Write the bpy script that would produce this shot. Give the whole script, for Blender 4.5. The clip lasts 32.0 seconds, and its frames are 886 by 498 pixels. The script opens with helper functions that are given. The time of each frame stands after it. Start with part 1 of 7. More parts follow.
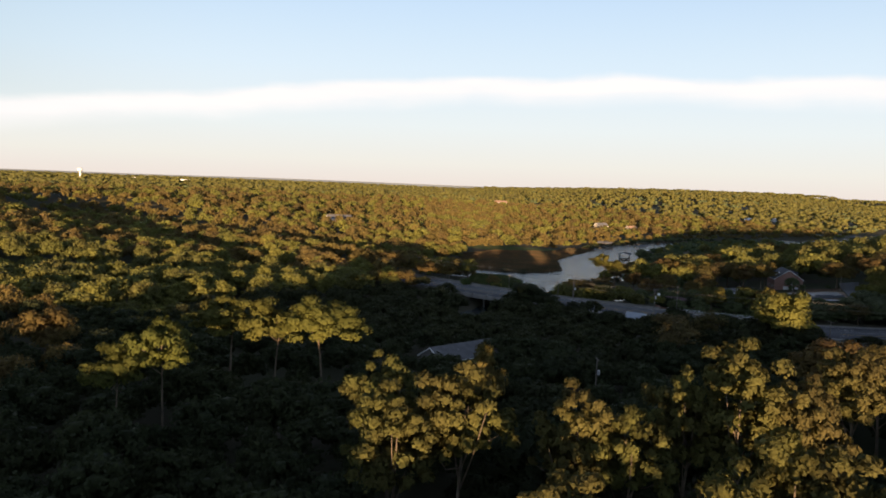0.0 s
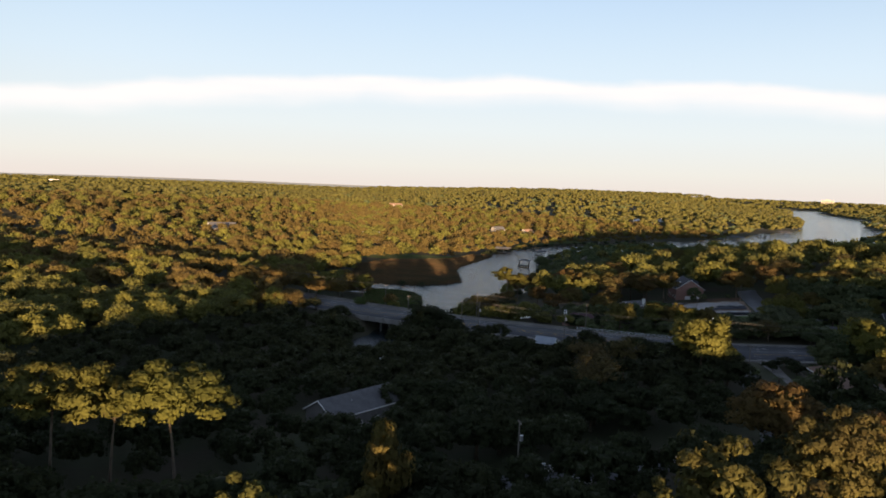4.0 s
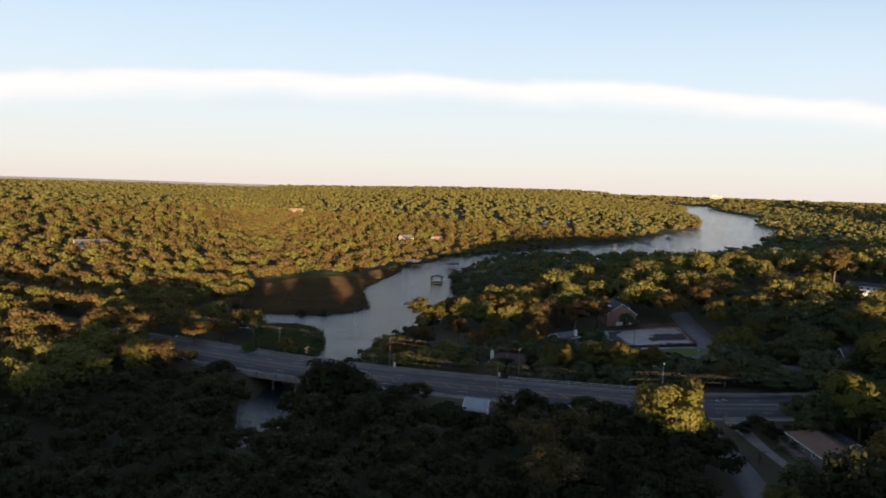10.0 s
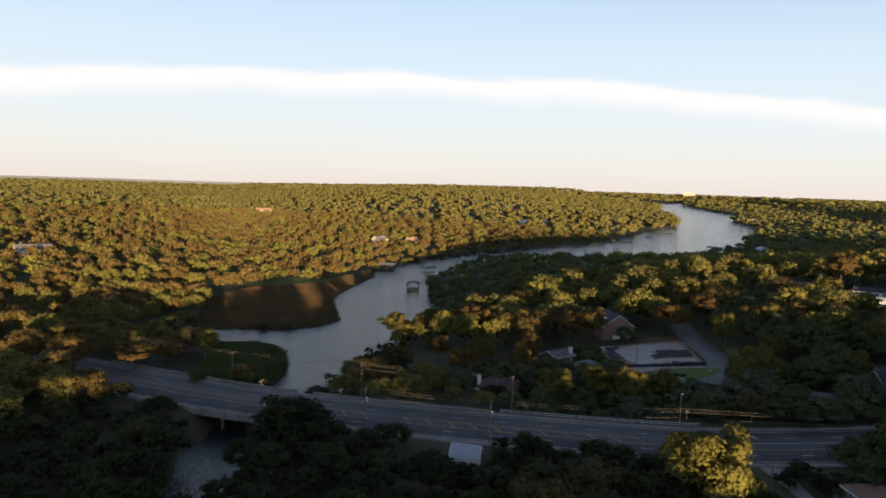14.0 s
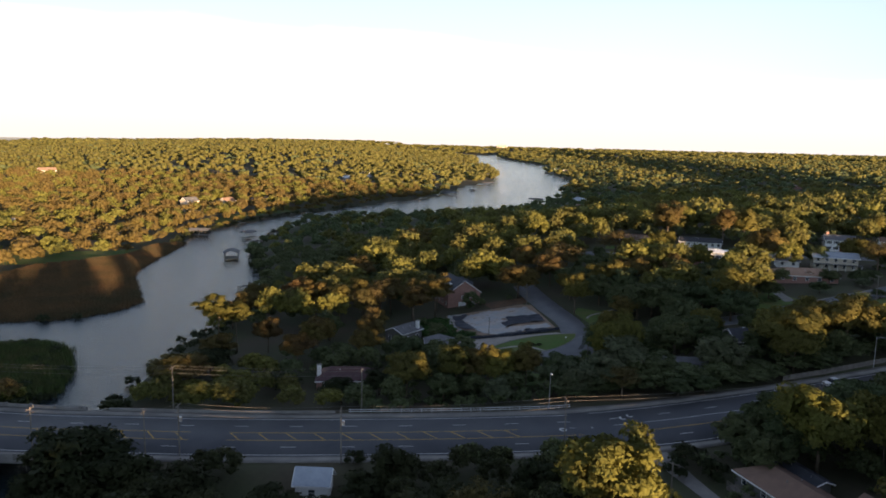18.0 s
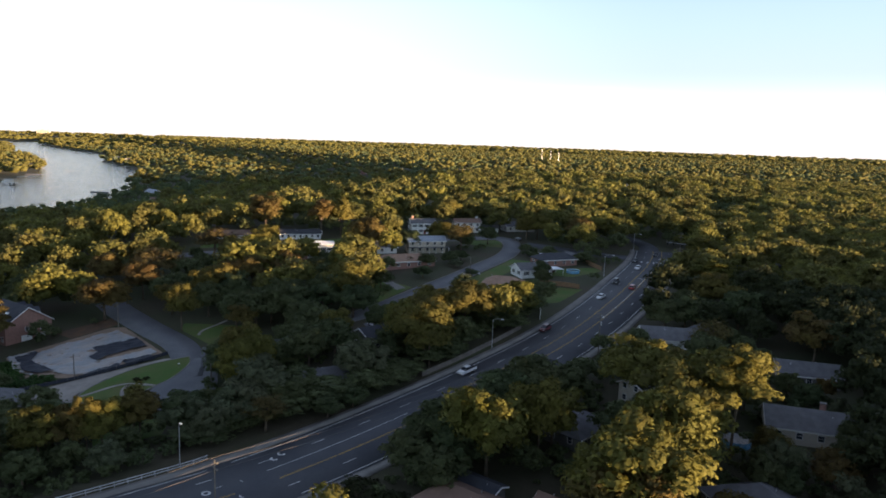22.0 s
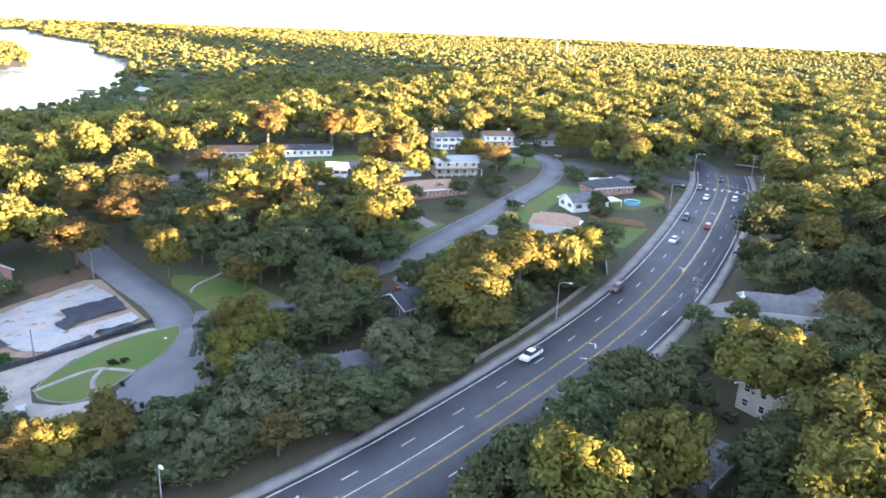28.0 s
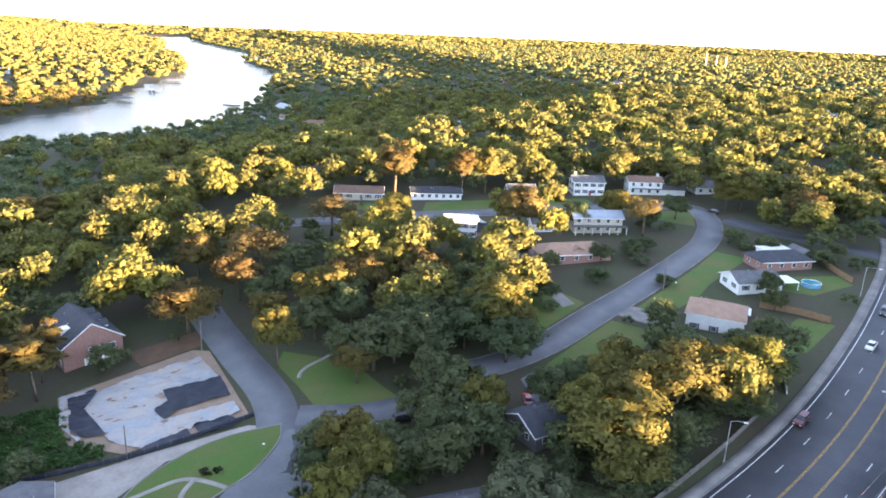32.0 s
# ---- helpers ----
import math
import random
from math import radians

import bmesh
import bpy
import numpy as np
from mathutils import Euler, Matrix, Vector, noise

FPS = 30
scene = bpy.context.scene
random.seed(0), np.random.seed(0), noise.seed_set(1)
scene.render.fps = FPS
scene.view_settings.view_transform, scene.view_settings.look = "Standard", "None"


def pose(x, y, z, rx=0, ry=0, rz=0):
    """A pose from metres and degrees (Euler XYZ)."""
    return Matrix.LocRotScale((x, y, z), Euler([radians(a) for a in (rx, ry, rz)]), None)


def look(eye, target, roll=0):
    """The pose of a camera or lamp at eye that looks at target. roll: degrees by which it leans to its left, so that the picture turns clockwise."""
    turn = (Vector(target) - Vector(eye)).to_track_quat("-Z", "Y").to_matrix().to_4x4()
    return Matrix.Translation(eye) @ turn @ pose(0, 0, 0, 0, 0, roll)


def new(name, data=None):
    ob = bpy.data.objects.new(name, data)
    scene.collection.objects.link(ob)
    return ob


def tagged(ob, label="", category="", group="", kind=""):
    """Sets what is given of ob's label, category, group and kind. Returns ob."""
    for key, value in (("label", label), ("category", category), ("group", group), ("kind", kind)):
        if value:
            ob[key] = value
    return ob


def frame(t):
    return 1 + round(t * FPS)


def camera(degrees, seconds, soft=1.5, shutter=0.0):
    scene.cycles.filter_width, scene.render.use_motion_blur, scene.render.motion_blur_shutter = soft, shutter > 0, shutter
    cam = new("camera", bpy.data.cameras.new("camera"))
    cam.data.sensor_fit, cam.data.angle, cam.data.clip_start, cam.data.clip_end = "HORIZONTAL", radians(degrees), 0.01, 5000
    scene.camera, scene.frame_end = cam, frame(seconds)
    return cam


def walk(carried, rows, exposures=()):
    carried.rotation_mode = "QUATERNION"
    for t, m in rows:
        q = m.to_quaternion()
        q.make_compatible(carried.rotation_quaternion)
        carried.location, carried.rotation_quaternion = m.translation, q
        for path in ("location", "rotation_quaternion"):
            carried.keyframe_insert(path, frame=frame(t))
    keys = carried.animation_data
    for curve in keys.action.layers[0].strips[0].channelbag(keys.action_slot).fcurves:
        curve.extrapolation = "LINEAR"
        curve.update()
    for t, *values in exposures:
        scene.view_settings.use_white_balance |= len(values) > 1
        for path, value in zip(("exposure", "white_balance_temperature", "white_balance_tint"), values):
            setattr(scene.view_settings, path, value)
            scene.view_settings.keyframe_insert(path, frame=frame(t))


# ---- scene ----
cam = camera(63.78, 32.0, 1.75)
PATH = [
    (0, (0.00, 0.00, 53.36), (-0.0000, 1.9911, 53.1723), 2.22),
    (0.5, (0.17, 3.61, 53.75), (0.1755, 5.6055, 53.5613), 2.23),
    (1, (0.34, 7.26, 54.23), (0.3721, 9.2480, 54.0372), 2.35),
    (1.5, (0.47, 10.88, 54.85), (0.5482, 12.8709, 54.6655), 2.31),
    (2, (0.54, 14.42, 55.56), (0.6946, 16.4069, 55.3796), 2.23),
    (2.5, (0.63, 17.84, 56.28), (0.8206, 19.8245, 56.0905), 2.26),
    (3, (0.70, 21.23, 56.91), (0.9205, 23.2122, 56.7245), 2.24),
    (3.5, (0.77, 24.71, 57.55), (1.0232, 26.6896, 57.3658), 2.14),
    (4, (0.96, 28.33, 58.29), (1.2537, 30.3011, 58.1097), 2.20),
    (4.5, (1.24, 32.02, 59.08), (1.5722, 33.9833, 58.9004), 2.25),
    (6.5, (2.41, 46.89, 62.53), (2.8232, 48.8345, 62.3451), 2.28),
    (7, (2.96, 50.64, 63.47), (3.3783, 52.5844, 63.2834), 2.31),
    (7.5, (3.65, 54.41, 64.36), (4.0750, 56.3587, 64.1793), 2.17),
    (8, (4.40, 58.24, 65.19), (4.8570, 60.1792, 65.0050), 2.16),
    (8.5, (5.15, 62.19, 65.97), (5.6517, 64.1157, 65.7874), 2.06),
    (9, (5.86, 66.27, 66.67), (6.3948, 68.1940, 66.4844), 2.01),
    (9.5, (6.62, 70.43, 67.14), (7.1723, 72.3448, 66.9586), 2.01),
    (10, (7.46, 74.61, 67.37), (8.0139, 76.5239, 67.1896), 1.85),
    (10.5, (8.40, 78.80, 67.44), (8.9573, 80.7081, 67.2574), 1.84),
    (11, (9.35, 83.03, 67.51), (9.9138, 84.9410, 67.3286), 1.81),
    (11.5, (10.33, 87.28, 67.64), (10.8907, 89.1877, 67.4572), 1.86),
    (12, (11.32, 91.48, 67.80), (11.8908, 93.3867, 67.6106), 1.82),
    (12.5, (12.36, 95.60, 67.90), (12.9436, 97.5083, 67.7148), 1.82),
    (13, (13.32, 99.72, 68.04), (13.9352, 101.6168, 67.8535), 1.69),
    (13.5, (14.23, 103.81, 68.17), (14.8486, 105.6978, 67.9852), 1.71),
    (15.5, (17.64, 120.36, 68.82), (18.2950, 122.2369, 68.6008), 1.60),
    (16, (18.54, 124.41, 68.94), (19.2023, 126.2823, 68.6636), 1.45),
    (16.5, (19.56, 128.44, 69.03), (20.2244, 130.2999, 68.7322), 1.47),
    (17, (20.77, 132.42, 69.01), (21.4417, 134.2790, 68.6999), 1.46),
    (17.5, (22.17, 136.35, 68.90), (22.8512, 138.2108, 68.5920), 1.41),
    (18, (23.48, 140.23, 68.83), (24.5531, 141.8950, 68.5287), 1.34),
    (18.5, (24.43, 144.27, 68.88), (25.6955, 145.7887, 68.5892), 1.39),
    (19, (25.57, 148.09, 68.97), (26.8786, 149.5705, 68.6733), 1.49),
    (19.5, (26.77, 151.77, 68.98), (28.2387, 153.0974, 68.6819), 1.63),
    (20, (28.24, 155.30, 69.05), (29.7799, 156.5492, 68.7543), 1.75),
    (20.5, (30.04, 158.68, 69.14), (31.6756, 159.7890, 68.8495), 1.81),
    (21, (32.04, 162.02, 69.16), (33.7964, 162.9240, 68.8686), 1.85),
    (21.5, (34.16, 165.37, 69.06), (35.9782, 166.1504, 68.7616), 1.83),
    (22, (36.60, 168.50, 68.87), (38.4127, 169.2821, 68.5675), 1.92),
    (22.5, (39.34, 171.39, 68.67), (41.1508, 172.1757, 68.3695), 2.03),
    (23, (42.18, 174.11, 68.40), (43.9875, 174.8918, 68.0327), 2.00),
    (23.5, (45.05, 176.68, 68.10), (46.8163, 177.4556, 67.5815), 2.18),
    (24, (47.89, 179.15, 67.89), (49.6282, 179.9094, 67.2488), 2.23),
    (24.5, (50.79, 181.51, 67.79), (52.5087, 182.2538, 67.0875), 2.29),
    (25, (53.76, 183.72, 67.81), (55.4737, 184.4664, 67.0950), 2.30),
    (25.5, (56.90, 185.82, 68.11), (58.6319, 186.5761, 67.4428), 2.41),
    (27.5, (69.83, 194.44, 71.37), (71.5763, 195.1994, 70.7701), 2.31),
    (28, (73.09, 196.65, 72.67), (74.8470, 197.4065, 72.0775), 2.28),
    (28.5, (76.33, 198.81, 74.23), (78.0818, 199.5638, 73.6306), 2.37),
    (29, (79.49, 200.83, 75.82), (81.2356, 201.5971, 75.2266), 2.37),
    (29.5, (82.54, 202.65, 77.46), (84.2383, 203.5201, 76.8572), 2.30),
    (30, (85.62, 204.42, 79.10), (87.2646, 205.3873, 78.4991), 2.26),
    (30.5, (88.71, 206.26, 80.68), (90.3248, 207.2842, 80.0809), 2.27),
    (31, (91.73, 208.22, 82.09), (93.3167, 209.2725, 81.4924), 2.33),
    (31.5, (94.69, 210.27, 83.26), (96.2802, 211.3224, 82.6682), 2.37),
    (32, (97.58, 212.35, 84.20), (99.1639, 213.4123, 83.6080), 2.31),
]
EXPOSURES = [(0, 1.2, 6950, 13), (13.5, 1.2, 6950, 13), (15.5, 1.36, 6900, 13), (17.0, 1.62, 6850, 13), (18.5, 1.52, 6850, 13), (21.0, 1.7, 6800, 13), (23.0, 1.95, 6800, 12), (23.5, 2.7, 6800, 12), (24.0, 3.85, 6800, 13), (24.5, 4.45, 7050, 15), (25.0, 4.78, 7200, 16), (25.5, 4.72, 7200, 16), (27.5, 4.25, 6850, 16), (32.0, 3.8, 6800, 16)]
walk(cam, [(t, look(eye, target, roll)) for t, eye, target, roll in PATH], EXPOSURES)

# ---- light ----
SUN_HEADING = 2.0      # degrees clockwise from +y towards which the light travels
SUN_HEIGHT = 3.1
world = bpy.data.worlds.new("sky")
scene.world = world
world.use_nodes = True
wn = world.node_tree.nodes
wl = world.node_tree.links
wn.clear()
w_out = wn.new("ShaderNodeOutputWorld")
w_bg = wn.new("ShaderNodeBackground")
w_sky = wn.new("ShaderNodeTexSky")
w_sky.sky_type = "NISHITA"
w_sky.sun_disc = False
w_sky.sun_elevation = radians(SUN_HEIGHT)
w_sky.sun_rotation = radians(SUN_HEADING + 180)
w_sky.air_density, w_sky.dust_density, w_sky.ozone_density = 1.0, 0.3, 4.0
w_bg.inputs["Strength"].default_value = 0.195
w_soft = wn.new("ShaderNodeHueSaturation")
w_soft.inputs["Saturation"].default_value = 0.58
wl.new(w_sky.outputs[0], w_soft.inputs["Color"])
wl.new(w_soft.outputs[0], w_bg.inputs[0])
# pale haze towards the horizon and one thin bank of cloud low in the sky
w_co = wn.new("ShaderNodeTexCoord")
w_sep = wn.new("ShaderNodeSeparateXYZ")
wl.new(w_co.outputs["Generated"], w_sep.inputs[0])


def sky_math(op, a, b):
    k = wn.new("ShaderNodeMath")
    k.operation = op
    for i, v in enumerate((a, b)):
        if isinstance(v, (int, float)):
            k.inputs[i].default_value = v
        else:
            wl.new(v, k.inputs[i])
    return k.outputs[0]


def sky_step(value, lo, hi):
    k = wn.new("ShaderNodeMapRange")
    k.interpolation_type = "SMOOTHSTEP"
    k.inputs["From Min"].default_value, k.inputs["From Max"].default_value = lo, hi
    wl.new(value, k.inputs["Value"])
    return k.outputs[0]


def sky_noise(scale, stretch, detail):
    m = wn.new("ShaderNodeMapping")
    m.inputs["Scale"].default_value = stretch
    wl.new(w_co.outputs["Generated"], m.inputs[0])
    k = wn.new("ShaderNodeTexNoise")
    k.inputs["Scale"].default_value, k.inputs["Detail"].default_value = scale, detail
    wl.new(m.outputs[0], k.inputs["Vector"])
    return k.outputs["Fac"]


up = w_sep.outputs["Z"]
w_haze = wn.new("ShaderNodeValToRGB")
wl.new(sky_math("MULTIPLY", up, 4.0), w_haze.inputs[0])
stops = w_haze.color_ramp.elements
stops[0].position, stops[0].color = 0.0, (0.366, 0.346, 0.332, 1)
stops[1].position, stops[1].color = 1.0, (0.250, 0.345, 0.445, 1)
for at, tint in ((0.10, (0.370, 0.378, 0.362, 1)), (0.30, (0.352, 0.398, 0.418, 1)), (0.60, (0.305, 0.383, 0.450, 1))):
    stops.new(at).color = tint
# the bank's upper edge is highest towards north-north-east and sinks to both sides
toward = sky_math("ADD", sky_math("MULTIPLY", w_sep.outputs["X"], 0.26), sky_math("MULTIPLY", w_sep.outputs["Y"], 0.966))
edge = sky_math("MAXIMUM", sky_math("ADD", sky_math("MULTIPLY", toward, 0.228), -0.081), 0.075)
over = sky_math("SUBTRACT", up, edge)
over = sky_math("ADD", over, sky_math("MULTIPLY", sky_math("SUBTRACT", sky_noise(3.0, (2.0, 2.0, 4.0), 6.0), 0.5), 0.035))
streak = sky_math("ADD", 0.55, sky_math("MULTIPLY", sky_noise(5.0, (1.6, 1.6, 16.0), 5.0), 0.9))
bank = sky_math("MULTIPLY", sky_step(over, 0.007, -0.008), sky_step(over, -0.042, -0.008))
bank = sky_math("MULTIPLY", sky_math("MINIMUM", sky_math("MULTIPLY", bank, streak), 1.0), sky_step(toward, 0.3, 0.8))
# above the haze the sky deepens towards the east
deep = sky_math("MULTIPLY", sky_step(up, 0.035, 0.10), sky_step(toward, 0.88, 0.35))
w_deep = wn.new("ShaderNodeMix")
w_deep.data_type, w_deep.blend_type = "RGBA", "MULTIPLY"
wl.new(deep, w_deep.inputs["Factor"])
wl.new(w_haze.outputs[0], w_deep.inputs["A"])
w_deep.inputs["B"].default_value = (0.68, 0.74, 0.74, 1)
w_bank = wn.new("ShaderNodeMix")
w_bank.data_type = "RGBA"
wl.new(bank, w_bank.inputs["Factor"])
wl.new(w_deep.outputs["Result"], w_bank.inputs["A"])
w_bank.inputs["B"].default_value = (0.435, 0.440, 0.452, 1)
w_cloud = wn.new("ShaderNodeBackground")
wl.new(w_bank.outputs["Result"], w_cloud.inputs["Color"])
w_mix = wn.new("ShaderNodeMixShader")
wl.new(sky_step(up, 0.42, 0.14), w_mix.inputs[0])
wl.new(w_bg.outputs[0], w_mix.inputs[1])
wl.new(w_cloud.outputs[0], w_mix.inputs[2])
wl.new(w_mix.outputs[0], w_out.inputs[0])
sun_data = bpy.data.lights.new("sun", "SUN")
sun_data.energy = 6.1
sun_data.angle = radians(0.6)
sun_data.color = (1.0, 0.69, 0.41)
sun = new("sun", sun_data)
_a, _e = radians(SUN_HEADING), radians(SUN_HEIGHT)
sun.matrix_world = look((0, 0, 300), (math.sin(_a) * math.cos(_e), math.cos(_a) * math.cos(_e), 300 - math.sin(_e)))

# ---- materials ----
def material(name, color, rough=0.8, color2=None, scale=1.0, detail_scale=12.0, bump=0.0, metal=0.0, spec=0.3, island=0.0, mixpos=(0.35, 0.65)):
    """Two colours mixed by noise at two sizes, with a fine bump."""
    mat = bpy.data.materials.new(name)
    mat.use_nodes = True
    n, l = mat.node_tree.nodes, mat.node_tree.links
    b = n["Principled BSDF"]
    b.inputs["Roughness"].default_value = rough
    b.inputs["Metallic"].default_value = metal
    b.inputs["Specular IOR Level"].default_value = spec
    geo = n.new("ShaderNodeNewGeometry")
    big = n.new("ShaderNodeTexNoise")
    big.inputs["Scale"].default_value = scale
    big.inputs["Detail"].default_value = 5.0
    l.new(geo.outputs["Position"], big.inputs["Vector"])
    small = n.new("ShaderNodeTexNoise")
    small.inputs["Scale"].default_value = detail_scale
    small.inputs["Detail"].default_value = 4.0
    l.new(geo.outputs["Position"], small.inputs["Vector"])
    ramp = n.new("ShaderNodeMapRange")
    ramp.inputs["From Min"].default_value, ramp.inputs["From Max"].default_value = mixpos
    l.new(big.outputs["Fac"], ramp.inputs["Value"])
    mix = n.new("ShaderNodeMix")
    mix.data_type = "RGBA"
    c2 = color2 or tuple(v * 0.75 for v in color)
    mix.inputs["A"].default_value = (*color, 1)
    mix.inputs["B"].default_value = (*c2, 1)
    l.new(ramp.outputs[0], mix.inputs["Factor"])
    hsv = n.new("ShaderNodeHueSaturation")
    val = n.new("ShaderNodeMapRange")
    val.inputs["To Min"].default_value, val.inputs["To Max"].default_value = 0.8, 1.2
    if island:
        val.inputs["To Min"].default_value, val.inputs["To Max"].default_value = 1 - island, 1 + island
        l.new(geo.outputs["Random Per Island"], val.inputs["Value"])
    else:
        l.new(small.outputs["Fac"], val.inputs["Value"])
    l.new(val.outputs[0], hsv.inputs["Value"])
    l.new(mix.outputs["Result"], hsv.inputs["Color"])
    l.new(hsv.outputs[0], b.inputs["Base Color"])
    if bump:
        bn = n.new("ShaderNodeBump")
        bn.inputs["Strength"].default_value = min(1.0, bump)
        bn.inputs["Distance"].default_value = 0.05
        l.new(small.outputs["Fac"], bn.inputs["Height"])
        l.new(bn.outputs[0], b.inputs["Normal"])
    return mat


def leaf_material(name, color, color2, through_light=0.33):
    """Leaves: two greens by patches and by tree, some light passing through."""
    mat = material(name, color, 0.7, color2, 0.09, 0.8, 0.0, 0.0, 0.12, 0.16)
    n, l = mat.node_tree.nodes, mat.node_tree.links
    b = n["Principled BSDF"]
    out = n["Material Output"]
    hsv = [k for k in n if k.type == "HUE_SAT"][0]
    info = n.new("ShaderNodeObjectInfo")
    hue = n.new("ShaderNodeMapRange")
    hue.inputs["To Min"].default_value, hue.inputs["To Max"].default_value = 0.488, 0.525
    l.new(info.outputs["Random"], hue.inputs["Value"])
    l.new(hue.outputs[0], hsv.inputs["Hue"])
    fine = n.new("ShaderNodeTexNoise")
    fine.inputs["Scale"].default_value = 1.15
    fine.inputs["Detail"].default_value = 6.0
    fine.inputs["Roughness"].default_value = 0.72
    l.new([k for k in n if k.type == "NEW_GEOMETRY"][0].outputs["Position"], fine.inputs["Vector"])
    tone = n.new("ShaderNodeMapRange")
    tone.inputs["From Min"].default_value, tone.inputs["From Max"].default_value = 0.3, 0.7
    tone.inputs["To Min"].default_value, tone.inputs["To Max"].default_value = 0.6, 1.35
    l.new(fine.outputs["Fac"], tone.inputs["Value"])
    both = n.new("ShaderNodeMath")
    both.operation = "MULTIPLY"
    l.new(tone.outputs[0], both.inputs[0])
    l.new(hsv.inputs["Value"].links[0].from_socket, both.inputs[1])
    l.new(both.outputs[0], hsv.inputs["Value"])
    rough = n.new("ShaderNodeBump")
    rough.inputs["Strength"].default_value = 0.7
    rough.inputs["Distance"].default_value = 0.75
    l.new(fine.outputs["Fac"], rough.inputs["Height"])
    l.new(rough.outputs[0], b.inputs["Normal"])
    tr = n.new("ShaderNodeBsdfTranslucent")
    l.new(hsv.outputs[0], tr.inputs["Color"])
    mixs = n.new("ShaderNodeMixShader")
    mixs.inputs[0].default_value = through_light
    l.new(b.outputs[0], mixs.inputs[1])
    l.new(tr.outputs[0], mixs.inputs[2])
    l.new(mixs.outputs[0], out.inputs["Surface"])
    return mat


M_GROUND = material("forest_floor", (0.045, 0.054, 0.024), 0.95, (0.060, 0.050, 0.032), 0.05, 0.9, 0.6)
M_ASPHALT = material("asphalt", (0.062, 0.066, 0.075), 0.85, (0.080, 0.083, 0.090), 0.12, 3.0, 0.3)
M_STREET = material("old_asphalt", (0.115, 0.120, 0.130), 0.9, (0.145, 0.148, 0.152), 0.15, 2.0, 0.3)
M_CONCRETE = material("concrete", (0.215, 0.205, 0.187), 0.9, (0.15, 0.143, 0.134), 0.25, 3.0, 0.3)
M_LAWN = material("lawn", (0.060, 0.115, 0.022), 0.95, (0.10, 0.11, 0.035), 0.12, 3.0, 0.6)
M_MARSH = material("marsh_reed", (0.150, 0.090, 0.042), 0.95, (0.085, 0.068, 0.034), 0.045, 1.2, 0, island=0.3)
M_BARK = material("bark", (0.16, 0.12, 0.085), 0.95, (0.10, 0.08, 0.06), 0.8, 6.0, 0.6)
M_LEAF = leaf_material("oak_leaves", (0.159, 0.123, 0.040), (0.137, 0.096, 0.040))
M_LEAF_OLIVE = leaf_material("olive_oak_leaves", (0.138, 0.130, 0.040), (0.120, 0.102, 0.038))
# Darker leaf copy: shade of the creek bottom is put into this colour.
M_LEAF_SHADE = leaf_material("shade_dark_leaves", (0.053, 0.059, 0.026), (0.040, 0.048, 0.022))
# Garden green that also carries the shade on low trees under the canopy.
M_LEAF_GREEN = leaf_material("garden_shade_leaves", (0.124, 0.143, 0.064), (0.094, 0.117, 0.055))
# Brighter yellow copy of the oak leaves: low sunlight is in the colour.
M_LEAF_GOLD = leaf_material("sunlit_yellow_leaves", (0.178, 0.162, 0.042), (0.145, 0.136, 0.042))
M_LEAF_GREY = leaf_material("grey_green_leaves", (0.157, 0.173, 0.100), (0.120, 0.138, 0.074))
M_LEAF_BROWN = leaf_material("browning_leaves", (0.150, 0.112, 0.046), (0.115, 0.090, 0.038))
M_LEAF_WEED = leaf_material("weed_leaves", (0.070, 0.125, 0.035), (0.050, 0.095, 0.028))
M_REED_GREEN = material("green_reed", (0.055, 0.085, 0.022), 0.9, (0.08, 0.085, 0.03), 0.2, 2.0, island=0.25)
# Far land in a blue-grey that has the distance haze mixed in.
M_HAZE = material("hazed_far_shore", (0.10, 0.125, 0.16), 1.0, (0.085, 0.105, 0.135), 0.002, 0.02)
M_PINE = leaf_material("pine_needles", (0.143, 0.138, 0.033), (0.108, 0.114, 0.031))

M_WATER = bpy.data.materials.new("river_water")
M_WATER.use_nodes = True
_n, _l = M_WATER.node_tree.nodes, M_WATER.node_tree.links
_b = _n["Principled BSDF"]
_b.inputs["Base Color"].default_value = (0.012, 0.022, 0.026, 1)
_b.inputs["Roughness"].default_value = 0.1
_b.inputs["IOR"].default_value = 1.333
_g = _n.new("ShaderNodeNewGeometry")
_t = _n.new("ShaderNodeTexNoise")
_t.inputs["Scale"].default_value = 0.9
_t.inputs["Detail"].default_value = 4
_bp = _n.new("ShaderNodeBump")
_bp.inputs["Strength"].default_value = 1.0
_bp.inputs["Distance"].default_value = 0.45
_l.new(_g.outputs["Position"], _t.inputs["Vector"])
_l.new(_t.outputs["Fac"], _bp.inputs["Height"])
_l.new(_bp.outputs[0], _b.inputs["Normal"])

# ---- plan ----
WEST_SHORE = [(6, 258), (10, 272), (13, 303), (36, 345), (42, 375), (41, 392), (30, 401), (10, 407), (2, 420), (10, 437), (26, 436), (46, 429), (62, 435), (75, 447), (79, 481), (86, 520),
              (122, 592), (145, 640), (181, 683), (250, 738), (391, 821), (508, 895), (626, 1017), (810, 1175), (960, 1390), (1075, 1546), (1271, 1892), (1600, 2370), (1900, 3100)]
EAST_SHORE = [(12, 256), (17, 270), (27, 296), (54, 346), (70, 377), (89, 396), (117, 434), (132, 480), (155, 565), (200, 640), (240, 690), (320, 705),
              (414, 692), (532, 749), (690, 880), (875, 1063), (960, 1160), (1158, 1474), (1360, 1680), (1640, 2170), (1950, 2700), (2300, 3100)]
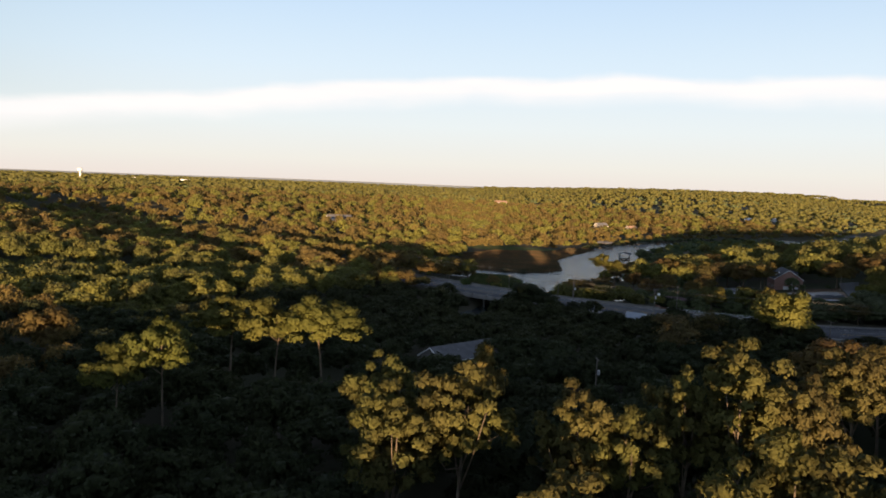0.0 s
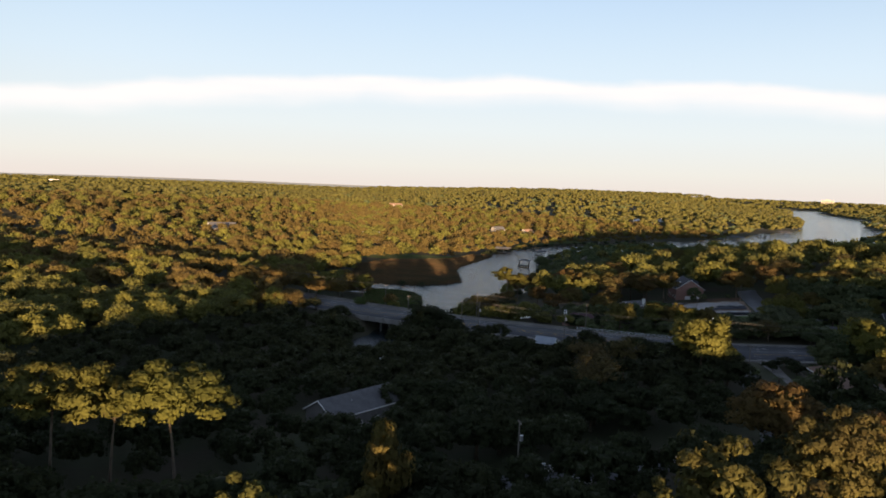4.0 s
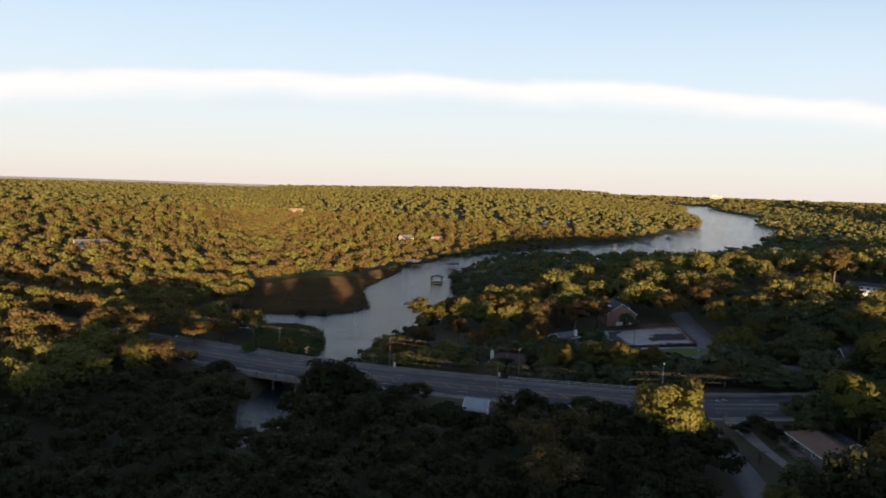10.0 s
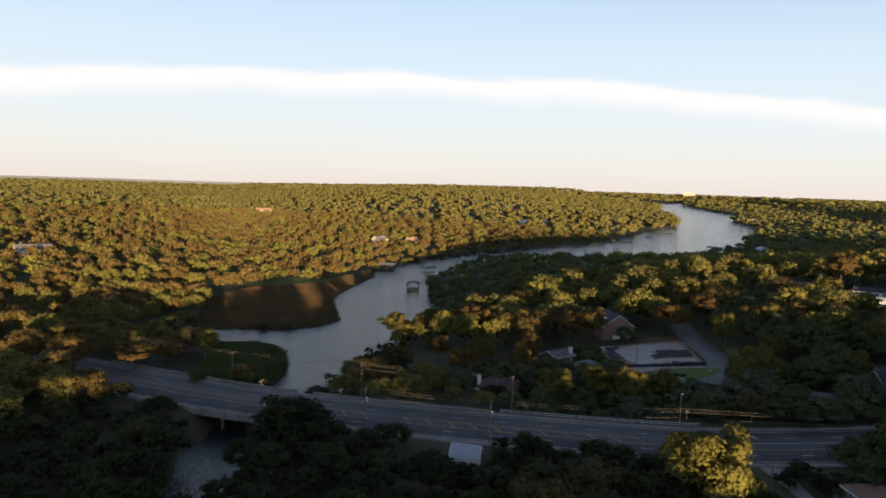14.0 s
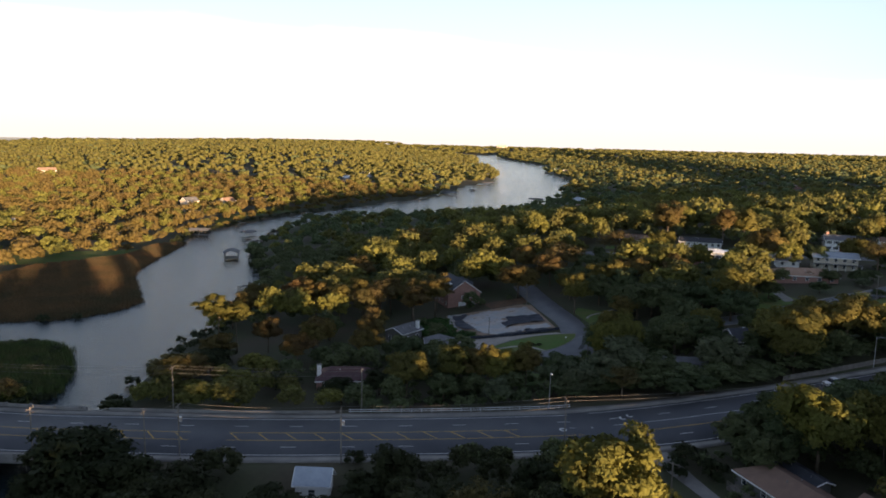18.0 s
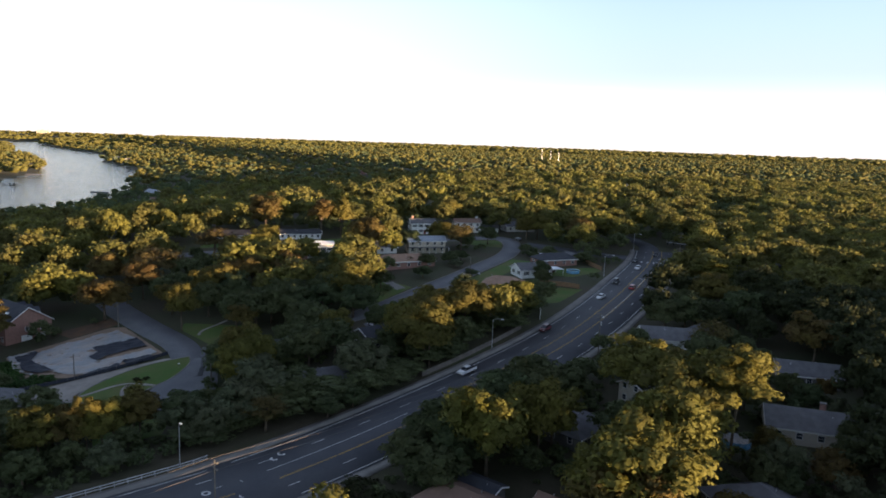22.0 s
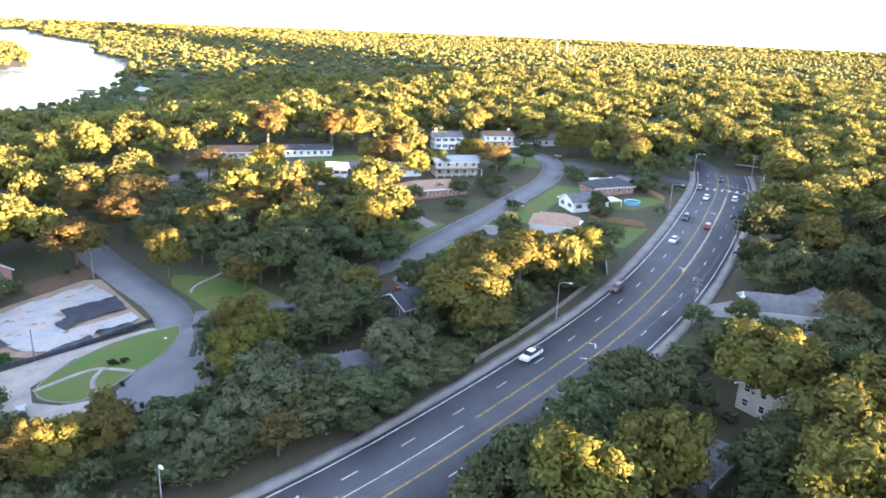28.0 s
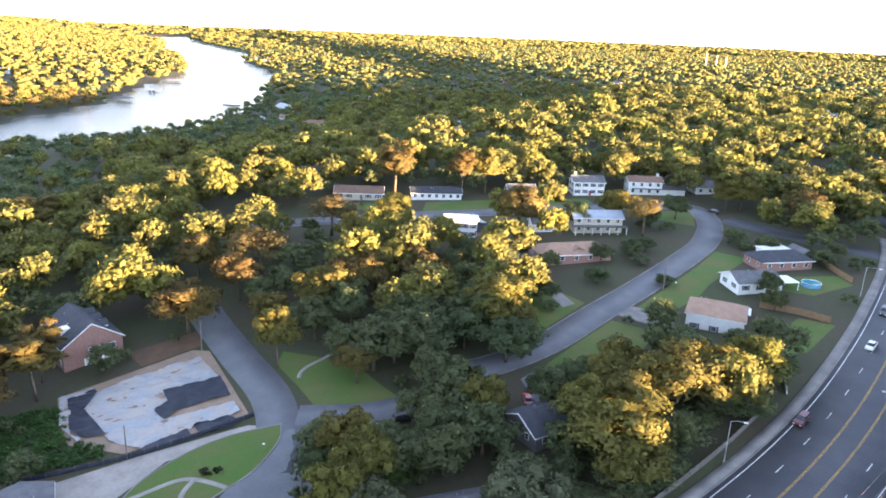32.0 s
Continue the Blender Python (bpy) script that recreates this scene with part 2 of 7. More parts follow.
ROAD = [(-300, 590), (-200, 510), (-110, 432), (-60, 388), (-20, 350), (19.6, 315.5), (45, 298.5), (72, 281.5), (104, 263.5), (130, 250.5), (152, 240.2), (178, 230.5),
        (206, 221.4), (226, 216.2), (247, 212.2), (270, 209.2), (300, 206.6), (340, 205), (366, 205.6), (384, 207.5)]
STREET = [(216, 292), (228, 283), (243, 277.6), (265, 274.6), (290, 271), (318, 268.3), (340, 268), (362, 272.5), (377, 280), (381, 287), (376, 295), (361, 311), (340, 331), (317, 352), (290, 378), (262, 405)]
CLOSE = [(214, 372), (208, 360), (199, 338), (191, 318), (182, 306), (173, 299)]
CLOSE_ARM = [(189, 308), (197, 297.5), (206, 290.5), (216, 285)]
LEVELS = [(-400, 9), (-20, 5.2), (60, 5.0), (135, 5.6), (217, 11.8), (310, 17.5), (390, 20), (600, 22), (2000, 24)]


def smooth(v):
    v = np.clip(v, 0, 1)
    return v * v * (3 - 2 * v)


def spline(points, step=3.0):
    """A smooth line through the points, with a point about every step metres."""
    p = np.array(points, float)
    q = np.vstack([2 * p[0] - p[1], p, 2 * p[-1] - p[-2]])
    out = []
    for i in range(1, len(q) - 2):
        a, b, c, d = q[i - 1], q[i], q[i + 1], q[i + 2]
        k = max(2, int(np.linalg.norm(c - b) / step))
        s = np.linspace(0, 1, k, endpoint=False)[:, None]
        out.append(0.5 * (2 * b + (c - a) * s + (2 * a - 5 * b + 4 * c - d) * s**2 + (3 * b - a - 3 * c + d) * s**3))
    return np.vstack(out + [p[-1:]])


def far_from(line, xy):
    """Distance of the points xy from a polyline, and where along it (index)."""
    xy = np.atleast_2d(np.asarray(xy, float))[:, :2]
    if len(xy) < 60:
        a, ab = line[:-1], np.diff(line, axis=0)
        rel = xy[:, None] - a[None]
        s = np.clip((rel * ab).sum(2) / (ab * ab).sum(1), 0, 1)
        return np.sqrt(((rel - s[..., None] * ab) ** 2).sum(2)).min(1)
    best = np.full(len(xy), 1e9)
    for a, b in zip(line[:-1], line[1:]):
        ab = b - a
        s = np.clip(((xy - a) @ ab) / (ab @ ab), 0, 1)
        best = np.minimum(best, np.hypot(*(xy - a - s[:, None] * ab).T))
    return best


def inside(poly, xy):
    xy = np.atleast_2d(np.asarray(xy, float))
    x, y = xy[:, 0], xy[:, 1]
    odd = np.zeros(len(xy), bool)
    for (x0, y0), (x1, y1) in zip(poly, np.roll(poly, -1, 0)):
        if y0 != y1:
            odd ^= ((y0 > y) != (y1 > y)) & (x < (x1 - x0) * (y - y0) / (y1 - y0) + x0)
    return odd


ROAD_WEST_END = -64
WEST, EAST = spline(WEST_SHORE, 12), spline(EAST_SHORE, 25)
RIVER = np.vstack([WEST, EAST[::-1]])
ROAD_LINE, STREET_LINE, CLOSE_LINE, ARM_LINE = spline(ROAD), spline(STREET), spline(CLOSE), spline(CLOSE_ARM)
ROAD_SEEN = ROAD_LINE[ROAD_LINE[:, 0] > ROAD_WEST_END]


def shore_distance(xy):
    """Metres to the water's edge; negative on the water."""
    d = np.minimum(far_from(WEST, xy), far_from(EAST, xy))
    return np.where(inside(RIVER, xy), -d, d)


def road_level(x):
    return np.interp(x, *zip(*LEVELS))


def ground_level(xy):
    xy = np.atleast_2d(np.asarray(xy, float))[:, :2]
    x, y = xy.T
    d = shore_distance(xy)
    base = road_level(x) - 2.6 * smooth((y - 262) / 30) * (1 - smooth((x - 195) / 60))
    base = base + (5.0 - base) * smooth((y - 430) / 120) * (1 - smooth((d - 220) / 240))
    z = 0.5 + (base - 0.5) * smooth(d / 140)
    z = np.where(d < 8, -1.5 + 2.0 * smooth((d + 8) / 16), z)
    west = (x < np.interp(y, [q[1] for q in WEST_SHORE], [q[0] for q in WEST_SHORE])) & (y > 300)
    z = z + np.where(west, 18 * smooth((d - 30) / 420) * (1 - smooth((d - 800) / 900)), 0) * smooth((far_from(ROAD_LINE, xy) - 30) / 60)
    r = far_from(ROAD_LINE, xy)
    s = 1 - smooth((r - 14) / 12)
    over = smooth((d + 4) / 10)
    return z + (road_level(x) - 0.12 - z) * s * over


# ---- builders ----
def mesh_of(name, verts, faces, mats, smooth_faces=False, index=None, normals=None):
    """A mesh from arrays: verts (n, 3), faces (k, 3 or 4) or a list of polygons."""
    me = bpy.data.meshes.new(name)
    verts = np.asarray(verts, np.float32)
    if isinstance(faces, np.ndarray):
        k = faces.shape[1]
        me.vertices.add(len(verts))
        me.vertices.foreach_set("co", verts.ravel())
        me.loops.add(faces.size)
        me.loops.foreach_set("vertex_index", faces.astype(np.int32).ravel())
        me.polygons.add(len(faces))
        me.polygons.foreach_set("loop_start", np.arange(0, faces.size, k, dtype=np.int32))
        me.update(calc_edges=True)
    else:
        me.from_pydata(verts.tolist(), [], faces)
    for mat in mats if isinstance(mats, (list, tuple)) else [mats]:
        me.materials.append(mat)
    if index is not None:
        me.polygons.foreach_set("material_index", np.asarray(index, np.int32))
    if smooth_faces:
        me.polygons.foreach_set("use_smooth", np.ones(len(me.polygons), bool))
    if normals is not None:
        me.polygons.foreach_set("use_smooth", np.ones(len(me.polygons), bool))
        me.normals_split_custom_set_from_vertices(np.asarray(normals, np.float32))
    return me


def part(name, me, parent=None, label="", at=None):
    """Links a mesh as one object, under a thing or a part where one is given."""
    ob = new(name, me)
    if parent is not None:
        ob.parent = parent
    if at is not None:
        ob.matrix_basis = at
    if label:
        ob["label"] = label
    return ob


def thing(name, m, label, category, group="", kind=""):
    ob = new(name)
    ob.empty_display_size = 0.3
    ob.matrix_basis = m
    return tagged(ob, label, category, group, kind)


def box_arrays(x0, x1, y0, y1, z0, z1):
    v = np.array([(x, y, z) for z in (z0, z1) for x, y in ((x0, y0), (x1, y0), (x1, y1), (x0, y1))], float)
    f = [(3, 2, 1, 0), (4, 5, 6, 7), (0, 1, 5, 4), (1, 2, 6, 5), (2, 3, 7, 6), (3, 0, 4, 7)]
    return v, f


def joined(pieces):
    """One list of verts and polygons from several."""
    verts, faces, n = [], [], 0
    for v, f in pieces:
        verts.append(np.asarray(v, float))
        faces += [tuple(int(i) + n for i in p) for p in f]
        n += len(v)
    return np.vstack(verts), faces


def boxes(name, rows, mat):
    return mesh_of(name, *joined([box_arrays(*r) for r in rows]), mat)


def tube(points, radii, sides=6):
    """A round bar along the points."""
    p = np.asarray(points, float)
    r = np.broadcast_to(np.asarray(radii, float), (len(p),))
    verts, faces = [], []
    for i in range(len(p)):
        d = p[min(i + 1, len(p) - 1)] - p[max(i - 1, 0)]
        d = d / (np.linalg.norm(d) + 1e-9)
        u = np.cross(d, (0, 0, 1) if abs(d[2]) < 0.9 else (1, 0, 0))
        u /= np.linalg.norm(u)
        w = np.cross(d, u)
        for k in range(sides):
            a = 2 * math.pi * k / sides
            verts.append(p[i] + r[i] * (math.cos(a) * u + math.sin(a) * w))
    for i in range(len(p) - 1):
        for k in range(sides):
            a, b = i * sides + k, i * sides + (k + 1) % sides
            faces.append((a, b, b + sides, a + sides))
    faces.append(tuple(range(sides))[::-1])
    faces.append(tuple(range((len(p) - 1) * sides, len(p) * sides)))
    return np.array(verts), faces


def strip(name, line, left, right, lift, mat, thick=0.0, level=None):
    """A band along a line on the ground between two offsets (positive: to the left)."""
    p = np.asarray(line, float)
    d = np.gradient(p, axis=0)
    d /= np.linalg.norm(d, axis=1)[:, None]
    nrm = np.stack([-d[:, 1], d[:, 0]], 1)
    a, b = p + nrm * np.reshape(left, (-1, 1)), p + nrm * np.reshape(right, (-1, 1))
    za = (level(a[:, 0]) if level else ground_level(a)) + lift
    zb = (level(b[:, 0]) if level else ground_level(b)) + lift
    n = len(p)
    v = [np.c_[a, za], np.c_[b, zb]]
    i = np.arange(n - 1)
    f = [np.stack([i, i + n, i + n + 1, i + 1], 1)]
    if thick:
        v += [np.c_[a, za - thick], np.c_[b, zb - thick]]
        f += [np.stack([i + 1, i + 1 + 2 * n, i + 2 * n, i], 1), np.stack([i + n, i + 3 * n, i + 3 * n + 1, i + n + 1], 1)]
    return mesh_of(name, np.vstack(v), np.vstack(f), mat)


# ---- ground and water ----
def spread(lo, hi, step, out_lo, out_hi, mid=0.0):
    """Grid lines: even between lo and hi, widening beyond."""
    up, s, v = [], step, hi
    while v < out_hi:
        s = min(s * 1.09, 45 if v < mid else 260)
        v += s
        up.append(v)
    down, s, v = [], step, lo
    while v > out_lo:
        s = min(s * 1.14, 260)
        v -= s
        down.append(v)
    return np.array(down[::-1] + list(np.arange(lo, hi + 0.1, step)) + up)


gx, gy = spread(-70, 410, 3.2, -4900, 4900, 2300), spread(130, 420, 3.2, -4900, 4900, 2800)
GX, GY = np.meshgrid(gx, gy)
_xy = np.c_[GX.ravel(), GY.ravel()]
_z = ground_level(_xy)
_w = len(gx)
_i = (np.arange(len(gy) - 1)[:, None] * _w + np.arange(_w - 1)[None]).ravel()
ground = tagged(new("ground", mesh_of("ground", np.c_[_xy, _z], np.stack([_i, _i + 1, _i + 1 + _w, _i + _w], 1), M_GROUND, True)), "wooded ground with leaf litter and patchy grass", "ground", kind="structure")
water = tagged(new("water", mesh_of("water", [(-400, 150, 0), (2500, 150, 0), (2500, 3300, 0), (-400, 3300, 0)], [(0, 1, 2, 3)], M_WATER)), "calm bayou water reflecting the pale sky", "water", kind="structure")
M_LINE = material("white_line_paint", (0.62, 0.62, 0.60), 0.8, (0.42, 0.42, 0.41), 1.5, 6.0)
M_YELLOW = material("yellow_line_paint", (0.50, 0.30, 0.05), 0.8, (0.36, 0.23, 0.07), 1.2, 6.0)
M_BRICK = material("red_brick", (0.33, 0.185, 0.150), 0.9, (0.26, 0.15, 0.125), 2.0, 9.0, 0.3)
M_WHITE = material("white_siding", (0.74, 0.74, 0.72), 0.7, (0.66, 0.66, 0.63), 0.5, 4.0, 0.1)
M_CREAM = material("cream_siding", (0.52, 0.47, 0.38), 0.8, (0.45, 0.40, 0.33), 0.5, 4.0, 0.1)
M_GREYWALL = material("grey_siding", (0.17, 0.165, 0.155), 0.8, (0.14, 0.135, 0.13), 0.5, 4.0, 0.1)
M_TRIM = material("white_trim", (0.78, 0.78, 0.76), 0.6, (0.70, 0.70, 0.68), 1.0, 5.0)
M_R_GREY = material("grey_shingle", (0.135, 0.135, 0.14), 0.95, (0.10, 0.10, 0.105), 0.6, 5.0, 0.5)
M_R_DARK = material("charcoal_shingle", (0.042, 0.046, 0.056), 0.9, (0.058, 0.06, 0.068), 0.6, 5.0, 0.5)
M_R_TAN = material("tan_shingle", (0.33, 0.215, 0.155), 0.95, (0.27, 0.175, 0.125), 0.6, 5.0, 0.5)
M_R_BROWN = material("brown_shingle", (0.21, 0.135, 0.10), 0.95, (0.17, 0.11, 0.085), 0.6, 5.0, 0.5)
M_R_MAROON = material("maroon_shingle", (0.085, 0.05, 0.052), 0.95, (0.07, 0.042, 0.044), 0.6, 5.0, 0.5)
M_R_WHITE = material("white_metal_roof", (0.72, 0.74, 0.76), 0.45, (0.62, 0.65, 0.68), 0.6, 3.0)
M_R_BLUE = material("pale_blue_roof", (0.33, 0.37, 0.42), 0.8, (0.28, 0.32, 0.37), 0.6, 5.0, 0.4)
M_GLASS = material("window_glass", (0.03, 0.035, 0.045), 0.08, (0.05, 0.055, 0.06), 0.5, 2.0, spec=0.6)
M_RED = material("red_door_paint", (0.32, 0.03, 0.03), 0.5)
M_BLACK = material("black_shutter", (0.02, 0.02, 0.022), 0.7)
M_WOOD = material("fence_wood", (0.27, 0.16, 0.085), 0.9, (0.20, 0.13, 0.08), 1.0, 8.0, 0.4)
M_OLDWOOD = material("weathered_wood", (0.20, 0.175, 0.15), 0.9, (0.14, 0.125, 0.11), 1.0, 8.0, 0.4)
M_GALV = material("galvanised_steel", (0.48, 0.49, 0.50), 0.45, (0.40, 0.41, 0.42), 2.0, 9.0, metal=0.6)
M_WIRE = material("wire", (0.16, 0.15, 0.14), 0.6)
M_TARP_W = material("pale_plastic_sheet", (0.25, 0.262, 0.265), 0.5, (0.31, 0.275, 0.245), 0.2, 1.4, 1.0, spec=0.45, mixpos=(0.4, 0.62))
M_TARP_B = material("black_plastic_sheet", (0.014, 0.018, 0.028), 0.55, (0.028, 0.032, 0.042), 0.4, 1.5, 0.5, spec=0.2)
M_DIRT = material("bare_sandy_soil", (0.27, 0.19, 0.135), 0.95, (0.20, 0.15, 0.11), 0.3, 2.0, 0.5)
M_SAND = material("sandy_drive", (0.31, 0.28, 0.245), 0.95, (0.22, 0.20, 0.178), 0.22, 1.6, 0.4)
M_MULCH = material("pine_straw", (0.13, 0.075, 0.042), 0.95, (0.09, 0.06, 0.04), 0.4, 3.0, 0.5)
M_POOL = material("pool_water", (0.03, 0.20, 0.24), 0.05, (0.04, 0.25, 0.28), 0.6, 2.0, spec=0.6)
M_POOL_DK = material("dark_pool_water", (0.015, 0.04, 0.085), 0.05, spec=0.6)
M_VINYL = material("blue_vinyl", (0.04, 0.26, 0.50), 0.35, (0.25, 0.42, 0.55), 1.2, 3.0)
M_TYRE = material("tyre_rubber", (0.015, 0.015, 0.016), 0.85)


def strip_part(name, parent, line, left, right, lift, mat, thick=0.0, level=None, label=""):
    return part(name, strip(name, line, left, right, lift, mat, thick, level), parent, label)


# ---- road ----
road = tagged(new("road", strip("road", ROAD_SEEN, 10.2, -10.0, 0.05, M_ASPHALT, 0.35, road_level)), "grey asphalt five-lane road with worn lane lines", "road", kind="structure")
kerb_n = tagged(new("kerb_north", strip("kerb_north", ROAD_SEEN, 10.5, 10.2, 0.17, M_CONCRETE, 0.4, road_level)), "pale concrete kerb along the road", "kerb", kind="structure")
kerb_s = tagged(new("kerb_south", strip("kerb_south", ROAD_SEEN, -10.0, -10.3, 0.17, M_CONCRETE, 0.4, road_level)), "pale concrete kerb along the road", "kerb", kind="structure")
walk_n = tagged(new("pavement_north", strip("pavement_north", ROAD_SEEN, 12.7, 10.5, 0.15, M_CONCRETE, 0.4, road_level)), "worn concrete pavement beside the road", "pavement", kind="structure")
walk_s = tagged(new("pavement_south", strip("pavement_south", ROAD_SEEN[8:], -10.3, -12.2, 0.15, M_CONCRETE, 0.4, road_level)), "worn concrete pavement beside the road", "pavement", kind="structure")
NORTH_EDGE, SOUTH_EDGE = 9.3, -9.0
strip_part("edge_line", road, ROAD_SEEN, NORTH_EDGE + 0.09, NORTH_EDGE - 0.09, 0.056, M_LINE, 0, road_level, "solid white edge line")
strip_part("edge_line", road, ROAD_SEEN, SOUTH_EDGE + 0.09, SOUTH_EDGE - 0.09, 0.056, M_LINE, 0, road_level, "solid white edge line")
_bays = [k for k in range(len(ROAD_LINE)) if ROAD_WEST_END < ROAD_LINE[k][0] < 121]
_turn = [k for k in range(len(ROAD_LINE)) if 119 <= ROAD_LINE[k][0]]
for off, ks in ((2.0, _bays), (-1.9, _bays), (2.0, [k for k in _turn if ROAD_LINE[k][0] > 173]), (-1.9, _turn)):
    for side in (0.12, -0.12):
        strip_part("centre_line", road, ROAD_LINE[ks], off + side + 0.05, off + side - 0.05, 0.057, M_YELLOW, 0, road_level, "yellow centre line")
strip_part("turn_lane_line", road, ROAD_LINE[[k for k in _turn if 128 < ROAD_LINE[k][0] < 174]], 2.1, 1.95, 0.057, M_LINE, 0, road_level, "white turn lane line")
strip_part("turn_lane_line", road, ROAD_LINE[[k for k in _turn if 258 < ROAD_LINE[k][0] < 345]], -1.55, -1.7, 0.0575, M_LINE, 0, road_level, "white turn lane line")


def along(line, start, step, count):
    """Places and headings every step metres along a line."""
    d = np.r_[0, np.cumsum(np.linalg.norm(np.diff(line, axis=0), axis=1))]
    out = []
    for k in range(count):
        s = start + step * k
        if s > d[-1] - 1:
            break
        p, q = (np.array([np.interp(v, d, line[:, a]) for a in (0, 1)]) for v in (s, s + 1))
        out.append((p[0], p[1], math.atan2(*(q - p)[::-1])))
    return out


dash_mesh = boxes("dash", [(0, 3.05, -0.08, 0.08, -0.01, 0.0)], M_LINE)
hatch_mesh = boxes("hatch_bar", [(-2.2, 2.2, -0.11, 0.11, -0.01, 0.0)], M_YELLOW)
for off in (5.4, -5.3):
    for x, y, a in along(ROAD_LINE, 182.0, 12.19, 52):
        if x < ROAD_WEST_END + 4:
            continue
        px, py = x - math.sin(a) * off, y + math.cos(a) * off
        slope = -math.degrees(math.atan(float(road_level(px + 1) - road_level(px)) * math.cos(a)))
        part("dash", dash_mesh, road, at=pose(px, py, float(road_level(px)) + 0.068, 0, slope, math.degrees(a)))
for x, y, a in along(ROAD_LINE, 434.0, 6.0, 18):
    part("hatch_bar", hatch_mesh, road, at=pose(x, y, float(road_level(x)) + 0.068, 0, 0, math.degrees(a) - 52))


def arrow_mesh(name, bent):
    """A painted turn arrow: shaft, bend and head."""
    v = [(-1.6, -0.12, 0), (0.5, -0.12, 0), (0.5, 0.12, 0), (-1.6, 0.12, 0), (0.3, 0.12, 0), (0.5, 0.9, 0), (0.28, 0.9, 0), (0.05, 0.12, 0), (0.75, 0.85, 0), (0.4, 1.5, 0), (0.0, 0.85, 0)]
    v = [(x, y * bent, 0) for x, y, _ in v]
    f = [(0, 1, 2, 3), (7, 4, 5, 6), (10, 8, 9)]
    return mesh_of(name, v, f, M_LINE)


for bent, x, y, turn in ((1, 203.6, 222.0, 200), (1, 210.2, 220.5, 15), (1, 262, 208.8, -8), (1, 136, 250.5, 155), (1, 318, 205.2, -4)):
    part("turn_arrow", arrow_mesh("turn_arrow", bent), road, "white turn arrow", pose(x, y, float(road_level(x)) + 0.068, 0, -4, turn))
for x, y in ((146.5, 249.2), (144.3, 249.3), (128.8, 252.4), (131.2, 246.0), (129.5, 241.8), (131.5, 240.9)):
    ring = [(r * math.cos(k * math.pi / 9), r * math.sin(k * math.pi / 9), 0) for r in (0.45, 0.85) for k in range(18)]
    fs = [(k, 18 + k, 18 + (k + 1) % 18, (k + 1) % 18) for k in range(18)]
    part("manhole_patch", mesh_of("manhole_patch", ring, fs, M_LINE), road, "pale ring round a manhole cover", pose(x, y, float(road_level(x)) + 0.068))
for k in range(6):
    part("crossing_bar", boxes("crossing_bar", [(0, 3.2, -0.3, 0.3, -0.01, 0)], M_LINE), road, at=pose(352, 197.5 + 2.6 * k, float(road_level(352)) + 0.068, 0, -1.5, 0))
for _a, _b in (((356.2, 205.3), (344.7, 189.6)), ((364.6, 205), (353.7, 189.5))):
    strip_part("crosswalk_line", road, np.array([_a, _b]), 0.17, -0.17, 0.07, M_LINE, 0, road_level, "white crosswalk line")
narrow = tagged(new("road_beyond", strip("road_beyond", spline([(382, 211), (398, 214.5), (416, 224), (436, 240)], 3), 4.5, -4.5, 0.04, M_ASPHALT, 0.3)), "narrower asphalt road beyond the junction", "road", kind="structure")
side_road = tagged(new("crossroad", strip("crossroad", spline([(360, 214), (364, 240), (372, 270)], 3), 5, -5, 0.03, M_ASPHALT, 0.3)), "asphalt arm of the junction", "road", kind="structure")
side_road2 = tagged(new("crossroad", strip("crossroad", spline([(358, 196), (372, 170), (384, 140)], 3), 6, -6, 0.03, M_ASPHALT, 0.3)), "asphalt arm of the junction", "road", kind="structure")
lane_s = tagged(new("side_lane", strip("side_lane", spline([(128, 241), (122.5, 222), (117, 206), (108, 185), (96, 165)], 3), 3.6, -3.6, 0.05, M_STREET, 0.3)), "narrow asphalt lane joining the road", "road", kind="structure")
lane_t = tagged(new("back_lane", strip("back_lane", spline([(96, 165), (70, 158), (44, 152), (18, 150)], 3), 3.2, -3.2, 0.09, M_STREET, 0.3)), "narrow asphalt lane under the trees", "road", kind="structure")
street = tagged(new("side_street", strip("side_street", STREET_LINE, 4.2, -4.2, 0.10, M_STREET, 0.3)), "pale asphalt residential street", "road", kind="structure")
for a, b in ((4.5, 4.2), (-4.2, -4.5)):
    tagged(new("street_kerb", strip("street_kerb", STREET_LINE, a, b, 0.20, M_CONCRETE, 0.4)), "pale concrete street kerb", "kerb", kind="structure")
close = tagged(new("dead_end_street", strip("dead_end_street", CLOSE_LINE, 4.4, -4.4, 0.10, M_STREET, 0.3)), "pale asphalt dead-end street", "road", kind="structure")
close_arm = tagged(new("dead_end_street_arm", strip("dead_end_street_arm", ARM_LINE, 3.6, -3.6, 0.105, M_STREET, 0.3)), "pale asphalt branch of the dead-end street", "road", kind="structure")


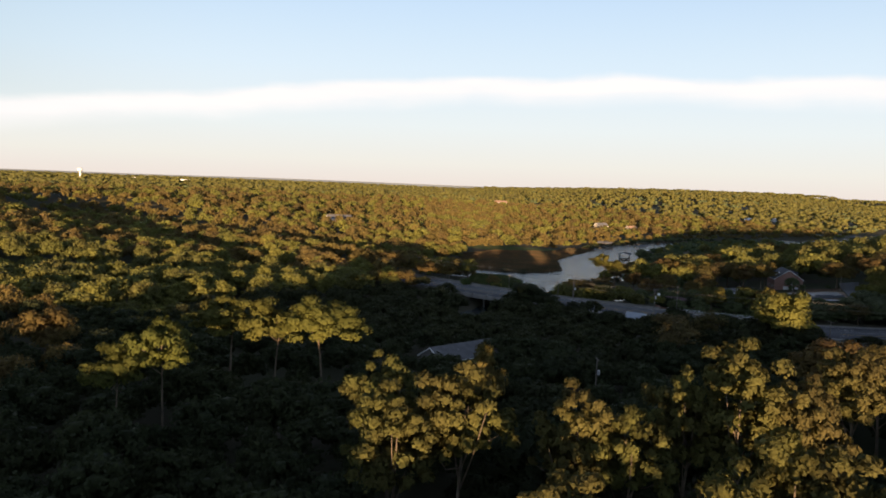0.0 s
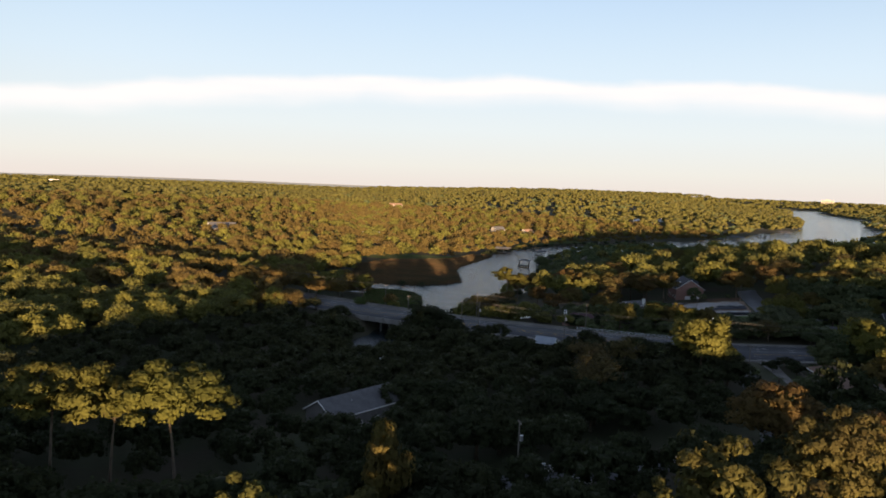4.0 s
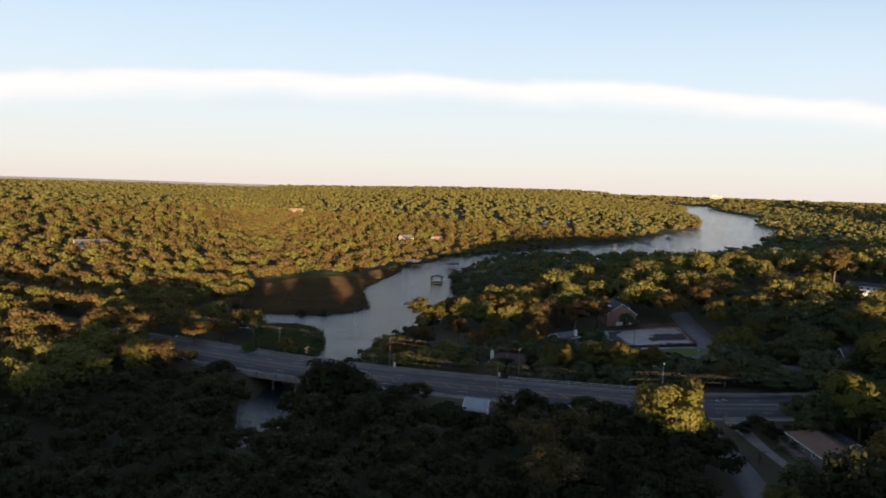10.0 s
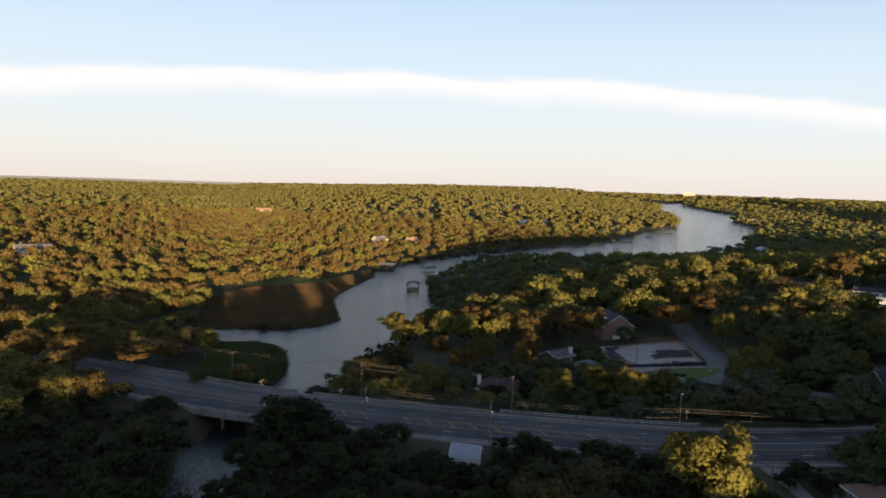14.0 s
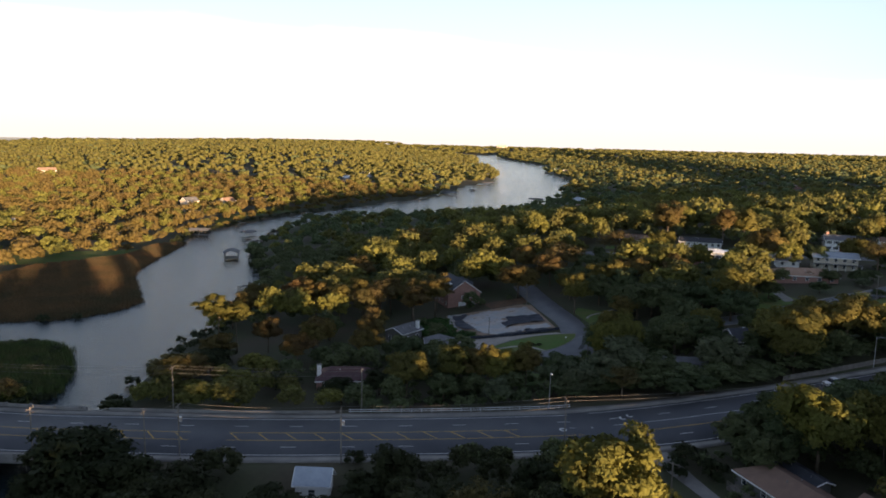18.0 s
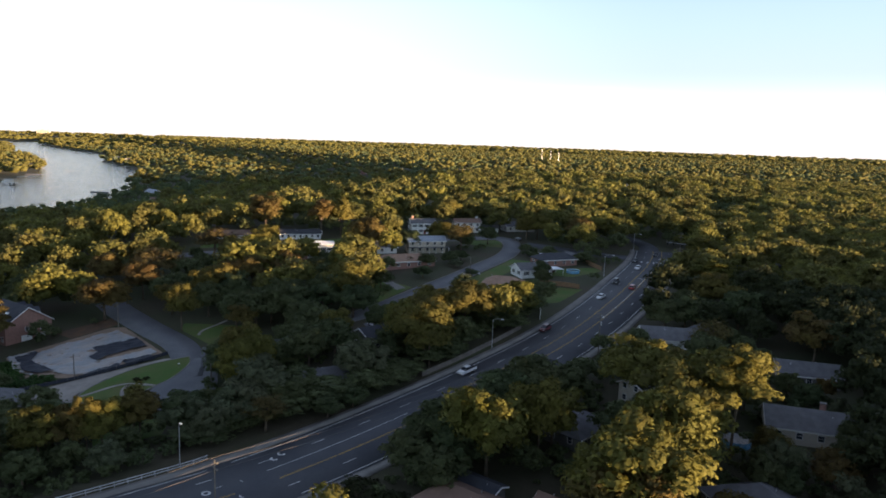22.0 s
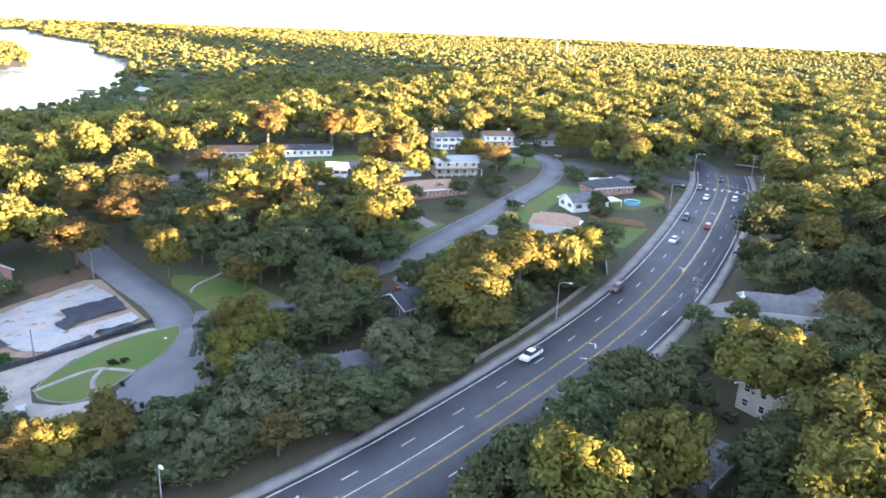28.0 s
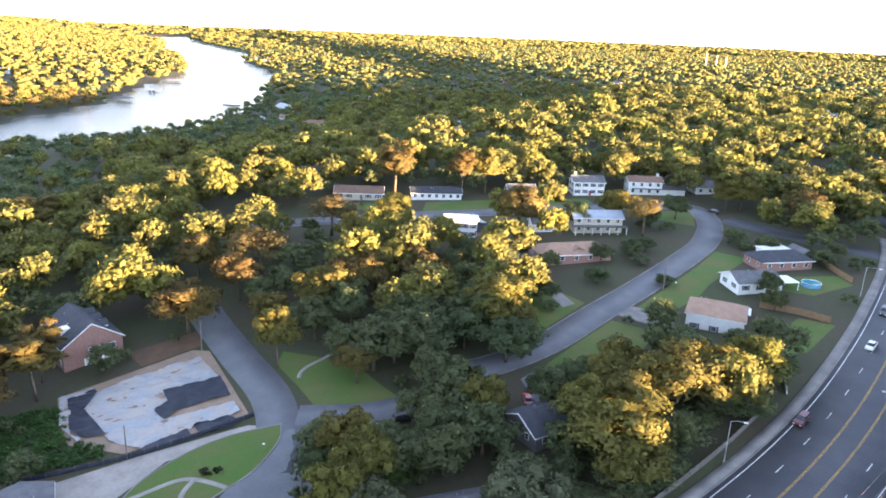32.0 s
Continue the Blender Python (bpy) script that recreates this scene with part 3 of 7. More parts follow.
def drape(name, poly, lift, mat, step=2.4, bumps=0.0, seed=0):
    """A sheet laid over the ground inside an outline."""
    from mathutils import geometry
    p = np.asarray(poly, float)
    edge = []
    for a, b in zip(p, np.roll(p, -1, 0)):
        k = max(1, int(np.linalg.norm(b - a) / step))
        edge += [a + (b - a) * s / k for s in range(k)]
    edge = np.array(edge)
    lo, hi = edge.min(0), edge.max(0)
    xs, ys = np.meshgrid(np.arange(lo[0], hi[0], step), np.arange(lo[1], hi[1], step))
    g = np.c_[xs.ravel(), ys.ravel()] + 0.13
    g = g[inside(edge, g)]
    g = g[far_from(np.vstack([edge, edge[:1]]), g) > step * 0.4] if len(g) else g
    every = np.vstack([edge, g])
    vs, _, fs, *_ = geometry.delaunay_2d_cdt([Vector(q) for q in every], [(i, (i + 1) % len(edge)) for i in range(len(edge))], [], 1, 1e-4)
    v = np.array([tuple(q) for q in vs])
    z = ground_level(v) + lift
    if bumps:
        z = z + np.array([bumps * (noise.noise((x * 0.35, y * 0.35, seed)) + 0.5 * noise.noise((x * 0.9, y * 0.9, seed)) - 0.9 * abs(noise.noise((x * 0.3 + y * 0.5, y * 0.3 - x * 0.5, seed + 3)))) for x, y in v])
    return mesh_of(name, np.c_[v, z], [tuple(f) for f in fs], mat, True)


def sheet(name, poly, lift, mat, label, category, kind="structure", **more):
    return tagged(new(name, drape(name, poly, lift, mat, **more)), label, category, kind=kind)


def round_poly(x, y, rx, ry=None, turn=0.0, n=20):
    ry = ry or rx
    a = radians(turn)
    return [(x + rx * math.cos(t) * math.cos(a) - ry * math.sin(t) * math.sin(a), y + rx * math.cos(t) * math.sin(a) + ry * math.sin(t) * math.cos(a)) for t in np.linspace(0, 2 * math.pi, n, endpoint=False)]


sheet("turning_circle", [(184, 306), (176, 303), (166, 302), (159, 300), (156, 295), (156, 289), (160, 284), (167, 284), (174, 289), (182, 296), (192, 302)], 0.095, M_STREET, "pale asphalt turning circle", "road")
sheet("sandy_drive", [(181, 314), (184, 309), (181, 308.5), (165, 318), (154, 316.5), (150.5, 311.5), (152, 306), (157.5, 300), (155, 296), (149, 298), (141, 305), (143, 318), (150, 330), (163, 324)], 0.07, M_SAND, "bleached sandy driveway", "driveway")
ISLAND = spline([(185, 308.4), (180.6, 304.6), (172, 301.9), (164.5, 302.2), (157.7, 302.6), (153.6, 304.6), (152.0, 310.5), (153.6, 314.6), (157.5, 316.6), (163, 317.2), (170, 316.6), (177.5, 313.8), (185, 308.4)], 1.2)
sheet("lawn_island", ISLAND[:-1].tolist(), 0.13, M_LAWN, "mown green lawn with a curved edge", "lawn", step=1.6)
tagged(new("lawn_edging", strip("lawn_edging", ISLAND, 0.16, -0.16, 0.2, M_CONCRETE, 0.3)), "pale concrete lawn edging", "kerb", kind="structure")
for line in ([(153.2, 314.8), (157.4, 313.4), (161.9, 311.8), (164.2, 309.8), (165.4, 306.4), (166.2, 302.4)], [(157.4, 302.8), (159.4, 306.2), (161.6, 308.0), (164.6, 309.0)]):
    tagged(new("garden_path", strip("garden_path", spline(line, 1.0), 0.5, -0.5, 0.19, M_SAND, 0.2)), "pale curving path across the lawn", "path", kind="structure")
sheet("lawn", [(190.5, 300.5), (197, 296.5), (205.5, 293.5), (207, 300), (211, 312), (206, 330), (201, 327), (197, 316)], 0.06, M_LAWN, "shaded green lawn", "lawn")
sheet("lawn", [(170, 283), (186, 293.5), (196, 287), (203, 282), (196, 275), (186, 274)], 0.06, M_LAWN, "shaded green lawn", "lawn")
sheet("lawn", [(154, 285), (150, 292), (143, 297), (137, 290), (146, 280)], 0.06, M_LAWN, "shaded green lawn", "lawn")
sheet("lawn", [(268, 268), (290, 265.5), (312, 263), (331, 262.5), (330, 252), (315, 254), (300, 256), (288, 256), (276, 259)], 0.06, M_LAWN, "bright green front lawn", "lawn")
sheet("lawn", [(232, 273.6), (262, 270), (262, 258), (244, 258), (233, 264)], 0.06, M_LAWN, "green front lawn", "lawn")
sheet("lawn", [(246, 282), (268, 280), (272, 292), (262, 299), (250, 296)], 0.06, M_LAWN, "green front lawn", "lawn")
sheet("lawn", [(306, 243), (309, 230), (325, 222), (331, 226), (321, 238)], 0.06, M_LAWN, "green back lawn", "lawn")
sheet("lawn", [(262, 236), (272, 226), (292, 222.5), (291, 231), (276, 234)], 0.06, M_LAWN, "rough grass verge", "lawn")
sheet("lawn", [(356, 276), (371, 281), (374, 286), (364, 299), (356, 292)], 0.06, M_LAWN, "green lawn on the street corner", "lawn")
sheet("lawn", [(310, 365), (330, 347), (352, 325), (362, 318), (368, 324), (345, 350), (322, 372)], 0.06, M_LAWN, "green front lawns along the street", "lawn")
sheet("lawn", [(281, 345), (292, 350), (315, 346), (308, 336), (300, 345), (288, 342)], 0.06, M_LAWN, "green lawn", "lawn")
sheet("lawn", [(288, 398), (300, 384), (312, 372), (318, 378), (304, 392), (294, 403)], 0.06, M_LAWN, "green front lawn", "lawn")
sheet("river_lawn", [(-20, 545), (60, 552), (88, 566), (100, 590), (40, 585), (-20, 575)], 0.1, M_LAWN, "grassy bank behind the marsh", "lawn")
sheet("river_lawn", [(170, 700), (215, 740), (270, 775), (250, 790), (190, 745)], 0.1, M_LAWN, "grassy river bank", "lawn")
tagged(new("garden_path", strip("garden_path", spline([(199.5, 318.2), (201, 319.4), (204, 320.1), (208.6, 319.4), (213, 318.9)], 1.0), 0.45, -0.45, 0.1, M_SAND, 0.2)), "worn sandy garden path across a lawn", "path", kind="structure")
sheet("driveway", [(262, 283.5), (276, 301), (279, 300), (266, 282)], 0.09, M_CONCRETE, "pale concrete driveway", "driveway")
sheet("driveway", [(266, 270), (273, 269), (275, 258), (268, 256), (265, 262)], 0.09, M_CONCRETE, "cracked concrete driveway", "driveway")
sheet("driveway", [(233, 206), (238, 204.5), (246, 196), (243, 190), (237, 192)], 0.10, M_CONCRETE, "pale concrete driveway", "driveway")
sheet("driveway", [(135, 236), (140, 234), (136.5, 225), (132.6, 214), (129.6, 202), (127, 192), (124.6, 193), (127.4, 204), (130, 216), (133, 227)], 0.12, M_CONCRETE, "pale curving concrete path", "driveway")
sheet("driveway", [(224, 275.4), (230, 274), (224, 266), (216, 267)], 0.09, M_STREET, "asphalt parking drive", "driveway")
sheet("pine_straw_bed", [(186, 363), (203, 357), (198, 350), (184, 354)], 0.07, M_MULCH, "brown pine straw bed", "ground")
sheet("road_bank", [(150, 262), (165, 254), (185, 246), (200, 240), (214, 236), (214, 240), (196, 247), (178, 254), (160, 263)], 0.07, M_GROUND, "rough weedy bank beside the road", "ground")

# building lot under plastic sheets
sheet("building_lot", [(157, 341), (166, 358), (195, 350), (197, 346), (184, 317), (181, 317), (162, 327)], 0.12, M_DIRT, "bare sandy building lot", "ground")
PALE = "pale translucent plastic sheeting over a building lot"
BLACK = "crumpled black plastic sheeting over a building lot"
sheet("plastic_sheet", [(166.3, 348.2), (171.6, 352.3), (178.3, 351.4), (193.8, 345.4), (190.1, 334.1), (183.9, 337), (179.7, 339.6), (177.8, 334.9), (174.3, 335), (173.2, 330.4), (176.4, 328.4), (185.3, 323.2), (183.4, 318.9), (178, 320.9), (175.7, 322.9), (173.5, 322.7), (164.6, 325.4), (163.8, 328.9), (162.8, 333.1), (165.2, 342.1)], 0.46, M_TARP_W, PALE, "plastic sheet", kind="", step=0.6, bumps=0.5, seed=4)
sheet("plastic_sheet", [(166, 357.2), (172.3, 354.6), (171.7, 353.2), (166.9, 354.7), (162.2, 345.5), (159.7, 341.8), (160.4, 338.9), (159.2, 338.2), (160.2, 346.5)], 0.5, M_TARP_W, "strip of pale plastic sheeting at the lot's edge", "plastic sheet", kind="", step=0.6, bumps=0.5, seed=9)
for k, outline in enumerate(([(179.7, 339.9), (183.9, 337.3), (190.3, 333.7), (186.6, 325.7), (181, 328.6), (176.8, 330.6), (173.0, 330), (174, 335.2), (177.6, 335.2)],
                             [(164.6, 325.6), (173.4, 323.2), (172.7, 320.7), (169.9, 321.0), (164, 324.2)],
                             [(175.1, 323.1), (180.9, 319.8), (181.0, 316.6), (179.1, 315.9), (173.6, 319.3)],
                             [(166.7, 355.2), (172.3, 354.1), (171.8, 352.3), (166.3, 348.0), (165.0, 341.6), (163.6, 335.4), (160.5, 338.4), (160.6, 343.7), (163.4, 348.8)])):
    sheet("plastic_sheet", outline, 0.56, M_TARP_B, BLACK, "plastic sheet", kind="", step=0.6, bumps=0.32, seed=5 + k)
lot_fence = thing("silt_fence", pose(0, 0, 0), "low black fabric silt fence round the lot", "fence")
_line = spline([(146, 336), (153, 331), (163, 324.4), (172, 320), (184, 315.5)], 1.6)
part("fabric", strip("fabric", _line, 0.04, -0.04, 0.95, M_TARP_B, 1.0), lot_fence)
for x, y, _ in along(_line, 0.5, 2.4, 20):
    part("stake", boxes("stake", [(-0.04, 0.04, -0.04, 0.04, 0, 1.1)], M_OLDWOOD), lot_fence, at=pose(x, y, float(ground_level([(x, y)])[0])))

# ---- bridge ----
bridge = thing("road_bridge", pose(0, 0, 0), "low concrete road bridge with parapets over the creek", "bridge")
_span = ROAD_LINE[[k for k in range(len(ROAD_LINE)) if -26 < ROAD_LINE[k][0] < 34]]
part("deck", strip("deck", _span, 13.2, -12.6, -0.10, M_CONCRETE, 0.9, road_level), bridge)
for off in (13.0, -12.4):
    part("parapet", strip("parapet", _span, off + 0.18, off - 0.18, 0.85, M_CONCRETE, 1.5, road_level), bridge, "pale concrete parapet")
    for x, y, a in along(_span, 2, 6.5, 12):
        px, py = x - math.sin(a) * off, y + math.cos(a) * off
        part("parapet_post", boxes("parapet_post", [(-0.35, 0.35, -0.3, 0.3, -0.4, 1.05)], M_CONCRETE), bridge, at=pose(px, py, float(road_level(px)), 0, 0, math.degrees(a)))
for x, y, a in along(_span, 16, 16, 4):
    for off in (-9, -3, 3, 9):
        px, py = x - math.sin(a) * off, y + math.cos(a) * off
        part("pier", mesh_of("pier", *tube([(0, 0, -2), (0, 0, 4.4)], 0.45, 10), M_CONCRETE), bridge, at=pose(px, py, 0))
barrier = tagged(new("concrete_barrier", strip("concrete_barrier", ROAD_LINE[[k for k in range(len(ROAD_LINE)) if 36 < ROAD_LINE[k][0] < 84]], 13.1, 12.8, 0.75, M_CONCRETE, 1.0, road_level)), "pale concrete barrier wall beside the pavement", "barrier")
guard = thing("guard_rail", pose(0, 0, 0), "galvanised two-rail guard rail on the road bank", "guard rail")
_gl = ROAD_LINE[[k for k in range(len(ROAD_LINE)) if 84 < ROAD_LINE[k][0] < 133]]
for h in (0.55, 1.05):
    part("rail", strip("rail", _gl, 13.05, 12.95, h, M_GALV, 0.12, road_level), guard)
for x, y, a in along(_gl, 0.5, 2.4, 40):
    px, py = x - math.sin(a) * 13, y + math.cos(a) * 13
    part("post", boxes("post", [(-0.05, 0.05, -0.05, 0.05, -0.4, 1.1)], M_GALV), guard, at=pose(px, py, float(road_level(px))))


# ---- houses ----
def window_on(parent, x, y, z, facing, w=1.0, h=1.2, shutters=False):
    """A framed window on a wall; facing: degrees of the outward normal in the house's plan."""
    frame_ob = part("window", boxes("window", [(-w / 2 - 0.09, w / 2 + 0.09, -0.06, 0.05, -0.09, 0), (-w / 2 - 0.09, w / 2 + 0.09, -0.06, 0.05, h, h + 0.09), (-w / 2 - 0.09, -w / 2, -0.06, 0.05, 0, h), (w / 2, w / 2 + 0.09, -0.06, 0.05, 0, h), (-w / 2, w / 2, -0.05, 0.03, h / 2 - 0.03, h / 2 + 0.03)], M_TRIM), parent, at=pose(x, y, z, 0, 0, facing + 90))
    part("pane", boxes("pane", [(-w / 2, w / 2, -0.025, 0.0, 0, h)], M_GLASS), frame_ob, "dark window glass")
    if shutters:
        for s in (-1, 1):
            part("shutter", boxes("shutter", [(s * (w / 2 + 0.32) - 0.2, s * (w / 2 + 0.32) + 0.2, -0.07, 0.04, -0.05, h + 0.05)], M_BLACK), parent, "black shutter", pose(x, y, z, 0, 0, facing + 90))
    return frame_ob


def roof_mesh(L, W, h, rise, mat, hip=0.0, over=0.5, thick=0.18):
    """A pitched roof of ridge along x with its eaves at height h; hip: how far the ridge ends stand in."""
    a, b = L / 2 + over, W / 2 + over
    drop = rise * over / (W / 2)
    r = L / 2 + over - hip if hip else a
    top = np.array([(-a, -b, h - drop), (a, -b, h - drop), (a, b, h - drop), (-a, b, h - drop), (-r, 0, h + rise), (r, 0, h + rise)], float) + (0, 0, thick)
    f = [(0, 1, 5, 4), (2, 3, 4, 5)]
    ends = [(1, 2, 5), (3, 0, 4)]
    n = len(top)
    v = np.vstack([top, top - (0, 0, thick)])
    faces = f + [tuple(i + n for i in p[::-1]) for p in f]
    if hip:
        faces += ends + [tuple(i + n for i in p[::-1]) for p in ends]
        rim = [(0, 1), (1, 2), (2, 3), (3, 0)]
    else:
        rim = [(0, 1), (1, 5), (5, 2), (2, 3), (3, 4), (4, 0)]
    faces += [(q, p, p + n, q + n) for p, q in rim]
    return mesh_of("roof", v, faces, mat)


def house(x, y, turn, L, W, h, rise, wall, roof, label, hip=0.0, windows=3, storeys=1, chimney=None, door=None, garage=0, shutters=False, base=None, group="houses"):
    """A house: walls, roof, trim, windows, doors. Its ridge runs along its own x axis."""
    z = float(ground_level([(x, y)])[0]) if base is None else base
    ob = thing("house", pose(x, y, z, 0, 0, turn), label, "house", group)
    v, f = box_arrays(-L / 2, L / 2, -W / 2, W / 2, -1.6, h)
    if not hip:
        v = np.vstack([v, [(-L / 2, 0, h + rise), (L / 2, 0, h + rise)]])
        f = [p for p in f if p != (4, 5, 6, 7)] + [(4, 8, 7), (5, 6, 9)]
    part("wall", mesh_of("wall", v, f, wall), ob)
    part("roof", roof_mesh(L, W, h, rise, roof, hip), ob)
    o = 0.5
    d = rise * o / (W / 2)
    for s in (-1, 1):
        part("fascia", boxes("fascia", [(-L / 2 - o, L / 2 + o, s * (W / 2 + o) - 0.04, s * (W / 2 + o) + 0.04, h - d - 0.16, h - d + 0.12)], M_TRIM), ob, "white fascia board")
    if not hip:
        for s in (-1, 1):
            q = [(s * (L / 2 + o + 0.02), t * (W / 2 + o), h - d - 0.05) for t in (-1, 1)]
            top = (s * (L / 2 + o + 0.02), 0, h + rise - 0.05)
            for e in q:
                part("barge_board", mesh_of("barge_board", *tube([e, top], 0.13, 4), M_TRIM), ob, "white barge board")
    for st in range(storeys):
        zz = 0.95 + st * 2.75
        for s in (-1, 1):
            for k in range(windows):
                wx = -L / 2 + L * (k + 0.5) / windows
                if door is not None and s == door[1] and abs(wx - door[0]) < 1.1 and st == 0:
                    continue
                window_on(ob, wx, s * (W / 2 + 0.02), zz, 90 * s, 1.15, 1.25, shutters)
            if W > 6:
                for k in (-1, 1):
                    if not (garage and s == garage and st == 0):
                        window_on(ob, s * (L / 2 + 0.02), k * W / 4.2, zz, 0 if s > 0 else 180, 1.0, 1.2, shutters)
    if garage:
        for k in (-1, 1):
            part("garage_door", boxes("garage_door", [(garage * (L / 2) - 0.03, garage * (L / 2) + 0.05, k * 2.0 - 1.55 - 1.2, k * 2.0 + 1.55 - 1.2, 0, 2.15)], M_TRIM), ob, "white garage door")
    if door is not None:
        part("door", boxes("door", [(door[0] - 0.5, door[0] + 0.5, door[1] * (W / 2) - 0.04, door[1] * (W / 2) + 0.05, 0, 2.05)], door[2] if len(door) > 2 else M_OLDWOOD), ob)
    if chimney:
        cx, cy, cm = chimney
        c = part("chimney", boxes("chimney", [(cx - 0.55, cx + 0.55, cy - 0.45, cy + 0.45, h, h + rise + 1.3)], cm), ob)
        part("chimney_cap", boxes("chimney_cap", [(cx - 0.65, cx + 0.65, cy - 0.55, cy + 0.55, h + rise + 1.3, h + rise + 1.45)], M_CONCRETE), c)
    vents = random.Random(int(x * 7 + y))
    for _ in range(2):
        vx, vy = vents.uniform(-L / 3, L / 3), vents.choice((-1, 1)) * W * vents.uniform(0.12, 0.25)
        vz = h + rise * (1 - abs(vy) / (W / 2)) + 0.1
        part("vent_pipe", mesh_of("vent_pipe", *tube([(vx, vy, vz), (vx, vy, vz + 0.45)], 0.09, 8), M_GALV), ob, "small roof vent")
    return ob


h_tan = house(276.2, 248.0, -80, 13.5, 11.5, 4.8, 2.2, M_WHITE, M_R_TAN, "white house with a tan hipped roof", hip=4.4, windows=3, shutters=True, base=14.2)
part("patio_roof", boxes("patio_roof", [(-0.5, 8.0, 5.2, 10.6, 2.7, 2.85)], M_R_WHITE), h_tan, "white metal patio roof")
for px in (0, 7.5):
    part("patio_post", boxes("patio_post", [(px - 0.08, px + 0.08, 10.2, 10.36, -1, 2.7)], M_TRIM), h_tan)
h_white = house(305.2, 246.2, -46, 13, 9.5, 2.9, 2.0, M_WHITE, M_R_GREY, "white gabled house with a grey shingle roof", windows=3, shutters=True)
part("carport_roof", boxes("carport_roof", [(6.6, 12.2, -4.6, 1.6, 2.6, 2.75)], M_R_WHITE), h_white, "white carport roof")
part("carport_wall", boxes("carport_wall", [(7.0, 11.6, 1.2, 1.35, -1, 2.6)], M_R_MAROON), h_white)
for px, py in ((12, -4.4), (6.9, -4.4), (12, 1.3)):
    part("carport_post", boxes("carport_post", [(px - 0.07, px + 0.07, py - 0.07, py + 0.07, -1, 2.6)], M_TRIM), h_white)
h_dark = house(329.5, 243.5, -43, 17, 9.5, 2.9, 2.0, M_BRICK, M_R_DARK, "brick bungalow with a charcoal hipped roof", hip=4.0, windows=4)
part("rear_roof", boxes("rear_roof", [(-1, 9, 4.9, 10.5, 3.0, 3.15)], M_R_WHITE), h_dark, "flat white metal roof")
part("rear_wall", boxes("rear_wall", [(-0.6, 8.6, 5.0, 10.1, -1, 3.0)], M_WHITE), h_dark)
part("rear_wing", roof_mesh(7, 5.5, 2.8, 1.3, M_R_GREY), h_dark, "low grey wing roof", pose(11.5, 4.5, 0, 0, 0, 90))
h_pool = house(297.5, 298.5, -42, 23, 11, 2.8, 2.1, M_BRICK, M_R_TAN, "long bungalow with a tan hipped roof", hip=5.0, windows=5)
part("dormer", roof_mesh(3, 3, 3.6, 0.9, M_R_TAN, 0, 0.3), h_pool, at=pose(1, -2.6, 0, 0, 0, 90))
part("dormer_wall", boxes("dormer_wall", [(-0.3, 2.3, -4.0, -1.6, 2.8, 3.6)], M_TRIM), h_pool)
h_two = house(295.5, 338.2, -55, 10.6, 7.5, 6.3, 0.9, M_WHITE, M_R_WHITE, "white two-storey house with a white metal roof", windows=4, storeys=2, shutters=True)
for s in (-1, 1):
    part("wing", boxes("wing", [(5.3 * s - 0.2 if s > 0 else -11.2, 11.2 if s > 0 else -5.1, -3.6, 3.4, -1.2, 2.6)], M_BRICK), h_two, "low brick wing")
    part("wing_roof", roof_mesh(5.8, 7.2, 2.6, 1.9, M_R_DARK), h_two, "charcoal wing roof", pose(8.2 * s, 0, 0))
house(311.5, 397.5, -53, 19, 9, 2.7, 2.0, M_CREAM, M_R_BROWN, "brick bungalow with a sun-bleached brown roof", windows=5, door=(1, -1), shutters=True)
house(331.0, 373.5, -51, 20, 9, 2.7, 1.7, M_WHITE, M_R_DARK, "long white bungalow with a dark roof", windows=7)
house(352.0, 346.0, -50, 11, 8, 2.8, 3.0, M_CREAM, M_R_GREY, "cottage with a steep grey roof", windows=3)
house(377.0, 328.0, -51, 13, 8.5, 5.6, 2.0, M_WHITE, M_R_GREY, "two-storey house with a red front door and grey roof", windows=4, storeys=2, door=(0.5, -1, M_RED), shutters=True, chimney=(-5, 1, M_BRICK))
h_chim = house(394.0, 309.5, -56, 14, 9, 5.4, 1.7, M_WHITE, M_R_BROWN, "white two-storey house with a brown roof and white chimney", windows=4, storeys=2, chimney=(5.8, 0.5, M_WHITE))
part("wing", boxes("wing", [(7.0, 17, -4.2, 2.5, -1.2, 2.6)], M_WHITE), h_chim)
part("wing_roof", roof_mesh(10.4, 6.8, 2.6, 1.2, M_R_GREY), h_chim, at=pose(12, -0.9, 0))
part("porch_roof", boxes("porch_roof", [(-6, 6.5, -6.2, -4.5, 2.6, 2.75)], M_R_GREY), h_chim)
house(415.5, 287.0, -48, 17, 9, 2.9, 2.2, M_WHITE, M_R_GREY, "white bungalow with a grey roof", windows=4, chimney=(-6, 0, M_WHITE))
house(436.0, 266.0, -45, 15, 9, 2.8, 2.2, M_CREAM, M_R_BROWN, "bungalow with a brown roof", windows=4)
house(462.0, 248.0, -40, 14, 9, 2.8, 2.2, M_WHITE, M_R_GREY, "white bungalow with a grey roof", windows=4)
h_porch = house(329.0, 303.5, -51, 17, 7.5, 5.4, 1.8, M_CREAM, M_R_BLUE, "cream two-storey house with a pale blue roof and long porch", windows=5, storeys=2)
part("porch_roof", boxes("porch_roof", [(-9, 10, -6.4, -3.6, 2.6, 2.78)], M_R_GREY), h_porch)
for k in range(7):
    part("porch_post", boxes("porch_post", [(-8.6 + 3 * k, -8.4 + 3 * k, -6.2, -6.0, -1.2, 2.6)], M_TRIM), h_porch)
house(318.5, 318.5, -50, 9, 7, 2.9, 2.2, M_WHITE, M_R_GREY, "small white gabled house", windows=2)
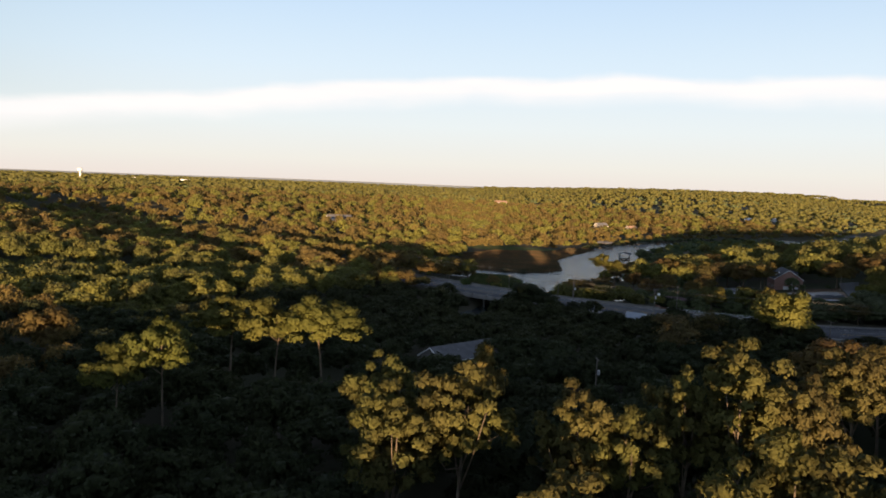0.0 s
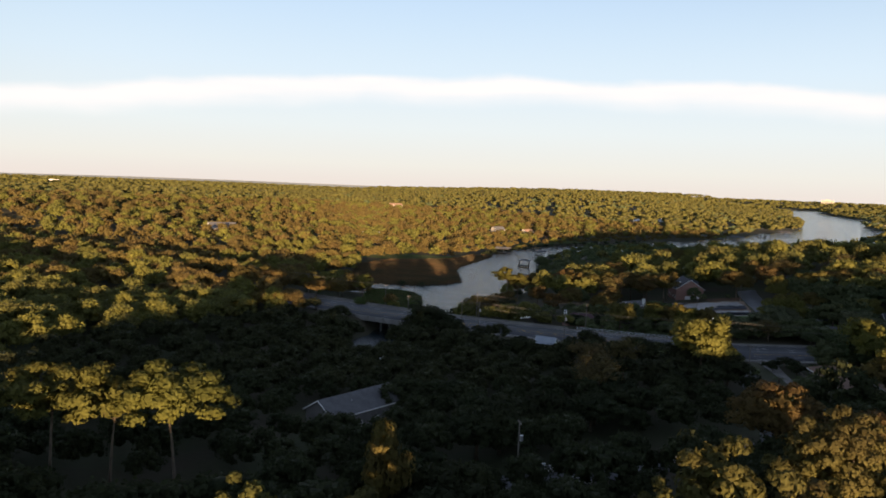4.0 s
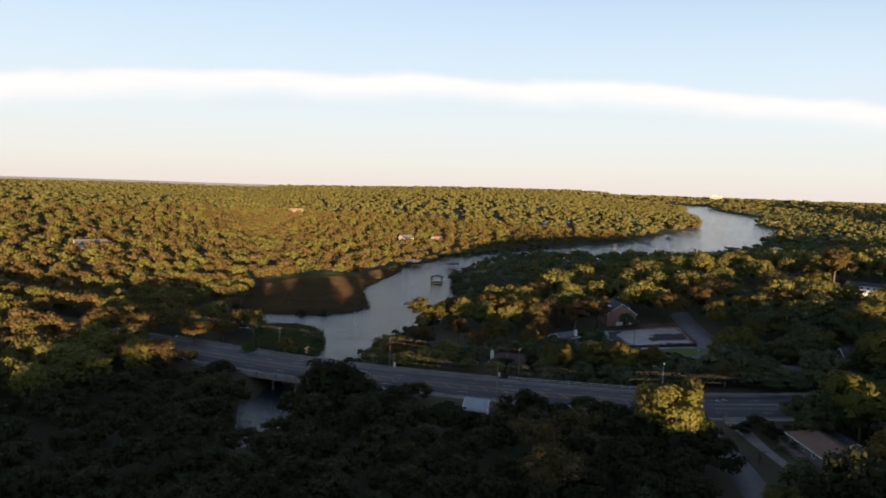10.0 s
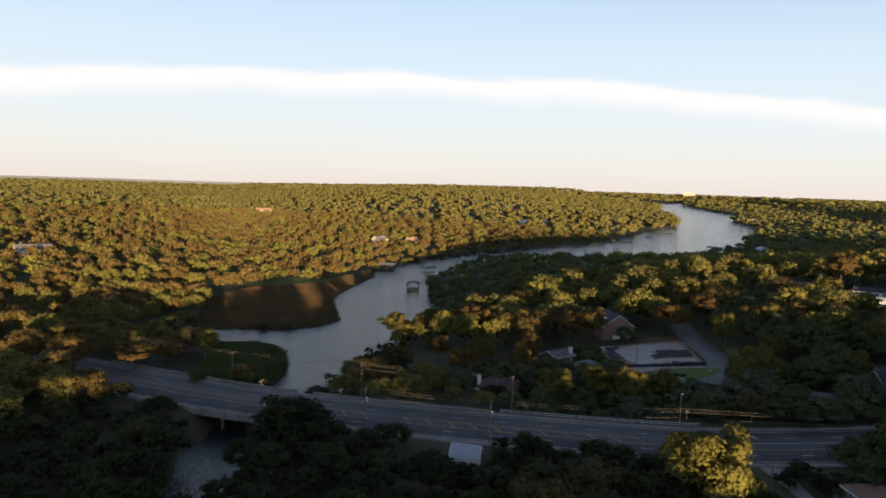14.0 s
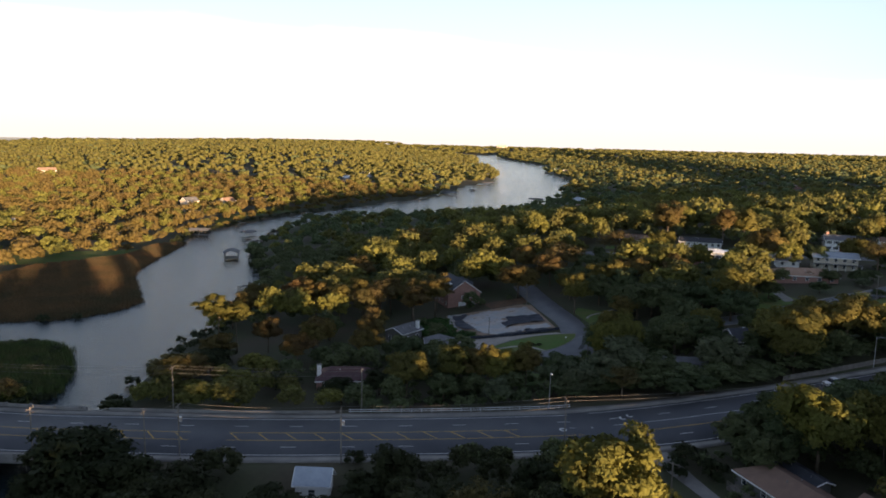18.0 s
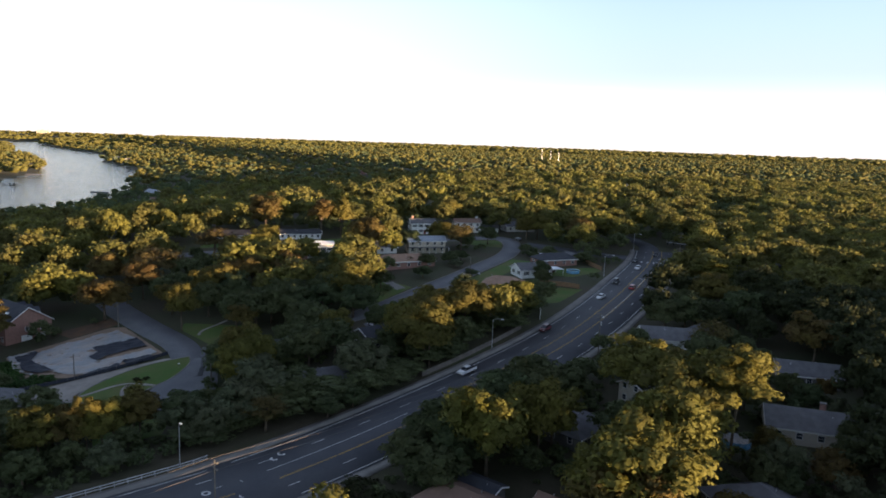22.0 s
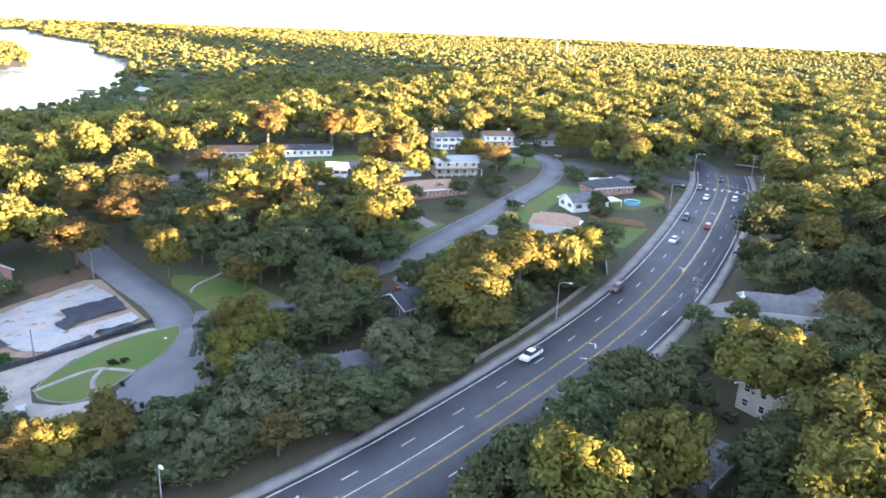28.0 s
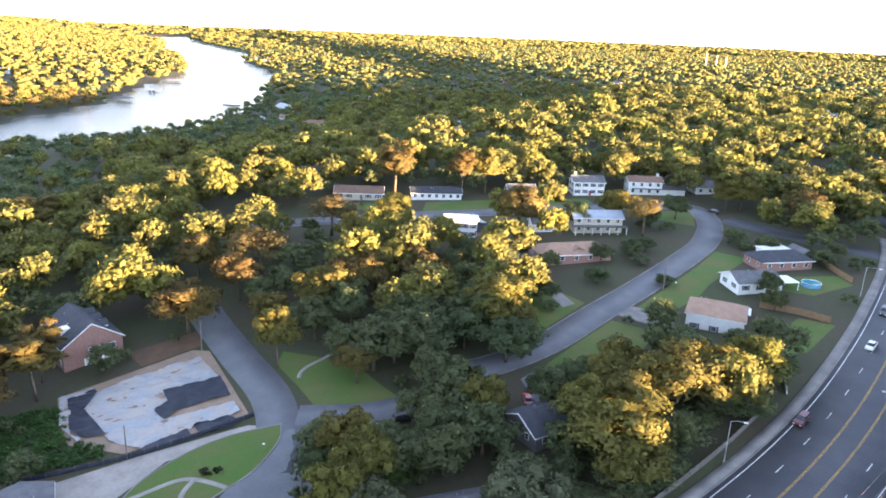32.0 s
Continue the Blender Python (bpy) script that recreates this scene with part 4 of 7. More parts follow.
house(210.0, 262.0, -24, 13.5, 9.5, 2.9, 2.3, M_GREYWALL, M_R_DARK, "house with a dark navy shingle roof", windows=3)
h_road = house(180.5, 264.2, -36, 17.5, 9, 2.8, 2.2, M_BRICK, M_R_GREY, "bungalow with a grey roof and white front by the road", windows=4, shutters=True, base=6.6)
part("front_panel", boxes("front_panel", [(-8.78, -2.6, -4.56, -4.49, 0, 2.8)], M_WHITE), h_road, "white painted front wall")
h_brick = house(181.2, 374.0, 78, 16, 13.6, 6.0, 4.6, M_BRICK, M_R_DARK, "two-storey red brick house with dormers and white garage doors", windows=4, storeys=1, garage=-1, base=4.1)
for k in range(3):
    dx = -4.5 + 4.5 * k
    part("dormer", roof_mesh(2.6, 2.0, 8.6, 0.9, M_R_DARK, 0, 0.25), h_brick, at=pose(dx, -3.2, 0, 0, 0, 90))
    part("dormer_face", mesh_of("dormer_face", [(dx - 1, -4.6, 7.2), (dx + 1, -4.6, 7.2), (dx + 1, -4.6, 8.6), (dx, -4.6, 9.5), (dx - 1, -4.6, 8.6), (dx - 1, -2.6, 7.2), (dx + 1, -2.6, 7.2), (dx + 1, -2.6, 8.6), (dx - 1, -2.6, 8.6)], [(0, 1, 2, 3, 4), (1, 6, 7, 2), (5, 0, 4, 8)], M_TRIM), h_brick, "white dormer face")
part("dormer", boxes("dormer", [(-3.2, -0.8, 3.2, 5.4, 6.2, 8.6)], M_TRIM), h_brick, "white side dormer")
for k, (wy, ww) in enumerate(((-4.2, 1.7), (-1.6, 1.2), (0.6, 1.0))):
    window_on(h_brick, -8.02, wy, 3.3, 180, ww, 1.2)
h_solar = house(141.5, 323.5, 62, 13, 9, 2.8, 1.2, M_GREYWALL, M_R_GREY, "grey-walled house with a low roof beside the sandy drive", windows=3)
part("solar_panel", boxes("solar_panel", [(-4, 4, -3.9, -0.6, 3.02, 3.10)], M_POOL_DK), h_solar, "dark blue solar panels", pose(0, 0, 0.0, 15))
house(139.5, 343.5, 20, 10, 7.5, 3.6, 1.6, M_GREYWALL, M_R_GREY, "small grey house with a white chimney", windows=2, chimney=(3.4, -3.2, M_WHITE))
house(104.5, 314.5, -28, 15, 10, 2.6, 2.2, M_BRICK, M_R_MAROON, "low house with a maroon hipped roof", hip=4.5, windows=3, chimney=(-7, -2, M_WHITE))
h_deck = house(140.6, 203.0, 74.5, 25, 9.5, 2.7, 1.9, M_GREYWALL, M_R_BROWN, "long grey house with a brown roof and wooden deck", hip=4.0, windows=5)
part("deck", boxes("deck", [(2.0, 11.5, 4.8, 7.4, -1.0, 0.35)], M_OLDWOOD), h_deck, "weathered wooden deck")
for k in range(9):
    part("deck_post", boxes("deck_post", [(2.0 + 1.18 * k, 2.1 + 1.18 * k, 7.25, 7.35, 0.35, 1.35)], M_OLDWOOD), h_deck)
for zz in (0.7, 1.0, 1.3):
    part("deck_rail", boxes("deck_rail", [(2.0, 11.5, 7.26, 7.34, zz, zz + 0.08)], M_OLDWOOD), h_deck)
house(147.5, 194.5, 74, 5.2, 4.2, 2.4, 1.2, M_GREYWALL, M_R_BROWN, "small shed with a brown roof", windows=1, group="sheds")
house(149.0, 209.0, 74, 10, 3.6, 2.4, 0.6, M_GREYWALL, M_R_DARK, "low outbuilding with a dark roof", windows=2, group="sheds")
house(158.5, 160.0, 38, 21, 14, 2.9, 2.8, M_GREYWALL, M_R_GREY, "large bungalow with a grey hipped roof", hip=6.0, windows=5)
house(177.5, 197.5, -20, 12, 9, 2.6, 2.2, M_GREYWALL, M_R_GREY, "bungalow with a grey hipped roof", hip=4.0, windows=3)
house(200.0, 188.0, -30, 8, 6.5, 4.8, 1.6, M_CREAM, M_R_GREY, "tall cream cottage with grey roof", windows=2, storeys=2)
house(197.5, 154.0, -84, 16, 11, 3.0, 2.6, M_CREAM, M_R_GREY, "cream house with a grey gabled roof and chimney", windows=4, chimney=(3, 1, M_BRICK))
house(229.0, 152.5, -82, 14, 9, 2.8, 2.2, M_GREYWALL, M_R_GREY, "grey bungalow with a shingle roof", windows=3)
house(237.0, 186.5, -76, 14.5, 10, 4.6, 2.2, M_WHITE, M_R_GREY, "white house with a grey roof beside the road", windows=4)
house(243.0, 178.0, 14, 9, 8, 4.0, 2.0, M_WHITE, M_R_GREY, "white wing with a grey roof", windows=2)
house(6.0, 190.0, 40, 21, 9.5, 4.6, 2.8, M_GREYWALL, M_R_GREY, "grey two-storey house in the trees", windows=4)
house(-83.0, 350.0, 20, 12, 8, 2.8, 2.2, M_CREAM, M_R_TAN, "cream house among the trees", windows=3)
house(71.5, 257.0, -35, 6, 4.6, 3.4, 2.0, M_WHITE, M_R_BLUE, "small white gabled building with a pale roof by the road", windows=1)
for hx, hy, tn, L, W, h, wl, rf in ((-91, 617, 15, 20, 10, 7, M_WHITE, M_R_GREY), (82, 1048, 5, 17, 10, 7, M_CREAM, M_R_TAN), (171, 775, 20, 12, 9, 9, M_CREAM, M_R_GREY), (212, 806, 25, 12, 9, 5, M_CREAM, M_R_TAN), (248, 818, 25, 22, 10, 4, M_BRICK, M_R_BROWN), (30, 660, 10, 14, 9, 5, M_WHITE, M_R_GREY), (1150, 1405, 30, 22, 12, 7, M_WHITE, M_R_GREY), (1112, 1335, 30, 18, 12, 7, M_CREAM, M_R_TAN)):
    house(hx, hy, tn, L, W, h, 3.0, wl, rf, "pale house among the trees by the bayou", windows=4, storeys=2 if h > 5 else 1, group="far houses")
far_rng = random.Random(5)
for k in range(46):
    a, d = radians(far_rng.uniform(20, 100)), far_rng.uniform(330, 1100)
    hx, hy = 110 + d * math.sin(a), 230 + d * math.cos(a)
    if (hx < 150 and hy > 480 and far_rng.random() < 0.6) or float(shore_distance([(hx, hy)])[0]) < 30 or float(far_from(ROAD_LINE, [(hx, hy)])[0]) < 25 or (270 < hx < 480 and 220 < hy < 420):
        continue
    house(hx, hy, far_rng.uniform(-70, 70), far_rng.uniform(13, 20), 9, far_rng.choice((3.0, 3.2, 5.6)), 2.6, far_rng.choice((M_WHITE, M_CREAM, M_BRICK)), far_rng.choice((M_R_GREY, M_R_WHITE, M_R_BROWN, M_R_BLUE)), "house roof showing between the tree crowns", windows=2, group="far houses")


# ---- trees ----
rng = np.random.default_rng(7)


def knob_shape(cuts):
    """A rounded block of quads of radius one: the dense heart of a clump of leaves."""
    k = cuts + 1
    s = np.linspace(-1, 1, k + 1)
    verts, faces = [], []
    for axis in range(3):
        for side in (-1, 1):
            base = len(verts)
            for i in s:
                for j in s:
                    v = [i, j, i]
                    v[axis], v[(axis + 1) % 3], v[(axis + 2) % 3] = side, i * side, j
                    verts.append(v)
            for i in range(k):
                for j in range(k):
                    q = base + i * (k + 1) + j
                    faces.append((q, q + k + 1, q + k + 2, q + 1))
    v = np.array(verts, float)
    v, back = np.unique((v / np.linalg.norm(v, axis=1)[:, None]).round(5), axis=0, return_inverse=True)
    return v, back.reshape(-1)[np.array(faces)]


def leaf_cloud(seed, radius, height, clumps, leaves, size, low=0.35, flat=0.75, spread_in=0.78, clump=(0.2, 0.38), jitter=0.38, heart=1, core=(0.6, 0.82)):
    """Leaf quads over many small clumps that fill a crown; the crown's foot is at low * height."""
    r = np.random.default_rng(seed)
    c = r.normal(size=(clumps, 3))
    c /= np.linalg.norm(c, axis=1)[:, None]
    c *= (r.uniform(0.3, 1.0, clumps) ** 0.6)[:, None] * spread_in
    c[:, 2] = np.where(c[:, 2] < -0.35, -0.35 * r.uniform(0, 1, clumps), c[:, 2])
    half = height * (1 - low) / 2
    lean = r.uniform(0.75, 1.25, (clumps, 1))
    crad = radius * r.uniform(*clump, clumps)
    centre = c * (radius, radius, half) * lean + (0, 0, height * low + half)
    centre[:, 2] = np.minimum(centre[:, 2], height - crad * flat)
    k = max(1, leaves // clumps)
    d = r.normal(size=(clumps, k, 3))
    d /= np.linalg.norm(d, axis=2)[..., None]
    d[..., 2] = np.where(d[..., 2] < -0.5, -d[..., 2], d[..., 2])
    p = centre[:, None] + d * crad[:, None, None] * r.uniform(0.76, 1.2, (clumps, k, 1)) * (1, 1, flat)
    mid = np.repeat(centre - (0, 0, 0.25) * crad[:, None], k * 4, 0)
    nrm = d + r.normal(scale=jitter, size=d.shape)
    nrm /= np.linalg.norm(nrm, axis=2)[..., None]
    p, nrm = p.reshape(-1, 3), nrm.reshape(-1, 3)
    u = np.cross(nrm, r.normal(size=nrm.shape))
    u /= np.linalg.norm(u, axis=1)[:, None]
    w = np.cross(nrm, u)
    s = size * r.uniform(0.55, 1.4, (len(p), 1))
    bend = nrm * s * 0.25
    quad = np.stack([p - u * s, p - w * s * 0.6 + bend, p + u * s * 1.15, p + w * s * 0.6 + bend], 1)
    quad = quad.reshape(-1, 3)
    out = quad - mid
    out = out / (np.linalg.norm(out, axis=1)[:, None] + 1e-6)
    whole = quad - (0, 0, height * (low + (1 - low) * 0.35))
    out = 0.8 * out + 0.8 * whole / (np.linalg.norm(whole, axis=1)[:, None] + 1e-6)
    out /= np.linalg.norm(out, axis=1)[:, None]
    faces = np.arange(len(p) * 4).reshape(-1, 4)
    if heart:
        kv, kf = knob_shape(heart - 1)
        blob = (kv[None] * crad[:, None, None] * r.uniform(*core, (clumps, len(kv), 1)) * (1, 1, flat) + centre[:, None]).reshape(-1, 3)
        bn = blob - np.repeat(centre - (0, 0, 0.25) * crad[:, None], len(kv), 0)
        whole = blob - (0, 0, height * (low + (1 - low) * 0.35))
        bn = 0.8 * bn / np.linalg.norm(bn, axis=1)[:, None] + 0.8 * whole / (np.linalg.norm(whole, axis=1)[:, None] + 1e-6)
        bn = bn / np.linalg.norm(bn, axis=1)[:, None]
        faces = np.vstack([faces, (kf[None] + (np.arange(clumps) * len(kv))[:, None, None]).reshape(-1, 4) + len(quad)])
        quad, out = np.vstack([quad, blob]), np.vstack([out, bn])
    return quad, faces, centre, out


def trunk_arrays(seed, height, low, centres, thick=0.3, limbs=9, fork=(0.45, 0.9)):
    """A tapered, slightly bent trunk with limbs that reach into the crown."""
    r = np.random.default_rng(seed)
    bend = r.uniform(-0.05, 0.05, 2) * height
    top = height * (low + (1 - low) * 0.62)
    path = [(bend[0] * s * s, bend[1] * s * s, top * s) for s in (0, 0.3, 0.6, 1.0)]
    pieces = [tube(path, [thick, thick * 0.75, thick * 0.55, thick * 0.2], 7)]
    pick = r.choice(len(centres), min(limbs, len(centres)), replace=False)
    for k in pick:
        c = np.array(centres[k])
        s = r.uniform(*fork)
        base = np.array([bend[0] * s * s, bend[1] * s * s, top * s])
        mid = base * 0.5 + c * 0.5 + (0, 0, -0.06 * height * r.uniform(0, 1))
        pieces.append(tube([base, mid, c], [thick * 0.36, thick * 0.24, thick * 0.1], 5))
    return joined(pieces)


class TreeKind:
    """A kind of tree of unit shapes: some crowns with their trunks."""

    def __init__(self, seed, mat, count, height, radius, low, clumps, leaves, size, thick=0.3, fork=(0.45, 0.9), **more):
        self.height, self.radius, self.shapes = height, radius, []
        for k in range(count):
            v, f, c, nr = leaf_cloud(seed + k, radius, height, clumps, leaves, size, low, **more)
            crown = mesh_of("crown", v, f, mat, normals=nr)
            trunk = mesh_of("trunk", *trunk_arrays(seed + k, height, low, c, thick, fork=fork), M_BARK, True)
            self.shapes.append((crown, trunk))


def tree(kind, x, y, height, radius, label, seed, name="tree", group="trees"):
    z = float(ground_level([(x, y)])[0])
    crown, trunk = kind.shapes[seed % len(kind.shapes)]
    sx, sz = radius / kind.radius, height / kind.height
    ob = thing(name, pose(x, y, z - 0.15, 0, 0, (seed * 77) % 360) @ Matrix.Diagonal((sx, sx, sz, 1)), label, "tree", group)
    part("trunk", trunk, ob)
    part("crown", crown, ob)
    return ob


FULL = {"heart": 1, "core": (0.5, 0.8), "jitter": 0.55}
OAK = TreeKind(300, M_LEAF, 5, 14, 6.2, 0.22, 52, 7000, 0.29, clump=(0.17, 0.32), **FULL)
OAK_DARK = TreeKind(320, M_LEAF_SHADE, 4, 11, 5.2, 0.12, 44, 5400, 0.28, clump=(0.18, 0.33), **FULL)
OAK_GREEN = TreeKind(480, M_LEAF_GREEN, 5, 11, 5.2, 0.1, 46, 6000, 0.28, clump=(0.18, 0.33), **FULL)
GOLD = TreeKind(340, M_LEAF_GOLD, 5, 15, 6.4, 0.2, 56, 7600, 0.29, clump=(0.16, 0.31), **FULL)
WILLOW = TreeKind(360, M_LEAF_GREY, 3, 11, 5.6, 0.05, 48, 6400, 0.26, clump=(0.17, 0.31), **FULL)
PINE = TreeKind(380, M_PINE, 4, 20, 5.0, 0.56, 52, 6800, 0.26, 0.24, (0.72, 0.97), flat=0.55, clump=(0.18, 0.3), spread_in=0.98, **FULL)
TALL = TreeKind(400, M_LEAF, 3, 20, 5.0, 0.3, 52, 6600, 0.29, clump=(0.18, 0.34), **FULL)
BIG = TreeKind(410, M_LEAF_OLIVE, 4, 27, 7.2, 0.34, 110, 10500, 0.3, 0.42, (0.4, 0.9), clump=(0.1, 0.2), spread_in=0.95, **FULL)
BARE = TreeKind(420, M_LEAF_BROWN, 3, 12, 5.0, 0.3, 46, 2600, 0.19, 0.28, heart=1, core=(0.3, 0.5))
SPIRE = TreeKind(440, M_LEAF_GOLD, 2, 13, 3.2, 0.08, 30, 3000, 0.22, spread_in=0.6, **FULL)
SHRUB = TreeKind(460, M_LEAF_SHADE, 4, 3.0, 2.2, 0.0, 14, 900, 0.17, 0.1, **FULL)

